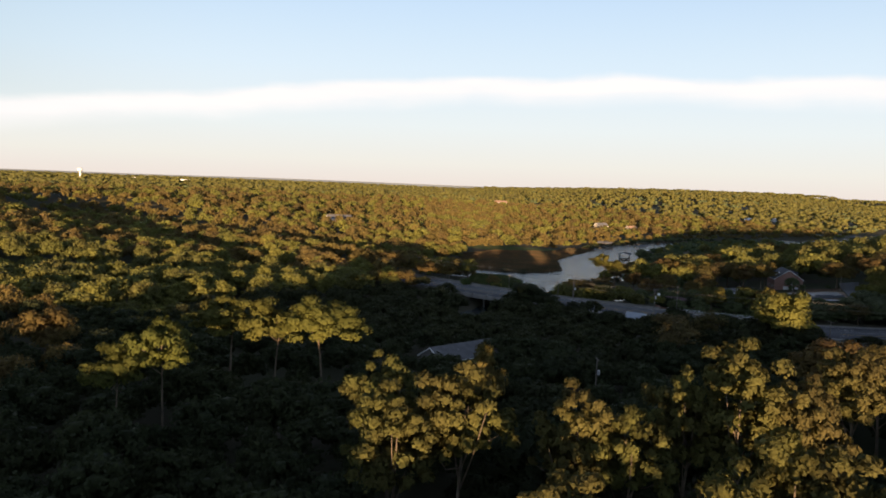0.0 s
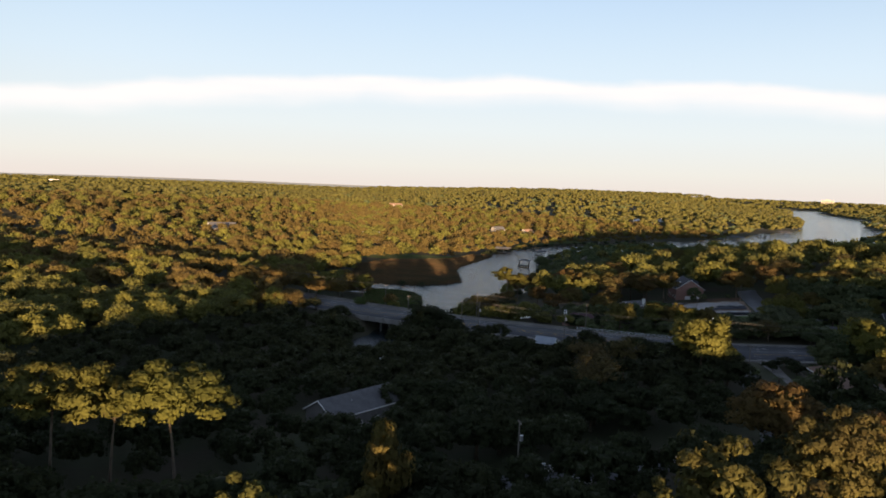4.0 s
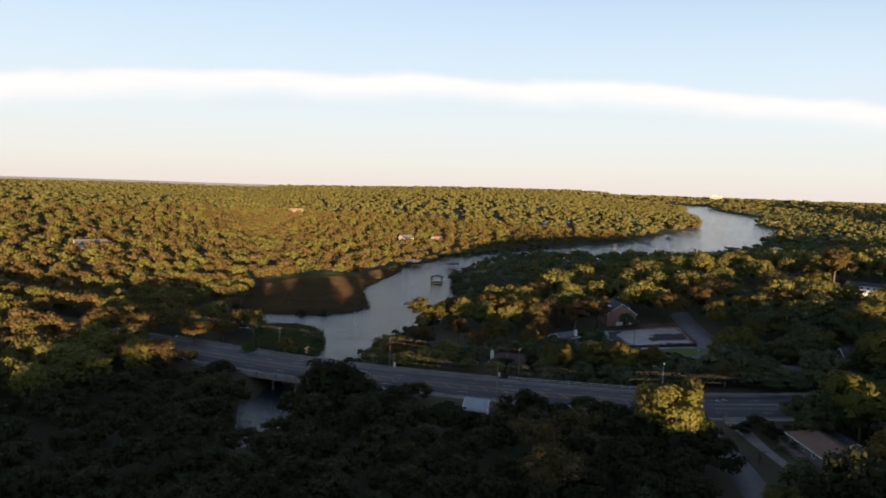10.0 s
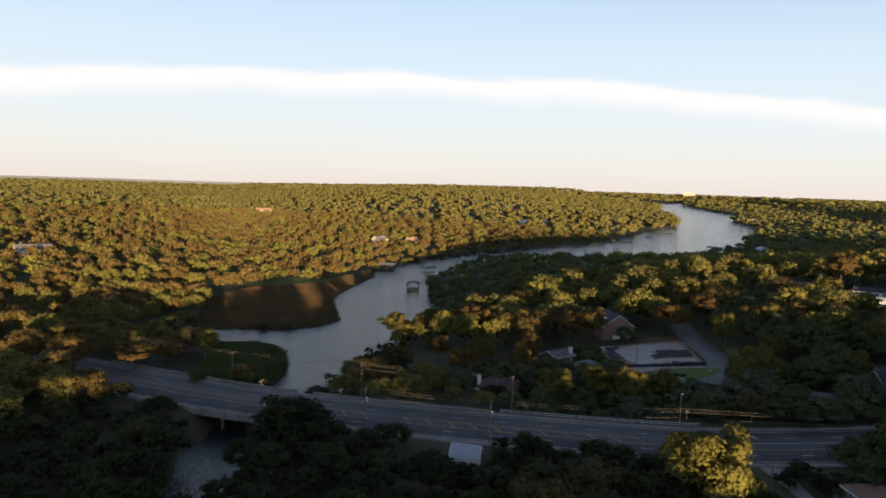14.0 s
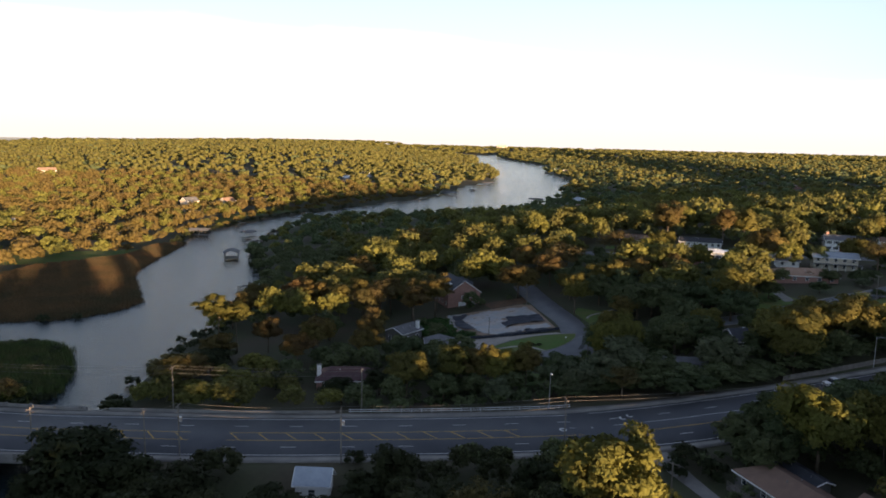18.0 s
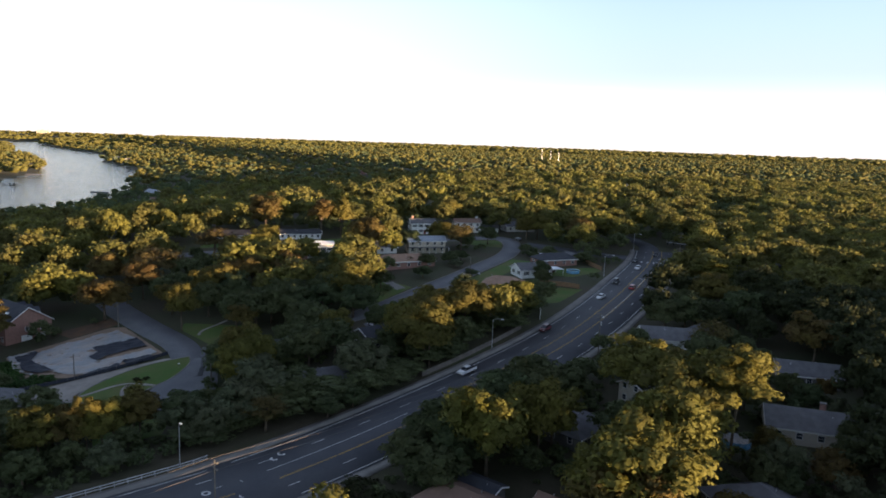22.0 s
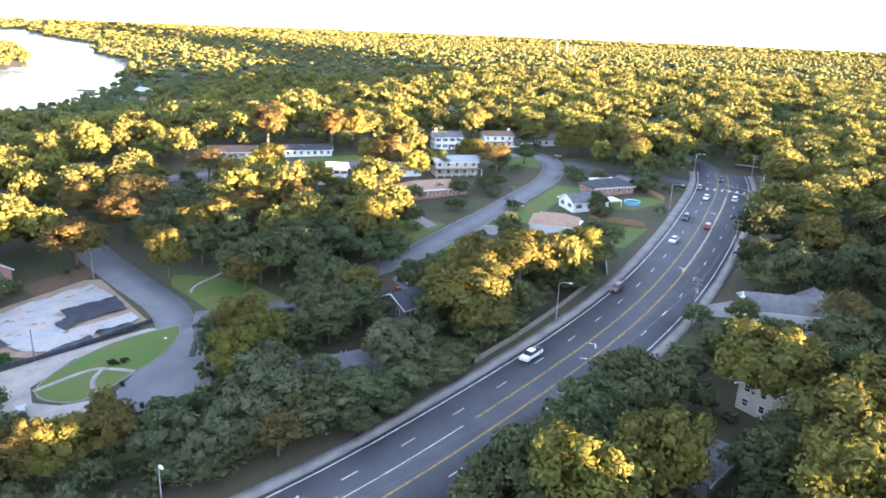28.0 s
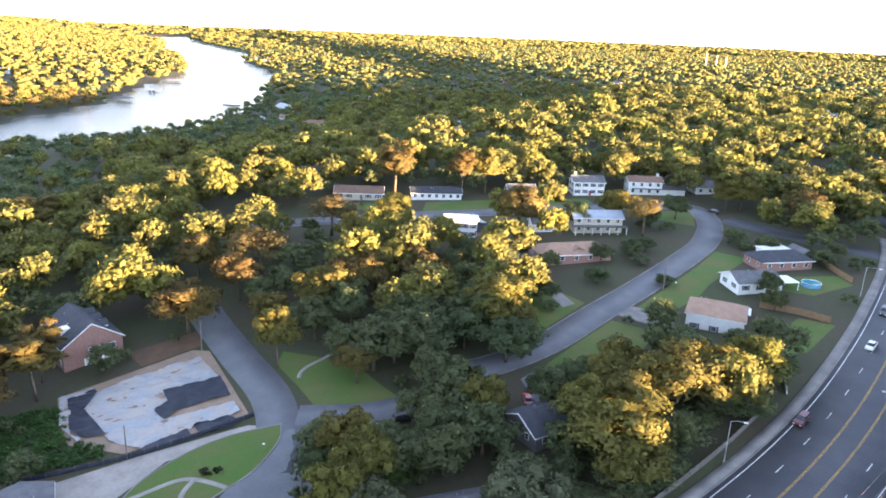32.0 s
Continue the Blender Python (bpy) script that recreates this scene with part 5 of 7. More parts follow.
HEROES = [
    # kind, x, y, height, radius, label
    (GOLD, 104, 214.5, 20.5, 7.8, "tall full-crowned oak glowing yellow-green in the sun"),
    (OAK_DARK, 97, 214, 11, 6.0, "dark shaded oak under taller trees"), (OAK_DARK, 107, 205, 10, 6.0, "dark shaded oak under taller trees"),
    (PINE, -34, 144, 23.5, 6.5, "flat-topped pine lit by the low sun"), (PINE, -23.5, 142, 24.5, 7.5, "flat-topped pine lit by the low sun"), (PINE, -44, 147, 23, 7.5, "flat-topped pine lit by the low sun"),
    (PINE, -46.5, 117.5, 23, 5.5, "leaning pine lit by the low sun"), (PINE, -52, 112, 20, 4.5, "leaning pine lit by the low sun"), (OAK, -92, 163, 15, 6, "oak with a sunlit top"),
    (PINE, 82.5, 362, 19.5, 6.0, "slender flat-topped pine on the river bank"), (PINE, 87.5, 359, 16.5, 5.0, "slender flat-topped pine on the river bank"),
    (BIG, 3.0, 88, 25.4, 5.0, "tall oak with a ragged sunlit top"), (BIG, -5.0, 82.5, 23.0, 4.8, "tall oak with a ragged sunlit top"), (BIG, -6.5, 95, 23.6, 4.8, "tall oak with a ragged sunlit top"),
    (BIG, 17, 85, 23.8, 4.2, "tall oak with a ragged sunlit top"), (BIG, 23.5, 83, 22.2, 4.2, "tall oak with a ragged sunlit top"), (BIG, 38.8, 89, 28.4, 5.6, "very tall oak with bare pale limbs and a sunlit crown"), (BIG, 32, 89, 24.6, 4.2, "tall oak with a ragged sunlit top"), (BIG, 46, 88, 25.0, 5.0, "tall oak with a ragged sunlit top"),
    (BIG, 31, 58, 28.0, 5.6, "very tall oak with bare pale limbs and a sunlit crown"), (BIG, 11, 57, 23.5, 4.8, "tall oak with a ragged sunlit top"), (OAK, 8.6, 127, 19.0, 3.0, "slim oak with a small sunlit tip"), (BIG, 67, 112, 24.5, 5.4, "tall oak with a ragged sunlit top"), (BIG, 76, 119, 22.5, 5.0, "tall oak with a ragged sunlit top"),
    (TALL, 121, 397, 15, 4.6, "tall oak with bare trunks below and a sunlit crown"), (TALL, 126, 387, 15.5, 4.6, "tall oak with bare trunks below and a sunlit crown"), (TALL, 131, 377, 15, 4.8, "tall oak with bare trunks below and a sunlit crown"), (TALL, 141.6, 379, 15.5, 4.6, "tall oak with bare trunks below and a sunlit crown"), (BARE, 144, 369, 15, 5.0, "thin oak with browning leaves and grey limbs"), (TALL, 149, 353, 16, 4.6, "tall oak with bare trunks below and a sunlit crown"), (BARE, 136, 366, 13.5, 4.6, "thin oak with browning leaves and grey limbs"),
    (OAK, 107, 343, 11, 4.4, "green oak on the sloping bank"), (OAK, 96, 354, 11.5, 4.2, "oak with a sunlit top near the water"), (OAK, 117, 327, 11, 4.2, "oak with a sunlit top near the road"), (OAK, 126, 342, 11, 4.4, "green oak on the sloping bank"), (OAK_GREEN, 118, 356, 10, 4.6, "green oak on the sloping bank"), (OAK, 133, 352, 11, 4.0, "green oak on the sloping bank"), (OAK_GREEN, 128, 318, 8.5, 4.2, "green oak near the sandy drive"), (OAK, 98, 334, 11, 4.2, "green oak on the sloping bank"),
    (OAK, 86, 152, 17, 8.0, "broad oak with a sunlit top"), (OAK, 93, 136, 17, 8, "broad oak with a sunlit top"),
    (BARE, 72.8, 221, 12.5, 5.5, "thin tree with browning leaves"), (BARE, 86, 226, 12, 4.5, "thin tree with browning leaves"), (BARE, 67.6, 199.5, 13, 5.5, "thin tree with browning leaves"),
    (GOLD, 154, 209, 17.5, 7, "oak with a sunlit yellow crown"), (OAK, 138, 182, 16, 7.5, "oak with long bare limbs"), (GOLD, 103, 176, 10, 4, "small oak with a sunlit top"),
    (GOLD, 113.5, 296, 13, 5.5, "yellow tree beside the road bank, sunlight in its leaf colour"), (OAK, -25, 348, 13.5, 6.5, "oak lit from the side by evening sun"), (OAK, -40, 358, 13, 7, "oak lit from the side by evening sun"), (SPIRE, 14, 374, 14.5, 4.2, "pointed golden cypress near the bridge"), (OAK, 2, 372, 10, 5, "oak lit from the side by evening sun"),
    (GOLD, 178, 285, 15.0, 5.0, "oak with a sunlit yellow top"), (OAK, 109, 345, 12, 5.5, "oak on the river bank"), (TALL, 163, 423, 15, 6, "tall oak with a sunlit crown"),
    (OAK, 64.5, 335, 9.5, 7.5, "rounded oak beside the river"), (OAK_DARK, 75, 343, 8, 6, "rounded oak beside the river"), (SHRUB, 88, 318, 5.5, 4.2, "rounded pale green shrub tree"),
    (GOLD, 241, 291, 14.5, 8.0, "broad rounded oak glowing yellow"), (OAK_DARK, 238, 296, 11, 7, "dark shaded oak under taller trees"), (OAK_DARK, 247, 300, 10, 6, "dark shaded oak under taller trees"),
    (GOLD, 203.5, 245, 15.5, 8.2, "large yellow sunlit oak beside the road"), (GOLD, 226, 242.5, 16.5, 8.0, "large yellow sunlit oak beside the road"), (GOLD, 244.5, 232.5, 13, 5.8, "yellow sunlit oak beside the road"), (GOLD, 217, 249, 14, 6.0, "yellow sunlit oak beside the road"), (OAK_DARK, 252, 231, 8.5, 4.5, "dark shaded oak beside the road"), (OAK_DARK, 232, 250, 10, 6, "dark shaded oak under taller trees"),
    (GOLD, 176, 279, 14.0, 4.6, "oak with a patchy sunlit top"), (WILLOW, 160, 267, 11.5, 6.4, "grey-green oak hung with moss"), (WILLOW, 185.5, 253, 10.5, 6.2, "grey-green willowy tree by the road"), (WILLOW, 170, 272, 9.5, 5.5, "grey-green oak hung with moss"),
    (OAK_DARK, 201, 279, 11.5, 5.6, "dark green oak with a full crown"), (OAK_DARK, 208, 283, 11.5, 5.4, "dark green oak with a full crown"), (OAK_DARK, 194, 276, 10, 4.5, "dark green oak with a full crown"),
    (OAK_DARK, 211, 306, 12.5, 7.2, "dark oak hung with moss"), (OAK_DARK, 219, 300, 11.5, 6.6, "dark oak hung with moss"), (OAK_DARK, 226, 308, 11.5, 6.6, "dark oak beside a lawn"),
    (OAK, 200, 358, 14, 8.5, "spreading live oak with a pale bent trunk"), (GOLD, 200.5, 326, 14.5, 4.6, "slim oak with a sunlit top beside the street"), (TALL, 320, 386, 23, 7.0, "very tall oak with a sunlit crown"),
    (GOLD, 198, 188.5, 15.5, 8.5, "broad oak with an orange sunlit crown"), (OAK_DARK, 186, 211, 12.5, 6.5, "dark dense oak beside the road"), (OAK_DARK, 176, 214, 12.5, 5.5, "dark dense oak beside the road"), (OAK_DARK, 158, 219, 12.5, 6.5, "dark green oak beside the road"), (OAK_DARK, 149.5, 222, 9, 5.0, "dark green oak beside the road"), (OAK_DARK, 168, 212, 12.5, 6, "dark green oak beside the road"),
    (GOLD, 163.8, 202, 16.5, 5.5, "oak with bare twigs and a yellow sunlit top"), (PINE, 343, 185, 15, 7.5, "flat-topped pine beside the junction"), (PINE, 296, 179, 15, 7.5, "flat-topped pine south of the road"), (BARE, 231.5, 174.5, 12, 4.5, "russet cypress lit by the sun"),
    (OAK, 387, 244, 13, 8, "oak with a sunlit crown"), (GOLD, 389, 268, 13, 7, "golden oak beside the street"), (GOLD, 340, 300, 13.5, 6.5, "golden oak in a front garden"), (BARE, 270, 374, 14, 8, "oak with a thin sunlit crown"), (OAK, 307, 322, 17, 8.5, "large spreading oak with a sunlit crown"), (OAK_DARK, 292, 237, 6, 3.2, "small dark garden tree"), (OAK_DARK, 300, 240, 8, 2.6, "slim dark conifer by the white house"),
    (PINE, 180.5, 168, 21, 7.5, "flat-topped pine with a heavy crown"), (GOLD, 143.5, 180.5, 20.5, 9.0, "very large oak with a golden sunlit crown"), (GOLD, 172, 177, 20, 8.5, "very large oak with a golden sunlit crown"), (GOLD, 152, 187, 12, 6, "oak with bare grey limbs"), (GOLD, 141, 169, 10, 5.5, "golden oak beside the house"),
    (OAK, 233, 335, 13, 6.5, "oak with a sunlit top"), (GOLD, 245, 327, 14, 6.0, "oak with a sunlit top"), (BARE, 234, 369, 14, 8.5, "broad oak with a pale sunlit top"), (TALL, 220, 467, 15, 8, "broad oak with a sunlit crown"), (GOLD, 386, 273, 11, 6, "golden oak beside the street"), (OAK, 378, 243, 14, 7, "oak with a sunlit crown"), (OAK, 205, 306, 10, 4.5, "oak with a sunlit top"),
    (OAK_DARK, 361, 285, 9, 4.8, "dense dark street tree"), (OAK_DARK, 262, 290, 7, 4, "dark green tree in a garden"), (OAK_DARK, 284, 318, 8, 4, "dark green tree in a garden"), (OAK_DARK, 276, 322, 8, 5, "dark green tree in a garden"), (OAK_DARK, 310, 283, 5, 3.5, "dark green shrub in a garden"), (OAK_DARK, 317, 281, 4.6, 3.2, "dark green shrub in a garden"), (WILLOW, 304, 278, 3.6, 2.8, "grey-green shrub in a garden"),
    (GOLD, 127, 293, 12.5, 5, "yellow tree on the road bank, sunlight in its leaf colour"), (GOLD, 136, 286, 12, 4.5, "yellow tree on the road bank, sunlight in its leaf colour"), (OAK, 143, 283, 11, 4.5, "green tree on the road bank"), (WILLOW, 128, 276, 6.5, 3.8, "grey-green bush on the road bank"), (SPIRE, 147, 289, 12, 2.4, "slender yellow young tree"),
    (TALL, 168, 368, 15, 4.5, "tall oak with a bright yellow top"), (TALL, 163, 361, 15, 5, "tall oak with a bright yellow top"), (TALL, 156, 366, 14.5, 5, "tall oak with a bright yellow top"), (TALL, 152, 376, 15, 5.5, "tall oak with a bright yellow top"),
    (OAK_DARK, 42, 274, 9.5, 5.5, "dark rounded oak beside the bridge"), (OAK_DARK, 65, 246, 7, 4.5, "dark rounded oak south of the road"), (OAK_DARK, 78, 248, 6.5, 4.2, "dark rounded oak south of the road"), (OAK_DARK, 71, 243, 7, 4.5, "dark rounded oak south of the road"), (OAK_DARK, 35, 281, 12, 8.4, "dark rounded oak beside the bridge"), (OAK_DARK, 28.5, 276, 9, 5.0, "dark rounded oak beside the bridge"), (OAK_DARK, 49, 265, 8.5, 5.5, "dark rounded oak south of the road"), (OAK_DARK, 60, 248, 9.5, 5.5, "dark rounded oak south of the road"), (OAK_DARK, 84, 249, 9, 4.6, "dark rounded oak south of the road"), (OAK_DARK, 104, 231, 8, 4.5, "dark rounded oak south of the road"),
    (SHRUB, 166.8, 308.6, 1.3, 1.1, "small dark shrub in the lawn"), (SHRUB, 168.3, 307.4, 1.0, 0.8, "small dark shrub in the lawn"), (SHRUB, 82, 261, 3.2, 2.0, "small rounded shrub by the kerb"), (SHRUB, 133, 224, 3.6, 2.6, "clipped dark shrub by the drive"), (SHRUB, 137.5, 219, 4.2, 3.0, "clipped dark shrub by the drive"), (SHRUB, 139.5, 228, 3.2, 3.4, "clipped dark shrub by the drive"),
    (OAK_DARK, 153, 214, 12.5, 5.0, "dark dense oak beside the road"), (OAK_DARK, 146, 215, 9, 4.6, "dark dense oak beside the road"), (GOLD, 160, 178, 19.5, 7.5, "very large oak with a golden sunlit crown"), (GOLD, 193, 170, 19, 7.0, "broad oak with a golden crown"), (OAK, 240, 150, 14, 7, "oak with a sunlit top"), (OAK, 277, 177, 14, 7, "oak with a sunlit top"),
    (WILLOW, 152, 266, 9.5, 5.0, "grey-green oak hung with moss"), (OAK_DARK, 150, 277, 8.5, 5.0, "dark green tree on the bank"), (OAK_DARK, 165, 257.5, 7.5, 4.4, "dark green tree on the bank"), (OAK_DARK, 135.5, 300, 9, 5.0, "dark green tree beside the drive"), (OAK_DARK, 126, 303, 8.5, 5.0, "dark green tree beside the drive"), (OAK, 131, 290, 12, 4.4, "green tree with a sunlit top"), (OAK_DARK, 120, 288, 7.5, 4.2, "dark green tree on the bank"), (OAK_DARK, 97, 301, 7.0, 4.4, "dark green tree on the bank"), (OAK_DARK, 108, 301, 6.5, 4.0, "dark green tree on the bank"), (WILLOW, 143, 290, 7.5, 4.0, "grey-green tree beside the turning circle"),
    (OAK_DARK, 216, 304, 11, 5.4, "dark oak hung with moss"), (OAK_DARK, 210, 289, 11, 4.6, "dark green oak with a full crown"), (OAK_DARK, 223.5, 324, 12, 5.4, "dark oak beside a lawn"), (OAK_DARK, 213.5, 327, 11, 5.0, "dark oak beside the street"), (GOLD, 222.5, 336, 12.5, 5.0, "oak with a sunlit top"), (OAK, 211, 340, 11, 5.0, "oak beside the dead-end street"), (OAK, 219, 361, 13.5, 6.0, "oak with a sunlit top"), (OAK, 222.5, 383, 14, 6, "oak with a sunlit top"), (OAK_DARK, 245, 315, 12, 6, "dark oak behind the houses"), (GOLD, 236, 285.5, 12, 5, "oak glowing yellow in the sun"), (OAK_DARK, 230, 294, 10, 5.6, "dark oak beside a lawn"), (GOLD, 209, 254, 13, 5.6, "yellow sunlit oak beside the road"), (GOLD, 225, 255, 13.5, 5.2, "yellow sunlit oak behind the road bank"), (GOLD, 236, 238, 14, 5.6, "yellow sunlit oak beside the road"), (OAK_DARK, 292, 266, 3.6, 2.4, "round dark shrub at a drive"), (OAK_DARK, 283, 283, 4.5, 3.2, "dark green shrub in a garden"), (OAK_DARK, 269, 299, 6.5, 4.0, "dark green tree in a garden"), (OAK_DARK, 300, 289, 5.5, 3.6, "dark green tree in a garden"),
    (OAK, 95, 389, 10.5, 5.0, "oak on the river bank"), (OAK, 104, 399, 11, 5.0, "oak on the river bank"), (OAK, 80, 352, 9, 5.0, "oak on the river bank"), (OAK, 112, 412, 11, 5, "oak on the river bank"), (OAK, -12, 366, 11, 6, "oak lit from the side by evening sun"), (OAK, -30, 372, 12, 6.5, "oak lit from the side by evening sun"), (BARE, 4, 384, 10, 4.5, "thin tree with browning leaves"), (OAK, -8, 352, 8.5, 5, "oak beside the bridge"),
    (WILLOW, 147.5, 275, 9, 4.6, "grey-green oak hung with moss"), (WILLOW, 145, 265.5, 8, 4.2, "grey-green willowy tree by the road"), (WILLOW, 154, 265, 9.5, 4.8, "grey-green oak hung with moss"), (BARE, 153, 258, 8, 4.2, "bare grey twiggy tree on the road bank"), (GOLD, 167, 277.5, 14, 4.6, "oak with a patchy sunlit top"), (OAK_DARK, 176.5, 288, 10.5, 5.0, "dark green oak beside the street"), (OAK_DARK, 163.5, 249.5, 5, 3.0, "dark rounded shrub on the bank"), (OAK_DARK, 171, 247.5, 4.5, 2.8, "dark rounded shrub on the bank"), (OAK_DARK, 188, 271, 11, 4.6, "dark green oak with a full crown"), (GOLD, 204, 273, 11.5, 4.4, "oak with a sunlit yellow top"), (GOLD, 134, 288, 12.5, 3.6, "yellow tree on the road bank, sunlight in its leaf colour"), (SPIRE, 139.5, 286.5, 12.5, 2.6, "slender yellow young tree"),
    (OAK_DARK, 189, 210, 9.5, 5.2, "dark dense oak beside the road"), (OAK_DARK, 193, 204, 10, 5.4, "dark dense oak beside the road"), (OAK_DARK, 160, 219, 10, 5.0, "dark green oak beside the road"), (OAK_DARK, 155.5, 223, 8.5, 4.0, "dark green oak beside the road"), (OAK_DARK, 162, 214, 12.5, 4.8, "dark green oak beside the road"), (GOLD, 170, 201, 13.5, 5.2, "oak with bare twigs and a yellow sunlit top"), (GOLD, 203, 184, 12.5, 6.0, "broad oak with an orange sunlit crown"), (OAK_DARK, 221.5, 175.5, 11, 5.4, "dark green oak behind the houses"), (OAK_DARK, 207, 173.5, 11, 5.2, "dark green oak behind the houses"), (OAK_DARK, 195, 173, 11, 5, "dark green oak behind the houses"), (OAK_DARK, 172, 188.5, 10.5, 5.2, "dark green oak between the houses"), (OAK_DARK, 176, 178, 11, 5, "dark green oak between the houses"), (OAK_DARK, 252, 189, 11, 5.6, "dark green oak behind the houses"), (OAK_DARK, 256, 181.5, 11.5, 5.6, "dark green oak behind the houses"), (OAK_DARK, 266, 169, 12, 6, "dark green oak behind the houses"), (OAK_DARK, 262, 184, 11, 5, "dark green oak behind the houses"),
    (TALL, 315.5, 383, 21, 6.0, "very tall oak with a sunlit crown"), (TALL, 337, 365, 20, 5.5, "tall slim oak with a sunlit crown"), (GOLD, 349, 361, 19, 5.5, "tall oak with a golden sunlit crown"), (GOLD, 398, 323.5, 17, 7.0, "tall oak with a golden sunlit crown"), (BARE, 333, 287.5, 13.5, 6.0, "oak with a thin sunlit crown"), (GOLD, 279, 354.5, 16, 6.5, "tall oak with a golden sunlit crown"), (GOLD, 257, 352, 15.5, 5.5, "oak with a sunlit top"), (OAK, 237, 328, 14, 5.5, "oak with a sunlit top"), (GOLD, 226, 333.5, 14, 5, "oak with a sunlit top"), (OAK, 246, 318, 14, 6, "oak with a sunlit top"), (OAK_DARK, 229, 282, 11, 6, "dark oak under a golden crown"), (OAK_DARK, 326, 310, 10, 5, "dark green tree in a garden"), (OAK_DARK, 209, 312, 11, 5.5, "dark oak hung with moss"), (OAK_DARK, 264, 320, 8, 4.5, "dark green tree in a garden"),
    (OAK_DARK, 196, 268, 10, 5.0, "dark oak beside the dark-roofed house"), (WILLOW, 185.5, 256, 9.5, 4.4, "grey-green willowy tree by the road"), (GOLD, 199, 241.5, 13, 5.4, "large yellow sunlit oak beside the road"), (OAK_DARK, 216, 265, 9.5, 4.4, "dark oak behind the dark-roofed house"), (OAK_DARK, 222, 262, 9, 4.2, "dark oak behind the dark-roofed house"), (OAK_DARK, 203, 254, 8, 4.0, "dark oak before the dark-roofed house"),
]
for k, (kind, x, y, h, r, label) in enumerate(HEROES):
    # East of the creek this shade-darkened kind is swapped for lighter green leaves.
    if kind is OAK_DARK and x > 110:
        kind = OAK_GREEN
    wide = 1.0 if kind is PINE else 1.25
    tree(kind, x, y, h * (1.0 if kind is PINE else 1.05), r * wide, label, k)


def palm(x, y, height, label, seed):
    """A short trunk under arching fronds with many thin leaflets."""
    r = np.random.default_rng(seed)
    z = float(ground_level([(x, y)])[0])
    ob = thing("palm", pose(x, y, z - 0.1), label, "palm", "palms")
    part("trunk", mesh_of("trunk", *tube([(0, 0, 0), (0.1, 0.05, height * 0.5), (0.05, 0.1, height)], [0.24, 0.2, 0.19], 8), M_BARK, True), ob)
    for k in range(16):
        a, rise, reach = k * 2.4 + r.uniform(-0.2, 0.2), r.uniform(-0.1, 1.1), r.uniform(1.6, 2.3)
        v, f = [], []
        for s in np.linspace(0.15, 1, 14):
            out, up = reach * s, height + rise * s * 1.6 - 1.6 * s * s
            w = 0.75 * math.sin(math.pi * min(1, 0.25 + 0.75 * s)) + 0.08
            for side in (-1, 1):
                px, py = math.cos(a) * out, math.sin(a) * out
                tx, ty = px - math.sin(a) * w * side + math.cos(a) * 0.3, py + math.cos(a) * w * side + math.sin(a) * 0.3
                n = len(v)
                v += [(px, py, up), (px + math.cos(a) * 0.1, py + math.sin(a) * 0.1, up + 0.01), (tx, ty, up - 0.25 * w)]
                f.append((n, n + 1, n + 2))
        part("frond", mesh_of("frond", v, f, M_LEAF_GREEN), ob)
    return ob


palm(218, 199.5, 4.6, "cabbage palm beside a pale concrete drive", 71)
palm(124.6, 208.4, 2.6, "short palm beside the grey house's drive", 72)

# land without wild trees, and the open ground round the houses
GARDENS = np.array([(96, 282), (140, 268), (230, 236), (300, 222), (352, 216), (356, 292), (300, 298), (270, 288), (250, 284), (228, 290), (212, 298), (207, 312), (206, 345), (198, 360), (165, 362), (148, 350), (138, 330), (100, 330)], float)
SOUTH_GARDENS = np.array([(112, 243), (160, 222), (250, 200), (252, 168), (205, 142), (150, 146), (122, 176), (116, 205)], float)
MARSH = np.array([(9, 440), (26, 437), (46, 430), (62, 436), (77, 448), (90, 520), (135, 610), (112, 606), (88, 570), (40, 545), (14, 505)], float)
SPIT = np.array([(10, 335), (46, 352), (46, 400), (18, 402)], float)
CLEAR = [(ob.location.x - 4.5, ob.location.y - 3.5, 13.0 if ob.location.x < 480 else 11) for ob in scene.objects if ob.parent is None and ob.name.startswith("house")]
hero_xy = np.array([h[1:3] for h in HEROES])


def may_grow(p, gardens=True):
    """Which spots are open to wild trees."""
    free = (shore_distance(p) > 3) & (far_from(ROAD_SEEN, p) > np.where(p[:, 0] < 118, 15, 17))
    for line, gap in ((STREET_LINE, 15), (CLOSE_LINE, 10), (ARM_LINE, 9)):
        free &= far_from(line, p) > gap
    free &= far_from(np.array([(128, 241), (117, 206), (96, 165), (44, 152), (18, 150)], float), p) > 6
    for x, y, r in CLEAR:
        free &= np.hypot(p[:, 0] - x, p[:, 1] - y) > r
    near_hero = np.full(len(p), 1e9)
    for x, y in hero_xy:
        near_hero = np.minimum(near_hero, np.hypot(p[:, 0] - x, p[:, 1] - y))
    free &= near_hero > 6
    free &= ~inside(MARSH, p) & ~inside(SPIT, p)
    if gardens:
        free &= ~inside(GARDENS, p) & ~inside(SOUTH_GARDENS, p)
    return free


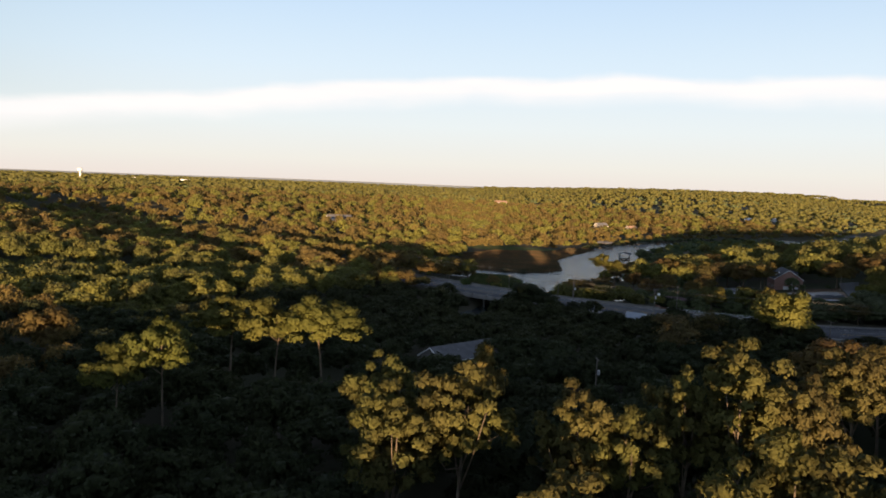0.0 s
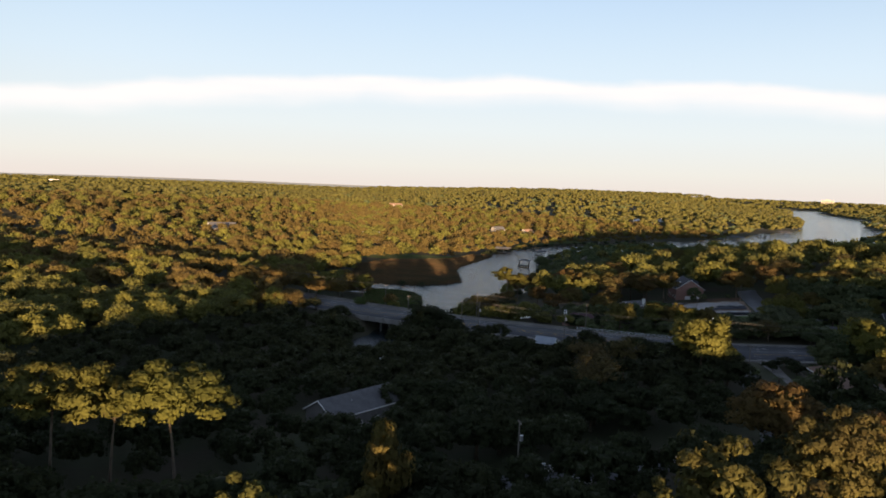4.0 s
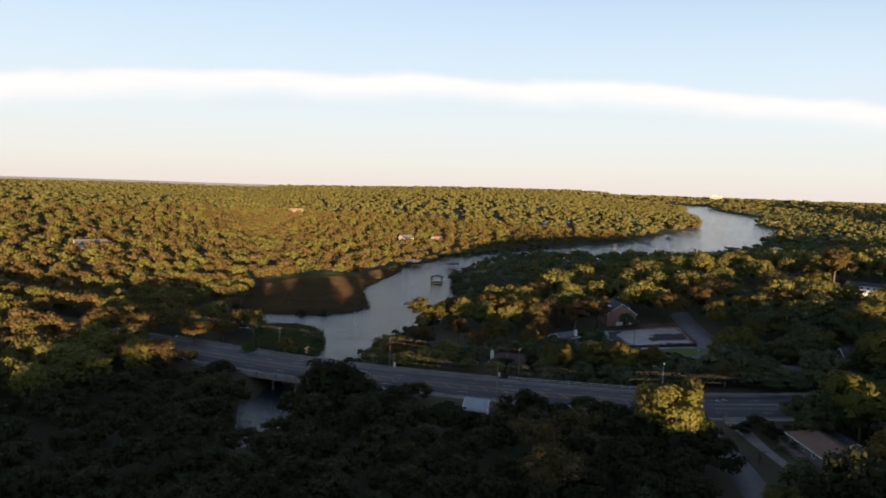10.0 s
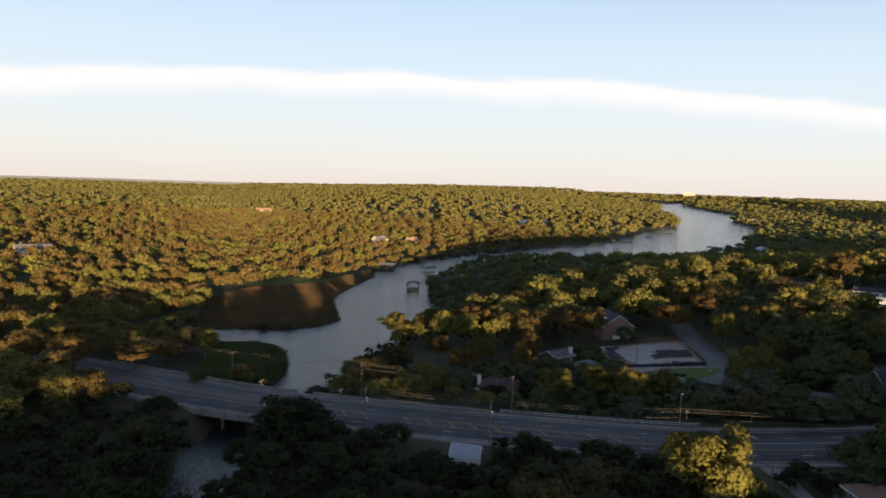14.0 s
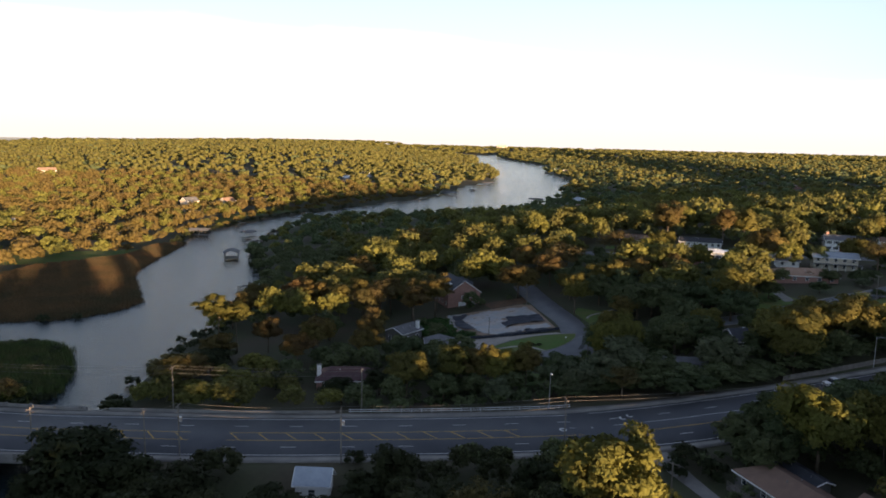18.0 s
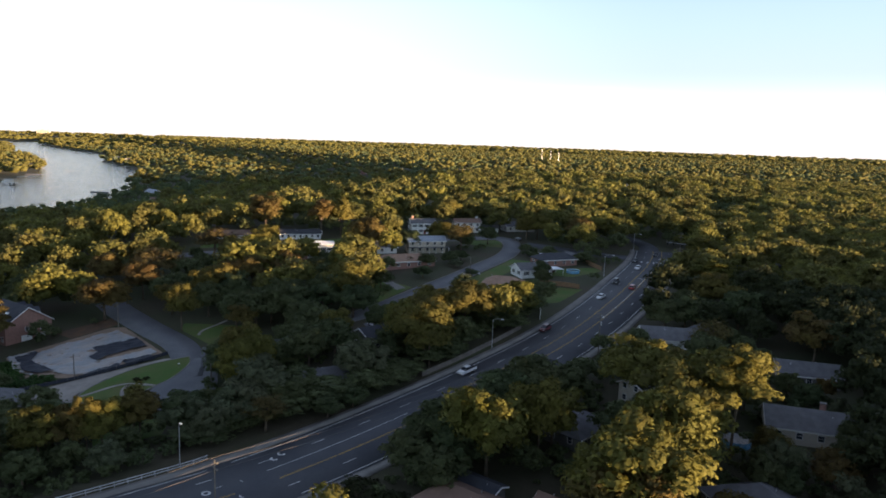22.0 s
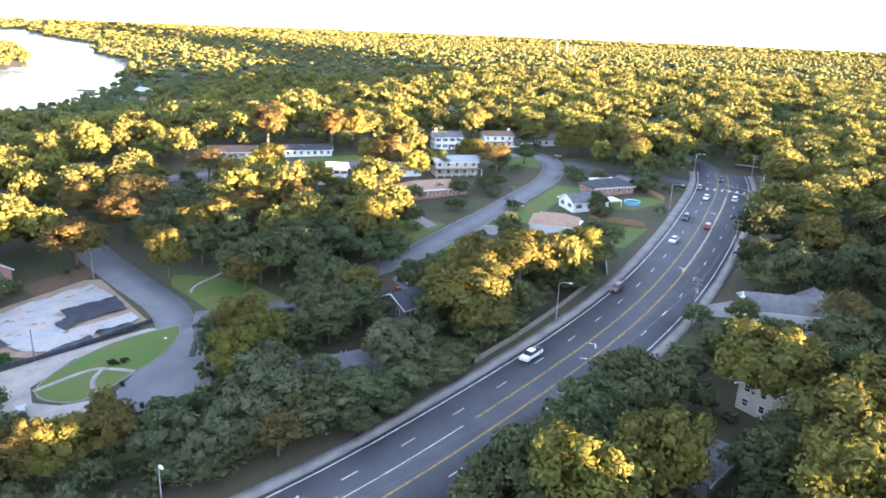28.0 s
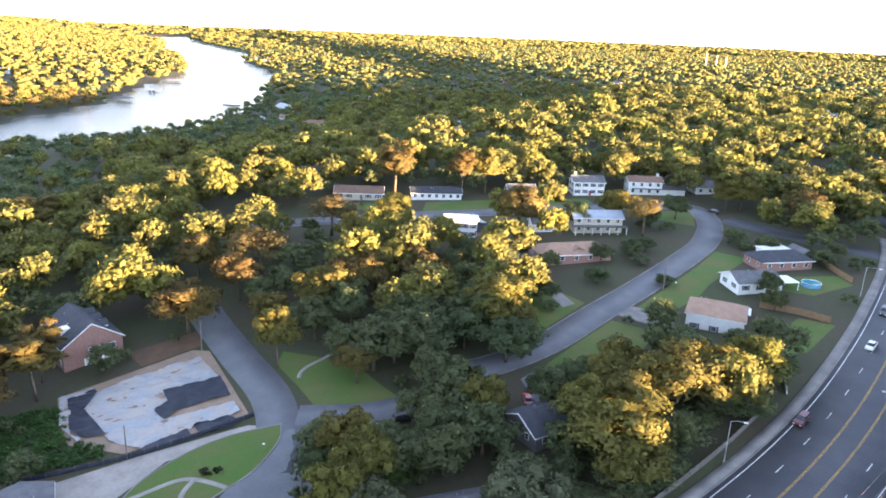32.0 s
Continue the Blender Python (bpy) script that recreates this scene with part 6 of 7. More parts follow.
def height_for(p, rand):
    """Wild trees: low in the creek bottom and on the banks, tall on the higher land."""
    n = len(p)
    h = np.where(rand.uniform(size=n) < 0.42, rand.uniform(13, 18.5, n), rand.uniform(7.5, 11.5, n))
    d = shore_distance(p)
    west = (p[:, 0] < np.interp(p[:, 1], [q[1] for q in WEST_SHORE], [q[0] for q in WEST_SHORE])) & (p[:, 1] > 330)
    h = np.where(west, rand.uniform(9.0, 13.6, n), h)
    h = np.where(d < 22, np.minimum(h, 5 + rand.uniform(0, 5, n)), h)
    h = np.where((d < 48) & (p[:, 1] > 440) & ~west, np.minimum(h, 6.0 + rand.uniform(0, 5, n)), h)
    h = np.where((d < 120) & (p[:, 1] > 480) & ~west, np.minimum(h, 7.5 + rand.uniform(0, 6.0, n)), h)
    x, y = p.T
    road_y = np.interp(x, ROAD_LINE[:, 0], ROAD_LINE[:, 1])
    edge = np.where(x < -12, np.clip(205 + (x + 110) * 1.3, 195, 400), 400)
    south = (x < 118) & (x > -220) & (y < road_y) & (y < edge)
    h = np.where(south, np.where(y < 140, rand.uniform(9, 15, n), np.where(y < 170, rand.uniform(7.5, 12, n), rand.uniform(7, 10.5, n))), h)
    h = np.where((x < 118) & (y < road_y) & (y >= edge), rand.uniform(9.5, 14.5, n), h)
    h = np.where((far_from(ROAD_SEEN, p) < 42) & south & (x > -12), np.interp(far_from(ROAD_LINE, p), [15, 42], [6.0, 11.8]) + rand.uniform(-1, 1, n), h)
    bank = (x < 150) & (x > 20) & (y > np.interp(x, ROAD_LINE[:, 0], ROAD_LINE[:, 1])) & (y < 352)
    h = np.where(bank, np.minimum(h, rand.uniform(5, 9, len(p))), h)
    h = np.where((x > 170) & (y < 150), rand.uniform(12, 18, len(p)), h)
    return h


def west_side(p):
    return (p[:, 0] < np.interp(p[:, 1], [q[1] for q in WEST_SHORE], [q[0] for q in WEST_SHORE])) & (p[:, 1] > 330)


def placed(variants, spots, rand):
    """All spots (x, y, z, scale_xy, scale_z) filled with turned copies of the variants, as one set of arrays."""
    pick = rand.integers(0, len(variants), len(spots))
    verts, faces, n = [], [], 0
    for k, (v, f) in enumerate(variants):
        mine = spots[pick == k]
        if not len(mine):
            continue
        a = rand.uniform(0, 2 * math.pi, len(mine))
        ca, sa = np.cos(a)[:, None], np.sin(a)[:, None]
        x = (v[None, :, 0] * ca - v[None, :, 1] * sa) * mine[:, 3:4] + mine[:, 0:1]
        y = (v[None, :, 0] * sa + v[None, :, 1] * ca) * mine[:, 3:4] + mine[:, 1:2]
        z = v[None, :, 2] * mine[:, 4:5] + mine[:, 2:3]
        verts.append(np.stack([x, y, z], 2).reshape(-1, 3))
        faces.append((f[None] + (np.arange(len(mine)) * len(v))[:, None, None]).reshape(-1, f.shape[1]) + n)
        n += len(mine) * len(v)
    return {"verts": np.vstack(verts), "faces": np.vstack(faces), "smooth_faces": True}


def scatter(x0, x1, y0, y1, gap, rand):
    """Uneven rows of spots about gap metres apart."""
    xs, ys = np.meshgrid(np.arange(x0, x1, gap), np.arange(y0, y1, gap))
    return np.c_[xs.ravel(), ys.ravel()] + rand.uniform(-0.47, 0.47, (xs.size, 2)) * gap


def ahead(p, lo, hi):
    """Spots on the land before the route, between two distances from its middle."""
    dx, dy = p[:, 0] - 60, p[:, 1] - 150
    d, a = np.hypot(dx, dy), np.degrees(np.arctan2(dx, dy))
    return (d >= lo) & (d < hi) & (((a > -64) & (a < 116)) | ((d < 270) & (dy > -130)))


# wild trees nearest the route, each a tree of its own
p = scatter(-260, 300, 20, 345, 7.8, rng)
p = p[may_grow(p) & ahead(p, 0, 230)]
h = height_for(p, rng)
near_pick = np.argsort(far_from(np.array([(0, 60), (15, 140), (40, 170), (100, 210)], float), p))[:30]
near_set = set(near_pick.tolist())
for k in near_pick:
    # Low creek trees take the shade-darkened leaves.
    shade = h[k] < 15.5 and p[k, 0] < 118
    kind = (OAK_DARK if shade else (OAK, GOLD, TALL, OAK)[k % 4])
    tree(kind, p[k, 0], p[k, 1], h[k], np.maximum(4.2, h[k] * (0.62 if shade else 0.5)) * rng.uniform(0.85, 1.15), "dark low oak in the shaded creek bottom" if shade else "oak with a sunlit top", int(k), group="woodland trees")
rest = np.array([k for k in range(len(p)) if k not in near_set], int)
left_p, left_h = p[rest], h[rest]


def woods(name, p, h, variants, base_h, base_r, mat, label, slim=0.44):
    z = ground_level(p)
    r = np.maximum(h * slim, 3.5 if h.max() < 25 else 0) * rng.uniform(0.8, 1.25, len(p))
    spots = np.c_[p, z - 0.3, r / base_r, h / base_h]
    ob = new(name, mesh_of(name, mats=mat, **placed(variants, spots, rng)))
    return tagged(ob, label, "trees", kind="stuff")


def crown_shape(seed, radius, height, low, lobes, cuts, leaves, size, lobe=(0.36, 0.54), rough=0.13):
    """A whole crown of overlapping uneven billows, fringed with sprays of leaves."""
    r = np.random.default_rng(seed)
    half = height * (1 - low) / 2
    level = 1 - 1.4 * (np.arange(lobes) + 0.35) / lobes
    turn = np.arange(lobes) * 2.4 + r.uniform(-0.5, 0.5, lobes)
    out = np.sqrt(np.maximum(0.05, 1 - level**2)) * r.uniform(0.5, 0.78, lobes)
    c = np.stack([np.cos(turn) * out * radius, np.sin(turn) * out * radius, level * half * r.uniform(0.5, 0.68, lobes) + height * low + half], 1)
    lr = radius * r.uniform(*lobe, lobes)
    kv, kf = knob_shape(cuts)
    v = (c[:, None] + kv[None] * lr[:, None, None] * (0.92 if leaves < 10 else 0.78) * r.uniform(1 - rough, 1 + rough, (lobes, len(kv), 1)) * (1, 1, 0.82)).reshape(-1, 3)
    f = (kf[None] + (np.arange(lobes) * len(kv))[:, None, None]).reshape(-1, 4)
    if leaves:
        k = r.integers(0, lobes, leaves)
        d = r.normal(size=(leaves, 3))
        d[:, 2] = np.abs(d[:, 2]) - 0.35
        d /= np.linalg.norm(d, axis=1)[:, None]
        p = c[k] + d * (lr[k] * r.uniform(0.72, 1.3, leaves))[:, None] * (1, 1, 0.82)
        nrm = d + 0.6 * r.normal(size=d.shape)
        nrm /= np.linalg.norm(nrm, axis=1)[:, None]
        u = np.cross(nrm, r.normal(size=nrm.shape))
        u /= np.linalg.norm(u, axis=1)[:, None]
        w = np.cross(nrm, u)
        s = size * r.uniform(0.6, 1.4, (leaves, 1))
        quad = np.stack([p - u * s, p - w * s * 0.6, p + u * s, p + w * s * 0.6], 1).reshape(-1, 3)
        f = np.vstack([f, np.arange(leaves * 4).reshape(-1, 4) + len(v)])
        v = np.vstack([v, quad])
    return v, f


near_v = [crown_shape(500 + k, 6.0, 14, 0.12, 22, 0, 960, 0.46, (0.2, 0.35), 0.3) for k in range(8)]
mid_v = [crown_shape(520 + k, 6.0, 14, 0.12, 9, 0, 190, 0.78, (0.28, 0.48), 0.3) for k in range(8)]
far_v = [crown_shape(540 + k, 6.0, 12, 0.1, 4, 0, 3, 1.6, (0.5, 0.7), 0.16) for k in range(6)]
q = scatter(-260, 500, 20, 600, 9.0, rng)
q = q[may_grow(q) & ahead(q, 230, 400)]
close_by = left_p[:, 1] < 205
fine_v = [crown_shape(580 + k, 6.0, 14, 0.12, 24, 0, 1250, 0.38, (0.18, 0.33), 0.3) for k in range(7)]
near_p = left_p[close_by]
near_h = height_for(near_p, rng)
# Shade by height and place: these trees take the darkened leaf colour.
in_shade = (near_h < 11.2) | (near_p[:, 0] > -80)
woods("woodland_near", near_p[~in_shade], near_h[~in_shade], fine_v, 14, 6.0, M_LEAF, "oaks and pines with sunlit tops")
woods("woodland_in_shade", near_p[in_shade], near_h[in_shade], fine_v, 14, 6.0, M_LEAF_SHADE, "low oaks with evening shade put into their dark leaf colour")
q = np.vstack([q, left_p[~close_by]])
hq = height_for(q, rng)
mix = rng.uniform(size=len(q))
west = west_side(q)
mix = np.where(west, 0.45 + 0.55 * mix, mix)
# Low eastern trees get greyer leaves: canopy shade painted in by height.
green = ~west & (q[:, 0] > 90) & (hq < 12) & (mix < 0.88)
# Creek bottom trees take the shade-darkened leaf colour too.
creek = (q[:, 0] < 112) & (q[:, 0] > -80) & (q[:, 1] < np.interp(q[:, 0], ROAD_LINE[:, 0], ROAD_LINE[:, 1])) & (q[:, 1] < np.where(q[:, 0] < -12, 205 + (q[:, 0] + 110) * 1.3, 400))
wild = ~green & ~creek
woods("woodland_low", q[green], hq[green], near_v, 14, 6.0, M_LEAF_GREEN, "low oaks with canopy shade painted grey-green into their leaves")
woods("woodland_creek", q[creek], hq[creek], near_v, 14, 6.0, M_LEAF_SHADE, "oaks filling the creek bottom, shade put into their leaf colour")
woods("woodland_west", q[wild & west & (mix < 0.8)], hq[wild & west & (mix < 0.8)], near_v, 14, 6.0, M_LEAF, "dense russet oaks in low golden evening light")
# The brighter yellow copy puts sunlight into part of the crowns.
for sel, name, mat, label in ((~west & (mix < 0.62), "woodland", M_LEAF_OLIVE, "dense oaks and pines in low golden evening light"), ((~west & (mix >= 0.62)) | (west & (mix >= 0.8)), "woodland_yellowing", M_LEAF_GOLD, "oaks with low sunlight painted yellow into their leaves")):
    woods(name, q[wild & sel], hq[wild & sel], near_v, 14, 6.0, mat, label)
q = scatter(-700, 1000, -60, 1050, 11.5, rng)
q = q[ahead(q, 400, 900)]
q = q[may_grow(q)]
hq = height_for(q, rng)
mix = rng.uniform(size=len(q))
west = west_side(q)
mix = np.where(west, 0.45 + 0.55 * mix, mix)
# Same height split: shade below the canopy goes into the leaf colour.
green = ~west & (q[:, 0] > 90) & (hq < 12) & (mix < 0.88)
woods("woodland_beyond_low", q[green], hq[green], mid_v, 14, 6.0, M_LEAF_GREEN, "low trees with canopy shade painted grey-green into their leaves")
for sel, name, mat, label in ((~green & west & (mix < 0.8), "woodland_beyond_west", M_LEAF, "rolling canopy of russet trees"), (~green & ~west & (mix < 0.7), "woodland_beyond", M_LEAF_OLIVE, "rolling canopy of mixed green trees"), (~green & (mix >= np.where(west, 0.8, 0.7)), "woodland_beyond_yellowing", M_LEAF_GOLD, "canopy trees with sunlight painted yellow into their leaves")):
    woods(name, q[sel], hq[sel], mid_v, 14, 6.0, mat, label)
q = scatter(-2300, 3000, -1100, 3000, 22.0, rng)
q = q[ahead(q, 900, 2700)]
q = q[shore_distance(q) > 4]
hq = rng.uniform(10.5, 14.5, len(q))
mix = rng.uniform(size=len(q)) < np.where(west_side(q), 0.1, 0.5)
woods("distant_woodland_green", q[mix], hq[mix] - 1.5, far_v, 12, 6.0, M_LEAF_GREEN, "far canopy of grey-green trees", 0.62)
woods("distant_woodland", q[~mix], hq[~mix], far_v, 12, 6.0, M_LEAF_OLIVE, "far canopy of trees reaching to the skyline", 0.62)
q = scatter(-3900, 4500, -2600, 4600, 46.0, rng)
q = q[ahead(q, 2700, 4600)]
q = q[~inside(RIVER, q)]
woods("farthest_woodland", q, rng.uniform(12, 22, len(q)), far_v[:3], 12, 6.0, M_LEAF_OLIVE, "hazy line of trees at the skyline", 1.1)
# Unseen trees behind the start, added to throw shade over the creek bottom.
q = scatter(-400, 600, -500, 60, 12.0, rng)
q = q[~ahead(q, 0, 5000)]


def shade_caster_tops(x):
    """Tops of the unseen shade-casting trees behind the start: lower where the low sun comes through."""
    gap = ((x > -12) & (x < 34)) | ((x > 48) & (x < 66)) | ((x > 78) & (x < 102))
    return np.where(x < -75, 16.0, np.where(gap, 22.3, 24.0))


hide = (q[:, 1] > -130) & (np.abs(q[:, 0]) < 160)
woods("woodland_near_start", q[hide], np.where((q[hide][:, 1] > -60) & (q[hide][:, 1] < 25), shade_caster_tops(q[hide][:, 0]) + rng.uniform(-1, 1, hide.sum()), rng.uniform(10, 15, hide.sum())), mid_v, 14, 6.0, M_LEAF_SHADE, "unseen tall trees added behind the start to shade the creek", 0.5)
q = q[~hide]
woods("woodland_behind", q, rng.uniform(19, 26, len(q)), far_v, 12, 6.0, M_LEAF, "unseen tall trees added behind the route to cast shade", 0.6)

# trees along the road's edges
u = scatter(-170, 265, 195, 480, 5.5, rng)
off = far_from(ROAD_SEEN, u)
south_side = u[:, 1] < np.interp(u[:, 0], ROAD_LINE[:, 0], ROAD_LINE[:, 1])
low_row = u[south_side & (off > 14.5) & (off < 24) & (u[:, 0] < -12)]
woods("roadside_oaks", low_row, rng.uniform(8.5, 12, len(low_row)), fine_v, 14, 6.0, M_LEAF, "oaks along the road's edge lit by low sun", 0.5)
bank_row = u[~south_side & (off > 17) & (off < 24) & (u[:, 0] > 140) & (u[:, 0] < 250)]
clear_of = np.min(np.hypot(bank_row[:, None, 0] - 140, bank_row[:, None, 1] - 276), 1) > 6
bank_row = bank_row[clear_of]
woods("roadside_scrub", bank_row, rng.uniform(3.5, 6.5, len(bank_row)), fine_v, 14, 3.2, M_LEAF_GREEN, "green scrub on the road bank", 0.45)

# undergrowth and reeds
u = scatter(96, 350, 140, 372, 3.8, rng)
u = u[(inside(GARDENS, u) | inside(SOUTH_GARDENS, u)) & (far_from(ROAD_LINE, u) > 15) & (far_from(STREET_LINE, u) > 7.5) & (far_from(CLOSE_LINE, u) > 7) & (far_from(ARM_LINE, u) > 6)]
keep = np.ones(len(u), bool)
for x, y, r in CLEAR:
    keep &= np.hypot(u[:, 0] - x - 4.5, u[:, 1] - y - 3.5) > 9
for poly in ([(141, 296), (141, 330), (150, 338), (158, 360), (168, 362), (200, 352), (186, 300), (160, 282)], [(186, 293), (205, 290), (212, 325), (196, 335)], [(262, 290), (268, 224), (335, 220), (340, 300)], [(216, 262), (262, 258), (262, 284), (216, 284)], [(243, 206), (248, 190), (234, 190), (228, 206)], [(118, 196), (130, 196), (140, 236), (130, 238)]):
    keep &= ~inside(np.array(poly, float), u)
u = u[keep & (rng.uniform(size=len(u)) < 0.75)]
g = scatter(96, 350, 140, 372, 8.5, rng)
near_hero = np.min(np.hypot(g[:, None, 0] - hero_xy[None, :, 0], g[:, None, 1] - hero_xy[None, :, 1]), 1)
near_open = np.min(np.hypot(g[:, None, 0] - u[None, :, 0], g[:, None, 1] - u[None, :, 1]), 1)
g = g[(np.hypot(g[:, 0] - 138, g[:, 1] - 200) > 19) & (near_hero > 5.5) & (near_open < 3.0) & (inside(GARDENS, g) | inside(SOUTH_GARDENS, g))]
for k, (x, y) in enumerate(g[:20]):
    gh = rng.uniform(6.5, 11)
    tree((OAK_GREEN, OAK_GREEN, WILLOW, OAK)[k % 4], x, y, gh, gh * rng.uniform(0.4, 0.5), "green garden tree among the houses", k, group="garden trees")
woods("garden_woods", g[20:], rng.uniform(6, 10, len(g[20:])), fine_v, 14, 6.0, M_LEAF_GREEN, "green trees between the houses", 0.5)
shrub_v = [crown_shape(560 + k, 2.2, 3.0, 0.0, 7, 0, 150, 0.24, (0.28, 0.48), 0.25) for k in range(4)]
patch = scatter(140, 168, 322, 364, 1.7, rng)
patch = patch[inside(np.array([(155.3, 360.2), (159.6, 357.2), (164.0, 354.2), (158.6, 341.5), (160.9, 328.5), (152.6, 333.0), (145.2, 338.6), (149, 352)], float), patch)]
tagged(new("creeper_thicket", mesh_of("creeper_thicket", mats=M_LEAF_WEED, **placed(shrub_v, np.c_[patch, ground_level(patch) - 0.3, rng.uniform(0.45, 0.8, (len(patch), 1)), rng.uniform(0.3, 0.6, (len(patch), 1))], rng))), "rank green creepers and weeds beside the lot", "weeds", kind="stuff")
zs = ground_level(u)
su = rng.uniform(0.4, 1.25, len(u))
tagged(new("undergrowth", mesh_of("undergrowth", mats=M_LEAF_GREEN, **placed(shrub_v, np.c_[u, zs - 0.2, su, su * rng.uniform(0.7, 1.3, len(u))], rng))), "low green shrubs and bushes", "shrubs", kind="stuff")
bank = scatter(-10, 460, 300, 800, 5.0, rng)
ds = shore_distance(bank)
bank = bank[(ds > 0.5) & (ds < 9) & ~inside(MARSH, bank) & (far_from(ROAD_LINE, bank) > 14)]
sb = rng.uniform(0.5, 1.3, len(bank))
tagged(new("bank_scrub", mesh_of("bank_scrub", mats=M_LEAF_SHADE, **placed(shrub_v, np.c_[bank, ground_level(bank) - 0.2, sb, sb], rng))), "dark scrub along the water's edge", "shrubs", kind="stuff")


def reed_clump(seed):
    """Upright blades in a tuft."""
    r = np.random.default_rng(seed)
    v, n = [], 46
    for _ in range(n):
        x, y = r.normal(scale=0.75, size=2)
        a, h, w = r.uniform(0, math.pi), r.uniform(0.8, 1.5), 0.11
        dx, dy = math.cos(a) * w, math.sin(a) * w
        tx, ty = r.normal(scale=0.3, size=2)
        v += [(x - dx, y - dy, 0), (x + dx, y + dy, 0), (x + dx * 0.5 + tx, y + dy * 0.5 + ty, h), (x - dx * 0.5 + tx, y - dy * 0.5 + ty, h)]
    return np.array(v), np.arange(n * 4).reshape(-1, 4)


reed_v = [reed_clump(600 + k) for k in range(4)]
m_spots = scatter(-12, 140, 398, 615, 1.9, rng)
m_spots = m_spots[inside(MARSH, m_spots) & (shore_distance(m_spots) > 0.2)]
tagged(new("marsh_reeds", mesh_of("marsh_reeds", mats=M_MARSH, **placed(reed_v, np.c_[m_spots, ground_level(m_spots) - 0.1, np.full((len(m_spots), 2), 1.0)], rng))), "brown marsh reeds beside the water", "reeds", kind="stuff")
s_spots = scatter(8, 50, 330, 404, 1.6, rng)
s_spots = s_spots[inside(SPIT, s_spots) & (shore_distance(s_spots) > 0.2)]
tagged(new("spit_reeds", mesh_of("spit_reeds", mats=M_REED_GREEN, **placed(reed_v, np.c_[s_spots, ground_level(s_spots) - 0.1, np.full(len(s_spots), 1.1), np.full(len(s_spots), 2.0)], rng))), "tall green reeds on a spit by the bridge", "reeds", kind="stuff")

# land at the skyline, its pale blue standing in for distance haze
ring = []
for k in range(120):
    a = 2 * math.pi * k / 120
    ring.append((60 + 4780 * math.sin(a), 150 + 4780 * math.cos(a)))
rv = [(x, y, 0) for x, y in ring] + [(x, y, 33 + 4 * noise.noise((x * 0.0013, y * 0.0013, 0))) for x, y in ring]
tagged(new("backdrop_hills", mesh_of("backdrop_hills", rv, [(k, (k + 1) % 120, 120 + (k + 1) % 120, 120 + k) for k in range(120)], M_HAZE)), "far shore at the skyline, haze put into its pale colour", "backdrop", kind="structure")


# ---- vehicles ----
def car_paint(name, color):
    mat = material(name, color, 0.3, tuple(v * 0.92 for v in color), 1.0, 6.0, spec=0.6)
    mat.node_tree.nodes["Principled BSDF"].inputs["Coat Weight"].default_value = 0.5
    return mat


PAINT = {"white": car_paint("white_car_paint", (0.72, 0.73, 0.74)), "red": car_paint("red_car_paint", (0.35, 0.02, 0.025)), "maroon": car_paint("maroon_car_paint", (0.10, 0.012, 0.018)), "black": car_paint("black_car_paint", (0.015, 0.016, 0.018)), "blue": car_paint("dark_blue_car_paint", (0.05, 0.07, 0.10)), "silver": car_paint("silver_car_paint", (0.42, 0.43, 0.45))}
PROFILES = {
    "sedan": (4.7, 1.82, [(-2.3, 0.35), (-2.35, 0.75), (-2.2, 0.98), (-1.45, 1.05), (0.95, 0.98), (2.15, 0.82), (2.35, 0.55), (2.3, 0.33)], [(-1.75, 1.02), (-1.05, 1.43), (0.35, 1.45), (1.2, 1.0)]),
    "suv": (4.7, 1.9, [(-2.3, 0.4), (-2.35, 0.9), (-2.25, 1.1), (-1.4, 1.12), (1.0, 1.1), (2.2, 0.98), (2.35, 0.6), (2.3, 0.38)], [(-2.2, 1.1), (-1.95, 1.68), (0.35, 1.72), (1.15, 1.1)]),
    "pickup": (5.7, 1.95, [(-2.8, 0.5), (-2.85, 1.08), (-0.9, 1.1), (-0.85, 1.14), (1.5, 1.14), (2.7, 1.05), (2.85, 0.65), (2.8, 0.45)], [(-0.95, 1.12), (-0.75, 1.78), (0.75, 1.8), (1.5, 1.14)]),
}


def prism(profile, half, inset=0.0):
    """A body swept across the car's width; the upper points stand in a little."""
    top = max(z for _, z in profile)
    low = min(z for _, z in profile)
    n = len(profile)
    v = []
    for s in (-1, 1):
        for x, z in profile:
            v.append((x, s * (half - inset * (z - low) / (top - low + 1e-6)), z))
    f = [tuple(range(n))[::-1], tuple(range(n, 2 * n))] + [(k, (k + 1) % n, n + (k + 1) % n, n + k) for k in range(n)]
    return np.array(v), f


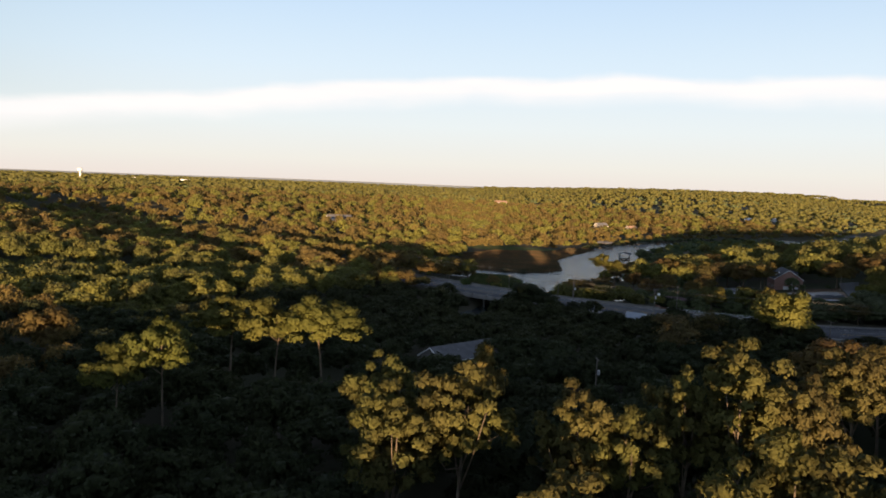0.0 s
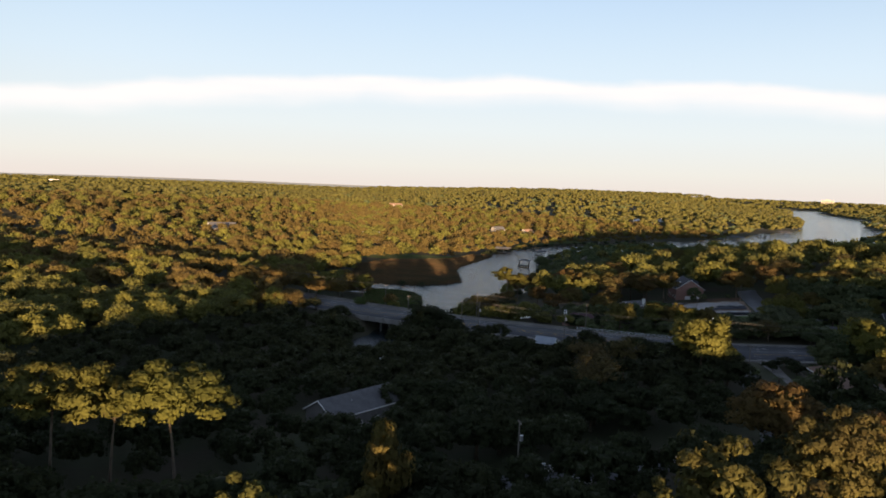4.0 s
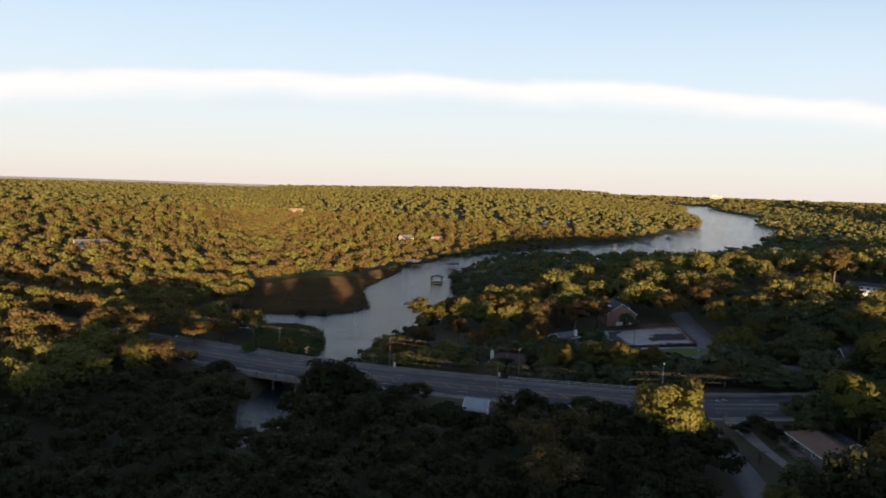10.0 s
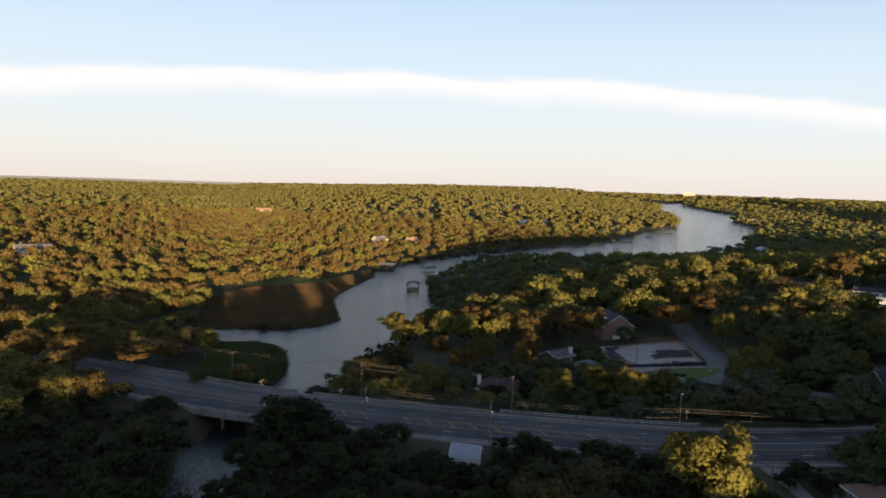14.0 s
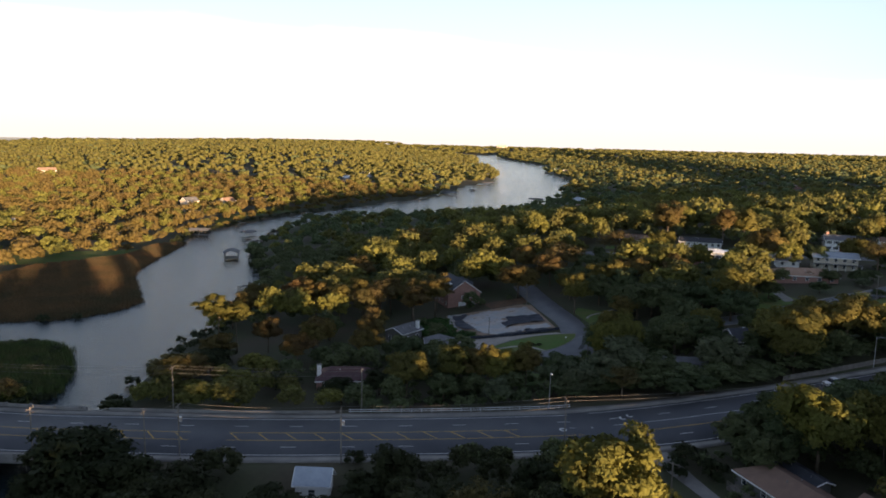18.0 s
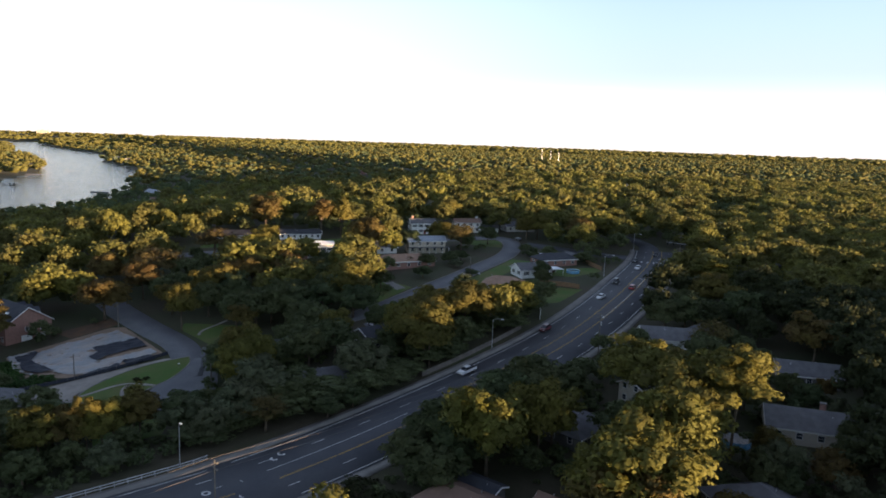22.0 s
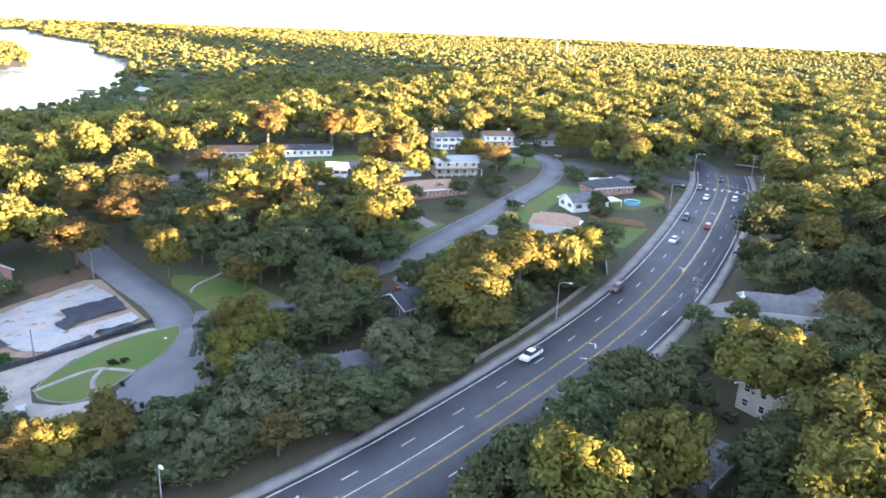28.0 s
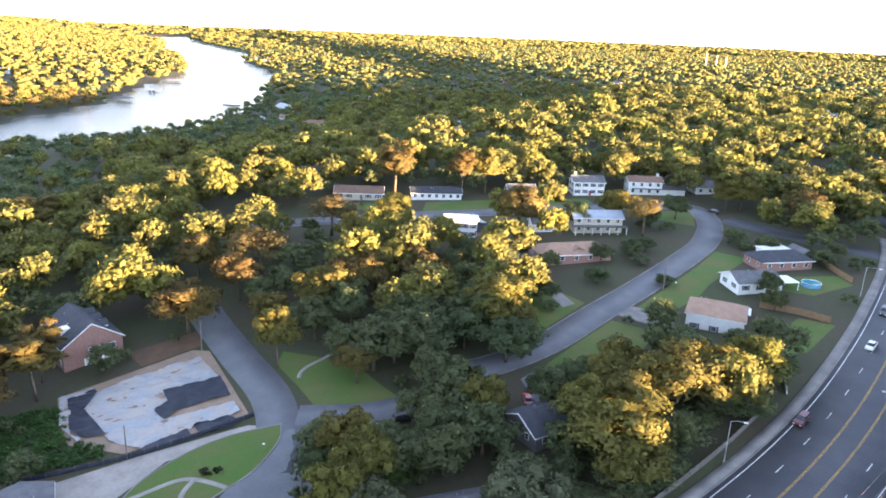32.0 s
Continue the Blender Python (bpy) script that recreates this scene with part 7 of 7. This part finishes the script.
def car(kind, color, x, y, turn, label, level=None):
    L, W, body, cabin = PROFILES[kind]
    z = (float(road_level(x)) + 0.06) if level is None else level
    slope = math.degrees(math.atan(float(road_level(x + 1) - road_level(x - 1)) / 2)) * math.cos(radians(turn)) if level is None else 0
    ob = thing("car" if kind != "pickup" else "pickup_truck", pose(x, y, z, 0, -slope, turn), label, "car", "vehicles")
    part("body", mesh_of("body", *prism(body, W / 2, 0.06), PAINT[color]), ob)
    glass = part("cabin", mesh_of("cabin", *prism(cabin, W / 2 - 0.1, 0.22), M_GLASS), ob, "dark window glass")
    (x1, z1), (x2, z2) = cabin[1], cabin[2]
    part("roof_panel", boxes("roof_panel", [(x1 - 0.05, x2 + 0.05, -W / 2 + 0.3, W / 2 - 0.3, z1 - 0.02, max(z1, z2) + 0.035)], PAINT[color]), ob)
    if kind == "pickup":
        part("bed", boxes("bed", [(-2.75, -1.0, -0.8, 0.8, 1.09, 1.115)], M_BLACK), ob, "dark load bed")
    for wx in (-L * 0.3, L * 0.3):
        for s in (-1, 1):
            tyre = part("wheel", mesh_of("wheel", *tube([(wx, s * (W / 2 - 0.2), 0.33), (wx, s * (W / 2 + 0.01), 0.33)], 0.34, 14), M_TYRE), ob)
            part("rim", mesh_of("rim", *tube([(wx, s * (W / 2), 0.33), (wx, s * (W / 2 + 0.025), 0.33)], 0.2, 10), M_GALV), tyre)
    for s in (-1, 1):
        part("headlight", boxes("headlight", [(L / 2 - 0.12, L / 2 - 0.0, s * 0.62 - 0.18, s * 0.62 + 0.18, 0.62, 0.76)], M_TRIM), ob)
        part("tail_light", boxes("tail_light", [(-L / 2 + 0.0, -L / 2 + 0.1, s * 0.66 - 0.15, s * 0.66 + 0.15, 0.78, 0.92)], PAINT["red"]), ob)
    return ob


def gz(x, y):
    return float(ground_level([(x, y)])[0])


car("pickup", "white", 199.5, 231.0, 162, "white pickup truck driving along the road")
car("suv", "red", 300.5, 206.0, -3, "red sport utility car on the road")
car("sedan", "white", 283.0, 214.0, 172, "white sedan on the curving road")
car("suv", "maroon", 240.0, 222.0, 168, "dark maroon car near the pavement")
car("suv", "black", 306.6, 213.2, 176, "dark car on the road")
car("sedan", "white", 337, 209.6, 178, "white sedan near the junction")
car("suv", "silver", 339, 200.2, -2, "pale car near the junction")
car("suv", "black", 370, 206.6, 178, "dark car waiting at the junction")
car("sedan", "black", 352, 213.2, 178, "dark car waiting at the junction")
car("suv", "white", 222.5, 270.8, 60, "white car parked on a drive", gz(222.5, 270.8) + 0.12)
car("sedan", "red", 216.4, 269.6, 35, "red car parked beside a dark-roofed house", gz(216.4, 269.6) + 0.12)
car("sedan", "white", 193.2, 292.0, -25, "white car parked in the dead-end street", gz(193.2, 292.0) + 0.12)
car("suv", "black", 199.5, 288.6, -30, "black car parked in the dead-end street", gz(199.5, 288.6) + 0.12)
car("suv", "blue", 147.0, 309.5, 55, "dark blue car parked on the sandy drive", gz(147.0, 309.5) + 0.1)
car("sedan", "blue", 143.8, 311.5, 55, "dark car parked on the sandy drive", gz(143.8, 311.5) + 0.1)
car("suv", "white", 70, 156, 10, "white car parked beside the back lane", gz(70, 156) + 0.12)
car("sedan", "white", 41, 155.5, 8, "white car parked beside the back lane", gz(41, 155.5) + 0.12)
car("sedan", "silver", 45.5, 149, 8, "silver car parked beside the back lane", gz(45.5, 149) + 0.12)
car("suv", "black", 379.0, 275.5, 60, "black car parked at the street corner", gz(379, 275.5) + 0.14)

# ---- poles, lamps and wires ----
def utility_pole(x, y, height, turn, label, transformer=True, arms=2, level=None):
    z = gz(x, y) if level is None else level
    ob = thing("utility_pole", pose(x, y, z, 0, 0, turn), label, "utility pole", "utility poles")
    part("pole", mesh_of("pole", *tube([(0, 0, -0.6), (0, 0, height)], [0.17, 0.11], 8), M_OLDWOOD), ob)
    for k in range(arms):
        zz = height - 0.35 - 1.1 * k
        arm = part("crossarm", boxes("crossarm", [(-0.06, 0.06, -1.2, 1.2, zz - 0.07, zz + 0.07)], M_OLDWOOD), ob)
        for s in (-1.05, 0.0, 1.05):
            part("insulator", mesh_of("insulator", *tube([(0, s, zz + 0.07), (0, s, zz + 0.28)], 0.06, 6), M_CONCRETE), arm)
    if transformer:
        part("transformer", mesh_of("transformer", *tube([(0.45, 0, height - 3.6), (0.45, 0, height - 2.6)], 0.3, 10), M_GALV), ob, "grey drum transformer")
    return ob


POLES = [(28.0, 293.5, 11.0), (46.5, 281.5, 11.0), (52.9, 281.5, 11.0), (79.4, 262.5, 11.5), (120.5, 243.0, 12.0), (171.6, 218.8, 11.5), (227.0, 203.4, 11.5), (274.5, 197.5, 11.5), (330.0, 193.0, 11.5)]
for k, (x, y, h) in enumerate(POLES):
    utility_pole(x, y, h, [-36, -36, -34, -32, -26, -20, -14, -8, -4][k], "weathered wooden utility pole with crossarms beside the road", transformer=k in (2, 3, 6), arms=2 if k != 1 else 1, level=float(road_level(x)))
utility_pole(119.4, 215.0, 10.5, 20, "weathered wooden pole with a crossarm beside the lane", False, 1)
utility_pole(32.5, 143.5, 14.0, 0, "wooden utility pole with a grey transformer among trees", True, 1)
utility_pole(366.5, 196, 12, -4, "wooden utility pole at the junction", False, 2)
NORTH_POLES = [(-45, 392, 10.0), (-12, 362, 10.0), (22, 332, 10.0), (58, 311, 10.0), (96, 287, 10.0)]
for x, y, h in NORTH_POLES:
    utility_pole(x, y, h, -38, "weathered wooden utility pole by the bridge", False, 1, level=float(road_level(x)) - 0.5)


def wires(points, sags, offsets, label):
    """Cables that hang from pole to pole."""
    ob = thing("overhead_wires", pose(0, 0, 0), label, "wires", "overhead wires")
    for dy, dz in offsets:
        for (ax, ay, az), (bx, by, bz) in zip(points[:-1], points[1:]):
            a, b = np.array((ax, ay, az)), np.array((bx, by, bz))
            side = np.array((-(by - ay), bx - ax, 0))
            side = side / np.linalg.norm(side) * dy
            pts = [a + (b - a) * s + side + (0, 0, dz - sags * 4 * s * (1 - s)) for s in np.linspace(0, 1, 9)]
            part("wire", mesh_of("wire", *tube(pts, 0.024, 4), M_WIRE), ob)
    return ob


tops = [(x, y, float(road_level(x)) + h) for x, y, h in POLES]
wires(tops, 0.7, [(-1.05, -0.1), (1.05, -0.1), (0.2, -1.9)], "slack overhead wires catching the low sun")
ntops = [(x, y, float(road_level(x)) - 0.5 + h) for x, y, h in NORTH_POLES]
wires(ntops, 0.5, [(-1.0, -0.1), (1.0, -0.1), (0.1, -1.6)], "slack overhead wires beside the bridge")


def street_lamp(x, y, turn, height, label, arm=2.2, level=None):
    z = gz(x, y) if level is None else level
    ob = thing("street_lamp", pose(x, y, z, 0, 0, turn), label, "street lamp", "street lamps")
    part("pole", mesh_of("pole", *tube([(0, 0, -0.3), (0, 0, height)], [0.11, 0.07], 8), M_GALV), ob)
    part("base", boxes("base", [(-0.25, 0.25, -0.25, 0.25, -0.3, 0.25)], M_CONCRETE), ob)
    part("arm", mesh_of("arm", *tube([(0, 0, height - 0.1), (arm * 0.5, 0, height + 0.15), (arm, 0, height + 0.1)], 0.045, 6), M_GALV), ob)
    part("lamp_head", boxes("lamp_head", [(arm - 0.1, arm + 0.65, -0.16, 0.16, height - 0.02, height + 0.16)], M_TRIM), ob, "pale lamp head")
    return ob


street_lamp(135.3, 264.6, -110, 8.4, "galvanised street lamp beside the guard rail", 0.5, float(road_level(135.3)))
street_lamp(218.6, 231.2, -70, 8.4, "galvanised street lamp on the grass verge", 2.2, float(road_level(218.6)))
street_lamp(316.0, 219.5, -85, 8.6, "galvanised street lamp beside the curving road", 3.0, float(road_level(316)))
street_lamp(376.0, 217.5, -85, 8.6, "galvanised street lamp at the junction", 2.6, float(road_level(376)))
utility_pole(196.2, 347.8, 8.0, 0, "bare wooden pole at the corner of the lot", False, 0)
utility_pole(161.7, 325.3, 7.0, 0, "bare wooden pole beside the silt fence", False, 0)
utility_pole(288.5, 265.5, 9.0, 0, "wooden pole beside the residential street", False, 1)
utility_pole(171.0, 288.5, 6.0, 0, "bare wooden pole at the turning circle", False, 0)
signal = thing("traffic_signal", pose(373, 191.5, float(road_level(373))), "grey mast-arm traffic signal at the junction", "traffic signal")
part("mast", mesh_of("mast", *tube([(0, 0, 0), (0, 0, 6.6)], 0.14, 8), M_GALV), signal)
part("arm", mesh_of("arm", *tube([(0, 0, 6.3), (0, 11, 6.6)], [0.1, 0.06], 8), M_GALV), signal)
for yy in (5, 8, 10.6):
    part("signal_head", boxes("signal_head", [(-0.18, 0.18, yy - 0.18, yy + 0.18, 5.5, 6.5)], M_BLACK), signal)


# ---- fences, pools, bins ----
def fence(points, height, mat, label, gap=1.9, category="fence"):
    ob = thing("fence", pose(0, 0, 0), label, category, "fences")
    line = spline(points, 1.0)
    board = boxes("board", [(-0.93, 0.93, -0.02, 0.02, 0.05, height)], mat)
    post = boxes("post", [(-0.06, 0.06, -0.06, 0.06, -0.3, height + 0.1)], mat)
    for x, y, a in along(line, 0.0, gap, 60):
        part("post", post, ob, at=pose(x, y, gz(x, y)))
        part("board", board, ob, at=pose(x + math.cos(a) * gap / 2, y + math.sin(a) * gap / 2, gz(x, y), 0, 0, math.degrees(a)))
    return ob


fence([(292, 240.8), (293, 232), (292.5, 224)], 1.8, M_WOOD, "tan wooden board fence round a garden")
fence([(340, 233), (332, 227), (327, 223)], 1.8, M_WOOD, "tan wooden board fence round a garden")
fence([(193, 240.5), (206, 236.5), (222, 232.5), (240, 229)], 1.4, M_OLDWOOD, "grey weathered fence on the road bank")
fence([(250, 226.5), (262, 230), (270, 236)], 1.3, M_TRIM, "low white-painted rail fence on grass")
fence([(283, 309), (290, 313), (297, 311)], 1.5, M_BLACK, "black metal garden fence round a pool")
fence([(316, 346), (309, 336), (305, 325)], 1.3, M_TRIM, "low white-painted fence beside a drive")
fence([(146, 199), (152, 188)], 1.7, M_OLDWOOD, "grey weathered board fence")

pool = thing("above_ground_pool", pose(316.5, 232.0, gz(316.5, 232.0)), "round blue above-ground pool on a back lawn", "swimming pool")
_c = [(2.6 * math.cos(k * math.pi / 12), 2.6 * math.sin(k * math.pi / 12)) for k in range(24)]
part("wall", mesh_of("wall", [(x, y, z) for z in (-0.4, 1.15) for x, y in _c], [(k, (k + 1) % 24, 24 + (k + 1) % 24, 24 + k) for k in range(24)], M_VINYL), pool)
part("water", mesh_of("water", [(x * 0.985, y * 0.985, 0.95) for x, y in _c], [tuple(range(24))], M_POOL), pool)
part("rim", mesh_of("rim", *joined([tube([(x, y, 1.15), (_c[(k + 1) % 24][0], _c[(k + 1) % 24][1], 1.15)], 0.06, 5) for k, (x, y) in enumerate(_c)]), M_TRIM), pool)
tub = thing("above_ground_pool", pose(187.5, 167.0, gz(187.5, 167.0)), "blue pool under a white cover beside a house", "swimming pool")
part("wall", mesh_of("wall", [(x * 1.1, y * 1.1, z) for z in (-0.4, 1.1) for x, y in _c], [(k, (k + 1) % 24, 24 + (k + 1) % 24, 24 + k) for k in range(24)], M_VINYL), tub)
part("cover", mesh_of("cover", [(x * 1.08, y * 1.08, 1.1 + 0.1 * math.sin(3 * k)) for k, (x, y) in enumerate(_c)] + [(0, 0, 1.3)], [(k, (k + 1) % 24, 24) for k in range(24)], M_TARP_W), tub)


def sunk_pool(x, y, rx, ry, turn, mat, label):
    z = gz(x, y) + 0.3
    ob = thing("sunk_pool", pose(x, y, z, 0, 0, turn), label, "swimming pool")
    o = [(rx * math.cos(k * math.pi / 12), ry * math.sin(k * math.pi / 12)) for k in range(24)]
    part("water", mesh_of("water", [(a, b, 0) for a, b in o], [tuple(range(24))], mat), ob)
    part("coping", mesh_of("coping", [(a * s, b * s, zz) for s, zz in ((1.0, 0.06), (1.16, 0.06), (1.16, -0.6)) for a, b in o], [(r * 24 + k, (r + 1) * 24 + k, (r + 1) * 24 + (k + 1) % 24, r * 24 + (k + 1) % 24) for r in (0, 1) for k in range(24)], M_CONCRETE), ob, "pale concrete coping")


sunk_pool(82.5, 331.5, 4.2, 2.6, 20, M_POOL_DK, "oval garden pool with dark blue water and pale coping")
sunk_pool(288.5, 309.5, 5.2, 2.6, -42, M_POOL, "turquoise garden pool with a pale edge")
for x, y in ((161.3, 300.4), (157.4, 291.4), (156.2, 292.6)):
    bin_ob = thing("wheeled_bin", pose(x, y, gz(x, y) + 0.12, 0, 0, 30), "black plastic wheeled bin at the kerb", "bin", "wheeled bins")
    part("body", mesh_of("body", [(sx * (0.25 + 0.05 * t), sy * (0.28 + 0.06 * t), t * 1.0) for t in (0, 1) for sx, sy in ((-1, -1), (1, -1), (1, 1), (-1, 1))], [(3, 2, 1, 0), (4, 5, 6, 7), (0, 1, 5, 4), (1, 2, 6, 5), (2, 3, 7, 6), (3, 0, 4, 7)], M_BLACK), bin_ob)
    part("lid", boxes("lid", [(-0.33, 0.33, -0.37, 0.37, 1.0, 1.08)], M_BLACK), bin_ob)
    for s in (-1, 1):
        part("wheel", mesh_of("wheel", *tube([(s * 0.26, -0.3, 0.12), (s * 0.32, -0.3, 0.12)], 0.12, 8), M_TYRE), bin_ob)
for x, y in ((177.5, 305.2), (293.5, 263.6)):
    box = thing("mailbox", pose(x, y, gz(x, y) + 0.1, 0, 0, 40), "white mailbox on a wooden post", "mailbox", "mailboxes")
    part("post", boxes("post", [(-0.05, 0.05, -0.05, 0.05, -0.2, 1.0)], M_OLDWOOD), box)
    part("box", boxes("box", [(-0.13, 0.13, -0.25, 0.25, 1.0, 1.25)], M_TRIM), box)

# ---- docks and boats ----
def dock(x, y, turn, length, roofed, label, width=2.2, boat=False):
    ob = thing("dock" if not roofed else "boathouse", pose(x, y, 0, 0, 0, turn), label, "dock", "docks")
    part("deck", boxes("deck", [(-length / 2, length / 2, -width / 2, width / 2, 0.75, 0.9)], M_OLDWOOD), ob)
    for k in range(int(length / 2.6) + 1):
        for s in (-1, 1):
            px = -length / 2 + 2.6 * k
            part("piling", mesh_of("piling", *tube([(px, s * width / 2, -2), (px, s * width / 2, 1.5 if not roofed else 4.2)], 0.14, 6), M_OLDWOOD), ob)
    if roofed:
        part("roof", roof_mesh(length + 0.4, width + 0.8, 4.2, 1.2, M_R_GREY), ob, "grey pitched roof")
    if boat:
        hull = [(-2.6, -0.9), (-2.6, 0.9), (1.2, 1.0), (2.9, 0.0), (1.2, -1.0)]
        part("boat_lift", boxes("boat_lift", [(-2.4, -2.2, -2.6, 2.6, 0.4, 3.0), (2.2, 2.4, -2.6, 2.6, 0.4, 3.0)], M_OLDWOOD), ob, at=pose(0, -width / 2 - 2.8, 0))
        part("boat", mesh_of("boat", [(a * s, b * s, zz) for s, zz in ((0.75, 1.2), (1.0, 1.9)) for a, b in hull], [(4, 3, 2, 1, 0), (5, 6, 7, 8, 9)] + [(k, (k + 1) % 5, 5 + (k + 1) % 5, 5 + k) for k in range(5)], M_TRIM), ob, "white motor boat", pose(0, -width / 2 - 2.8, 0))
    return ob


dock(138, 538, 70, 10, True, "open timber boathouse with a grey roof over the water", 7.0)
dock(146, 640, -30, 12, True, "low timber boathouse on the far bank", 6.0)
dock(124, 459, 10, 12, False, "timber dock with a white boat on a lift", 2.4, True)
dock(166, 588, 30, 13, False, "timber dock with a white boat on a lift", 2.4, True)
dock(172, 616, 25, 10, True, "small dark-roofed boathouse on the water", 5.0)
dock(190, 622, 20, 12, False, "weathered timber dock reaching into the bayou", 2.2, True)
dock(430, 832, -60, 16, False, "weathered timber dock reaching into the bayou")
dock(520, 893, -60, 16, True, "timber boathouse on the far bank", 6.0)
dock(600, 960, -60, 20, False, "weathered timber dock reaching into the bayou", 2.2, True)
dock(700, 1060, -60, 18, True, "timber boathouse on the far bank", 6.0)
dock(560, 775, 120, 16, True, "timber boathouse with a pale roof", 6.0)
dock(905, 1100, 120, 26, False, "weathered timber dock reaching into the bayou")
dock(840, 1160, -40, 22, False, "long timber dock off the wooded point")
boat = thing("rowing_boat", pose(137.5, 343.5, gz(137.5, 343.5) + 0.1, 0, 0, 60), "upturned white boat on the grass", "boat")
part("hull", mesh_of("hull", [(a * s, b * s, zz) for s, zz in ((1.0, 0.0), (0.55, 0.75)) for a, b in ((-2.6, -0.9), (-2.6, 0.9), (1.4, 0.8), (2.9, 0.0), (1.4, -0.8))], [(5, 6, 7, 8, 9)] + [(k, (k + 1) % 5, 5 + (k + 1) % 5, 5 + k) for k in range(5)], M_TRIM), boat)
part("keel", boxes("keel", [(-1.4, 1.6, -0.05, 0.05, 0.75, 0.85)], M_TRIM), boat)

# ---- skyline ----
hotel = thing("tower_block", pose(2560, 3470, 0, 0, 0, -38), "pale tower block far off at the skyline", "building")
part("wall", boxes("wall", [(-30, 30, -12, 12, -5, 52), (-10, 10, -10, 10, 52, 57)], M_CREAM), hotel)
for k in range(5):
    for f in range(9):
        part("window_band", boxes("window_band", [(-27 + 11 * k, -19 + 11 * k, -12.25, -11.9, 6 + 5 * f, 8.5 + 5 * f)], M_GLASS), hotel)
for k, (x, y) in enumerate(((1552, 596), (1566, 580), (1580, 566))):
    mast = thing("radio_mast", pose(x, y, 15), "thin pale lattice mast above the trees", "mast", "masts")
    part("legs", mesh_of("legs", *joined([tube([(1.6 * math.cos(a), 1.6 * math.sin(a), 0), (0.4 * math.cos(a), 0.4 * math.sin(a), 42 - 3 * k)], 0.2, 4) for a in (0, 2.1, 4.2)]), M_GALV), mast)
    part("platform", mesh_of("platform", *tube([(0, 0, 38 - 3 * k), (0, 0, 40.5 - 3 * k)], 1.2, 8), M_GALV), mast)
tank = thing("water_tower", pose(-1320, 2580, 10), "white water tower at the skyline", "water tower")
part("shaft", mesh_of("shaft", *tube([(0, 0, 0), (0, 0, 34)], 3.0, 10), M_TRIM), tank)
part("bowl", mesh_of("bowl", *tube([(0, 0, 30), (0, 0, 34), (0, 0, 40), (0, 0, 43)], [4, 9, 9, 4], 14), M_TRIM), tank)
for k in range(4):
    x, y = ((-1010, 2800), (-1250, 2900), (2600, 1150), (2450, 500))[k]
    depot = thing("warehouse", pose(x, y, 14, 0, 0, 20 * k), "long pale flat-roofed building far off", "building", "far warehouses")
    part("wall", boxes("wall", [(-24, 24, -12, 12, -5, 9)], M_WHITE), depot)
    part("roof", boxes("roof", [(-24.5, 24.5, -12.5, 12.5, 9, 9.6)], M_R_WHITE), depot)
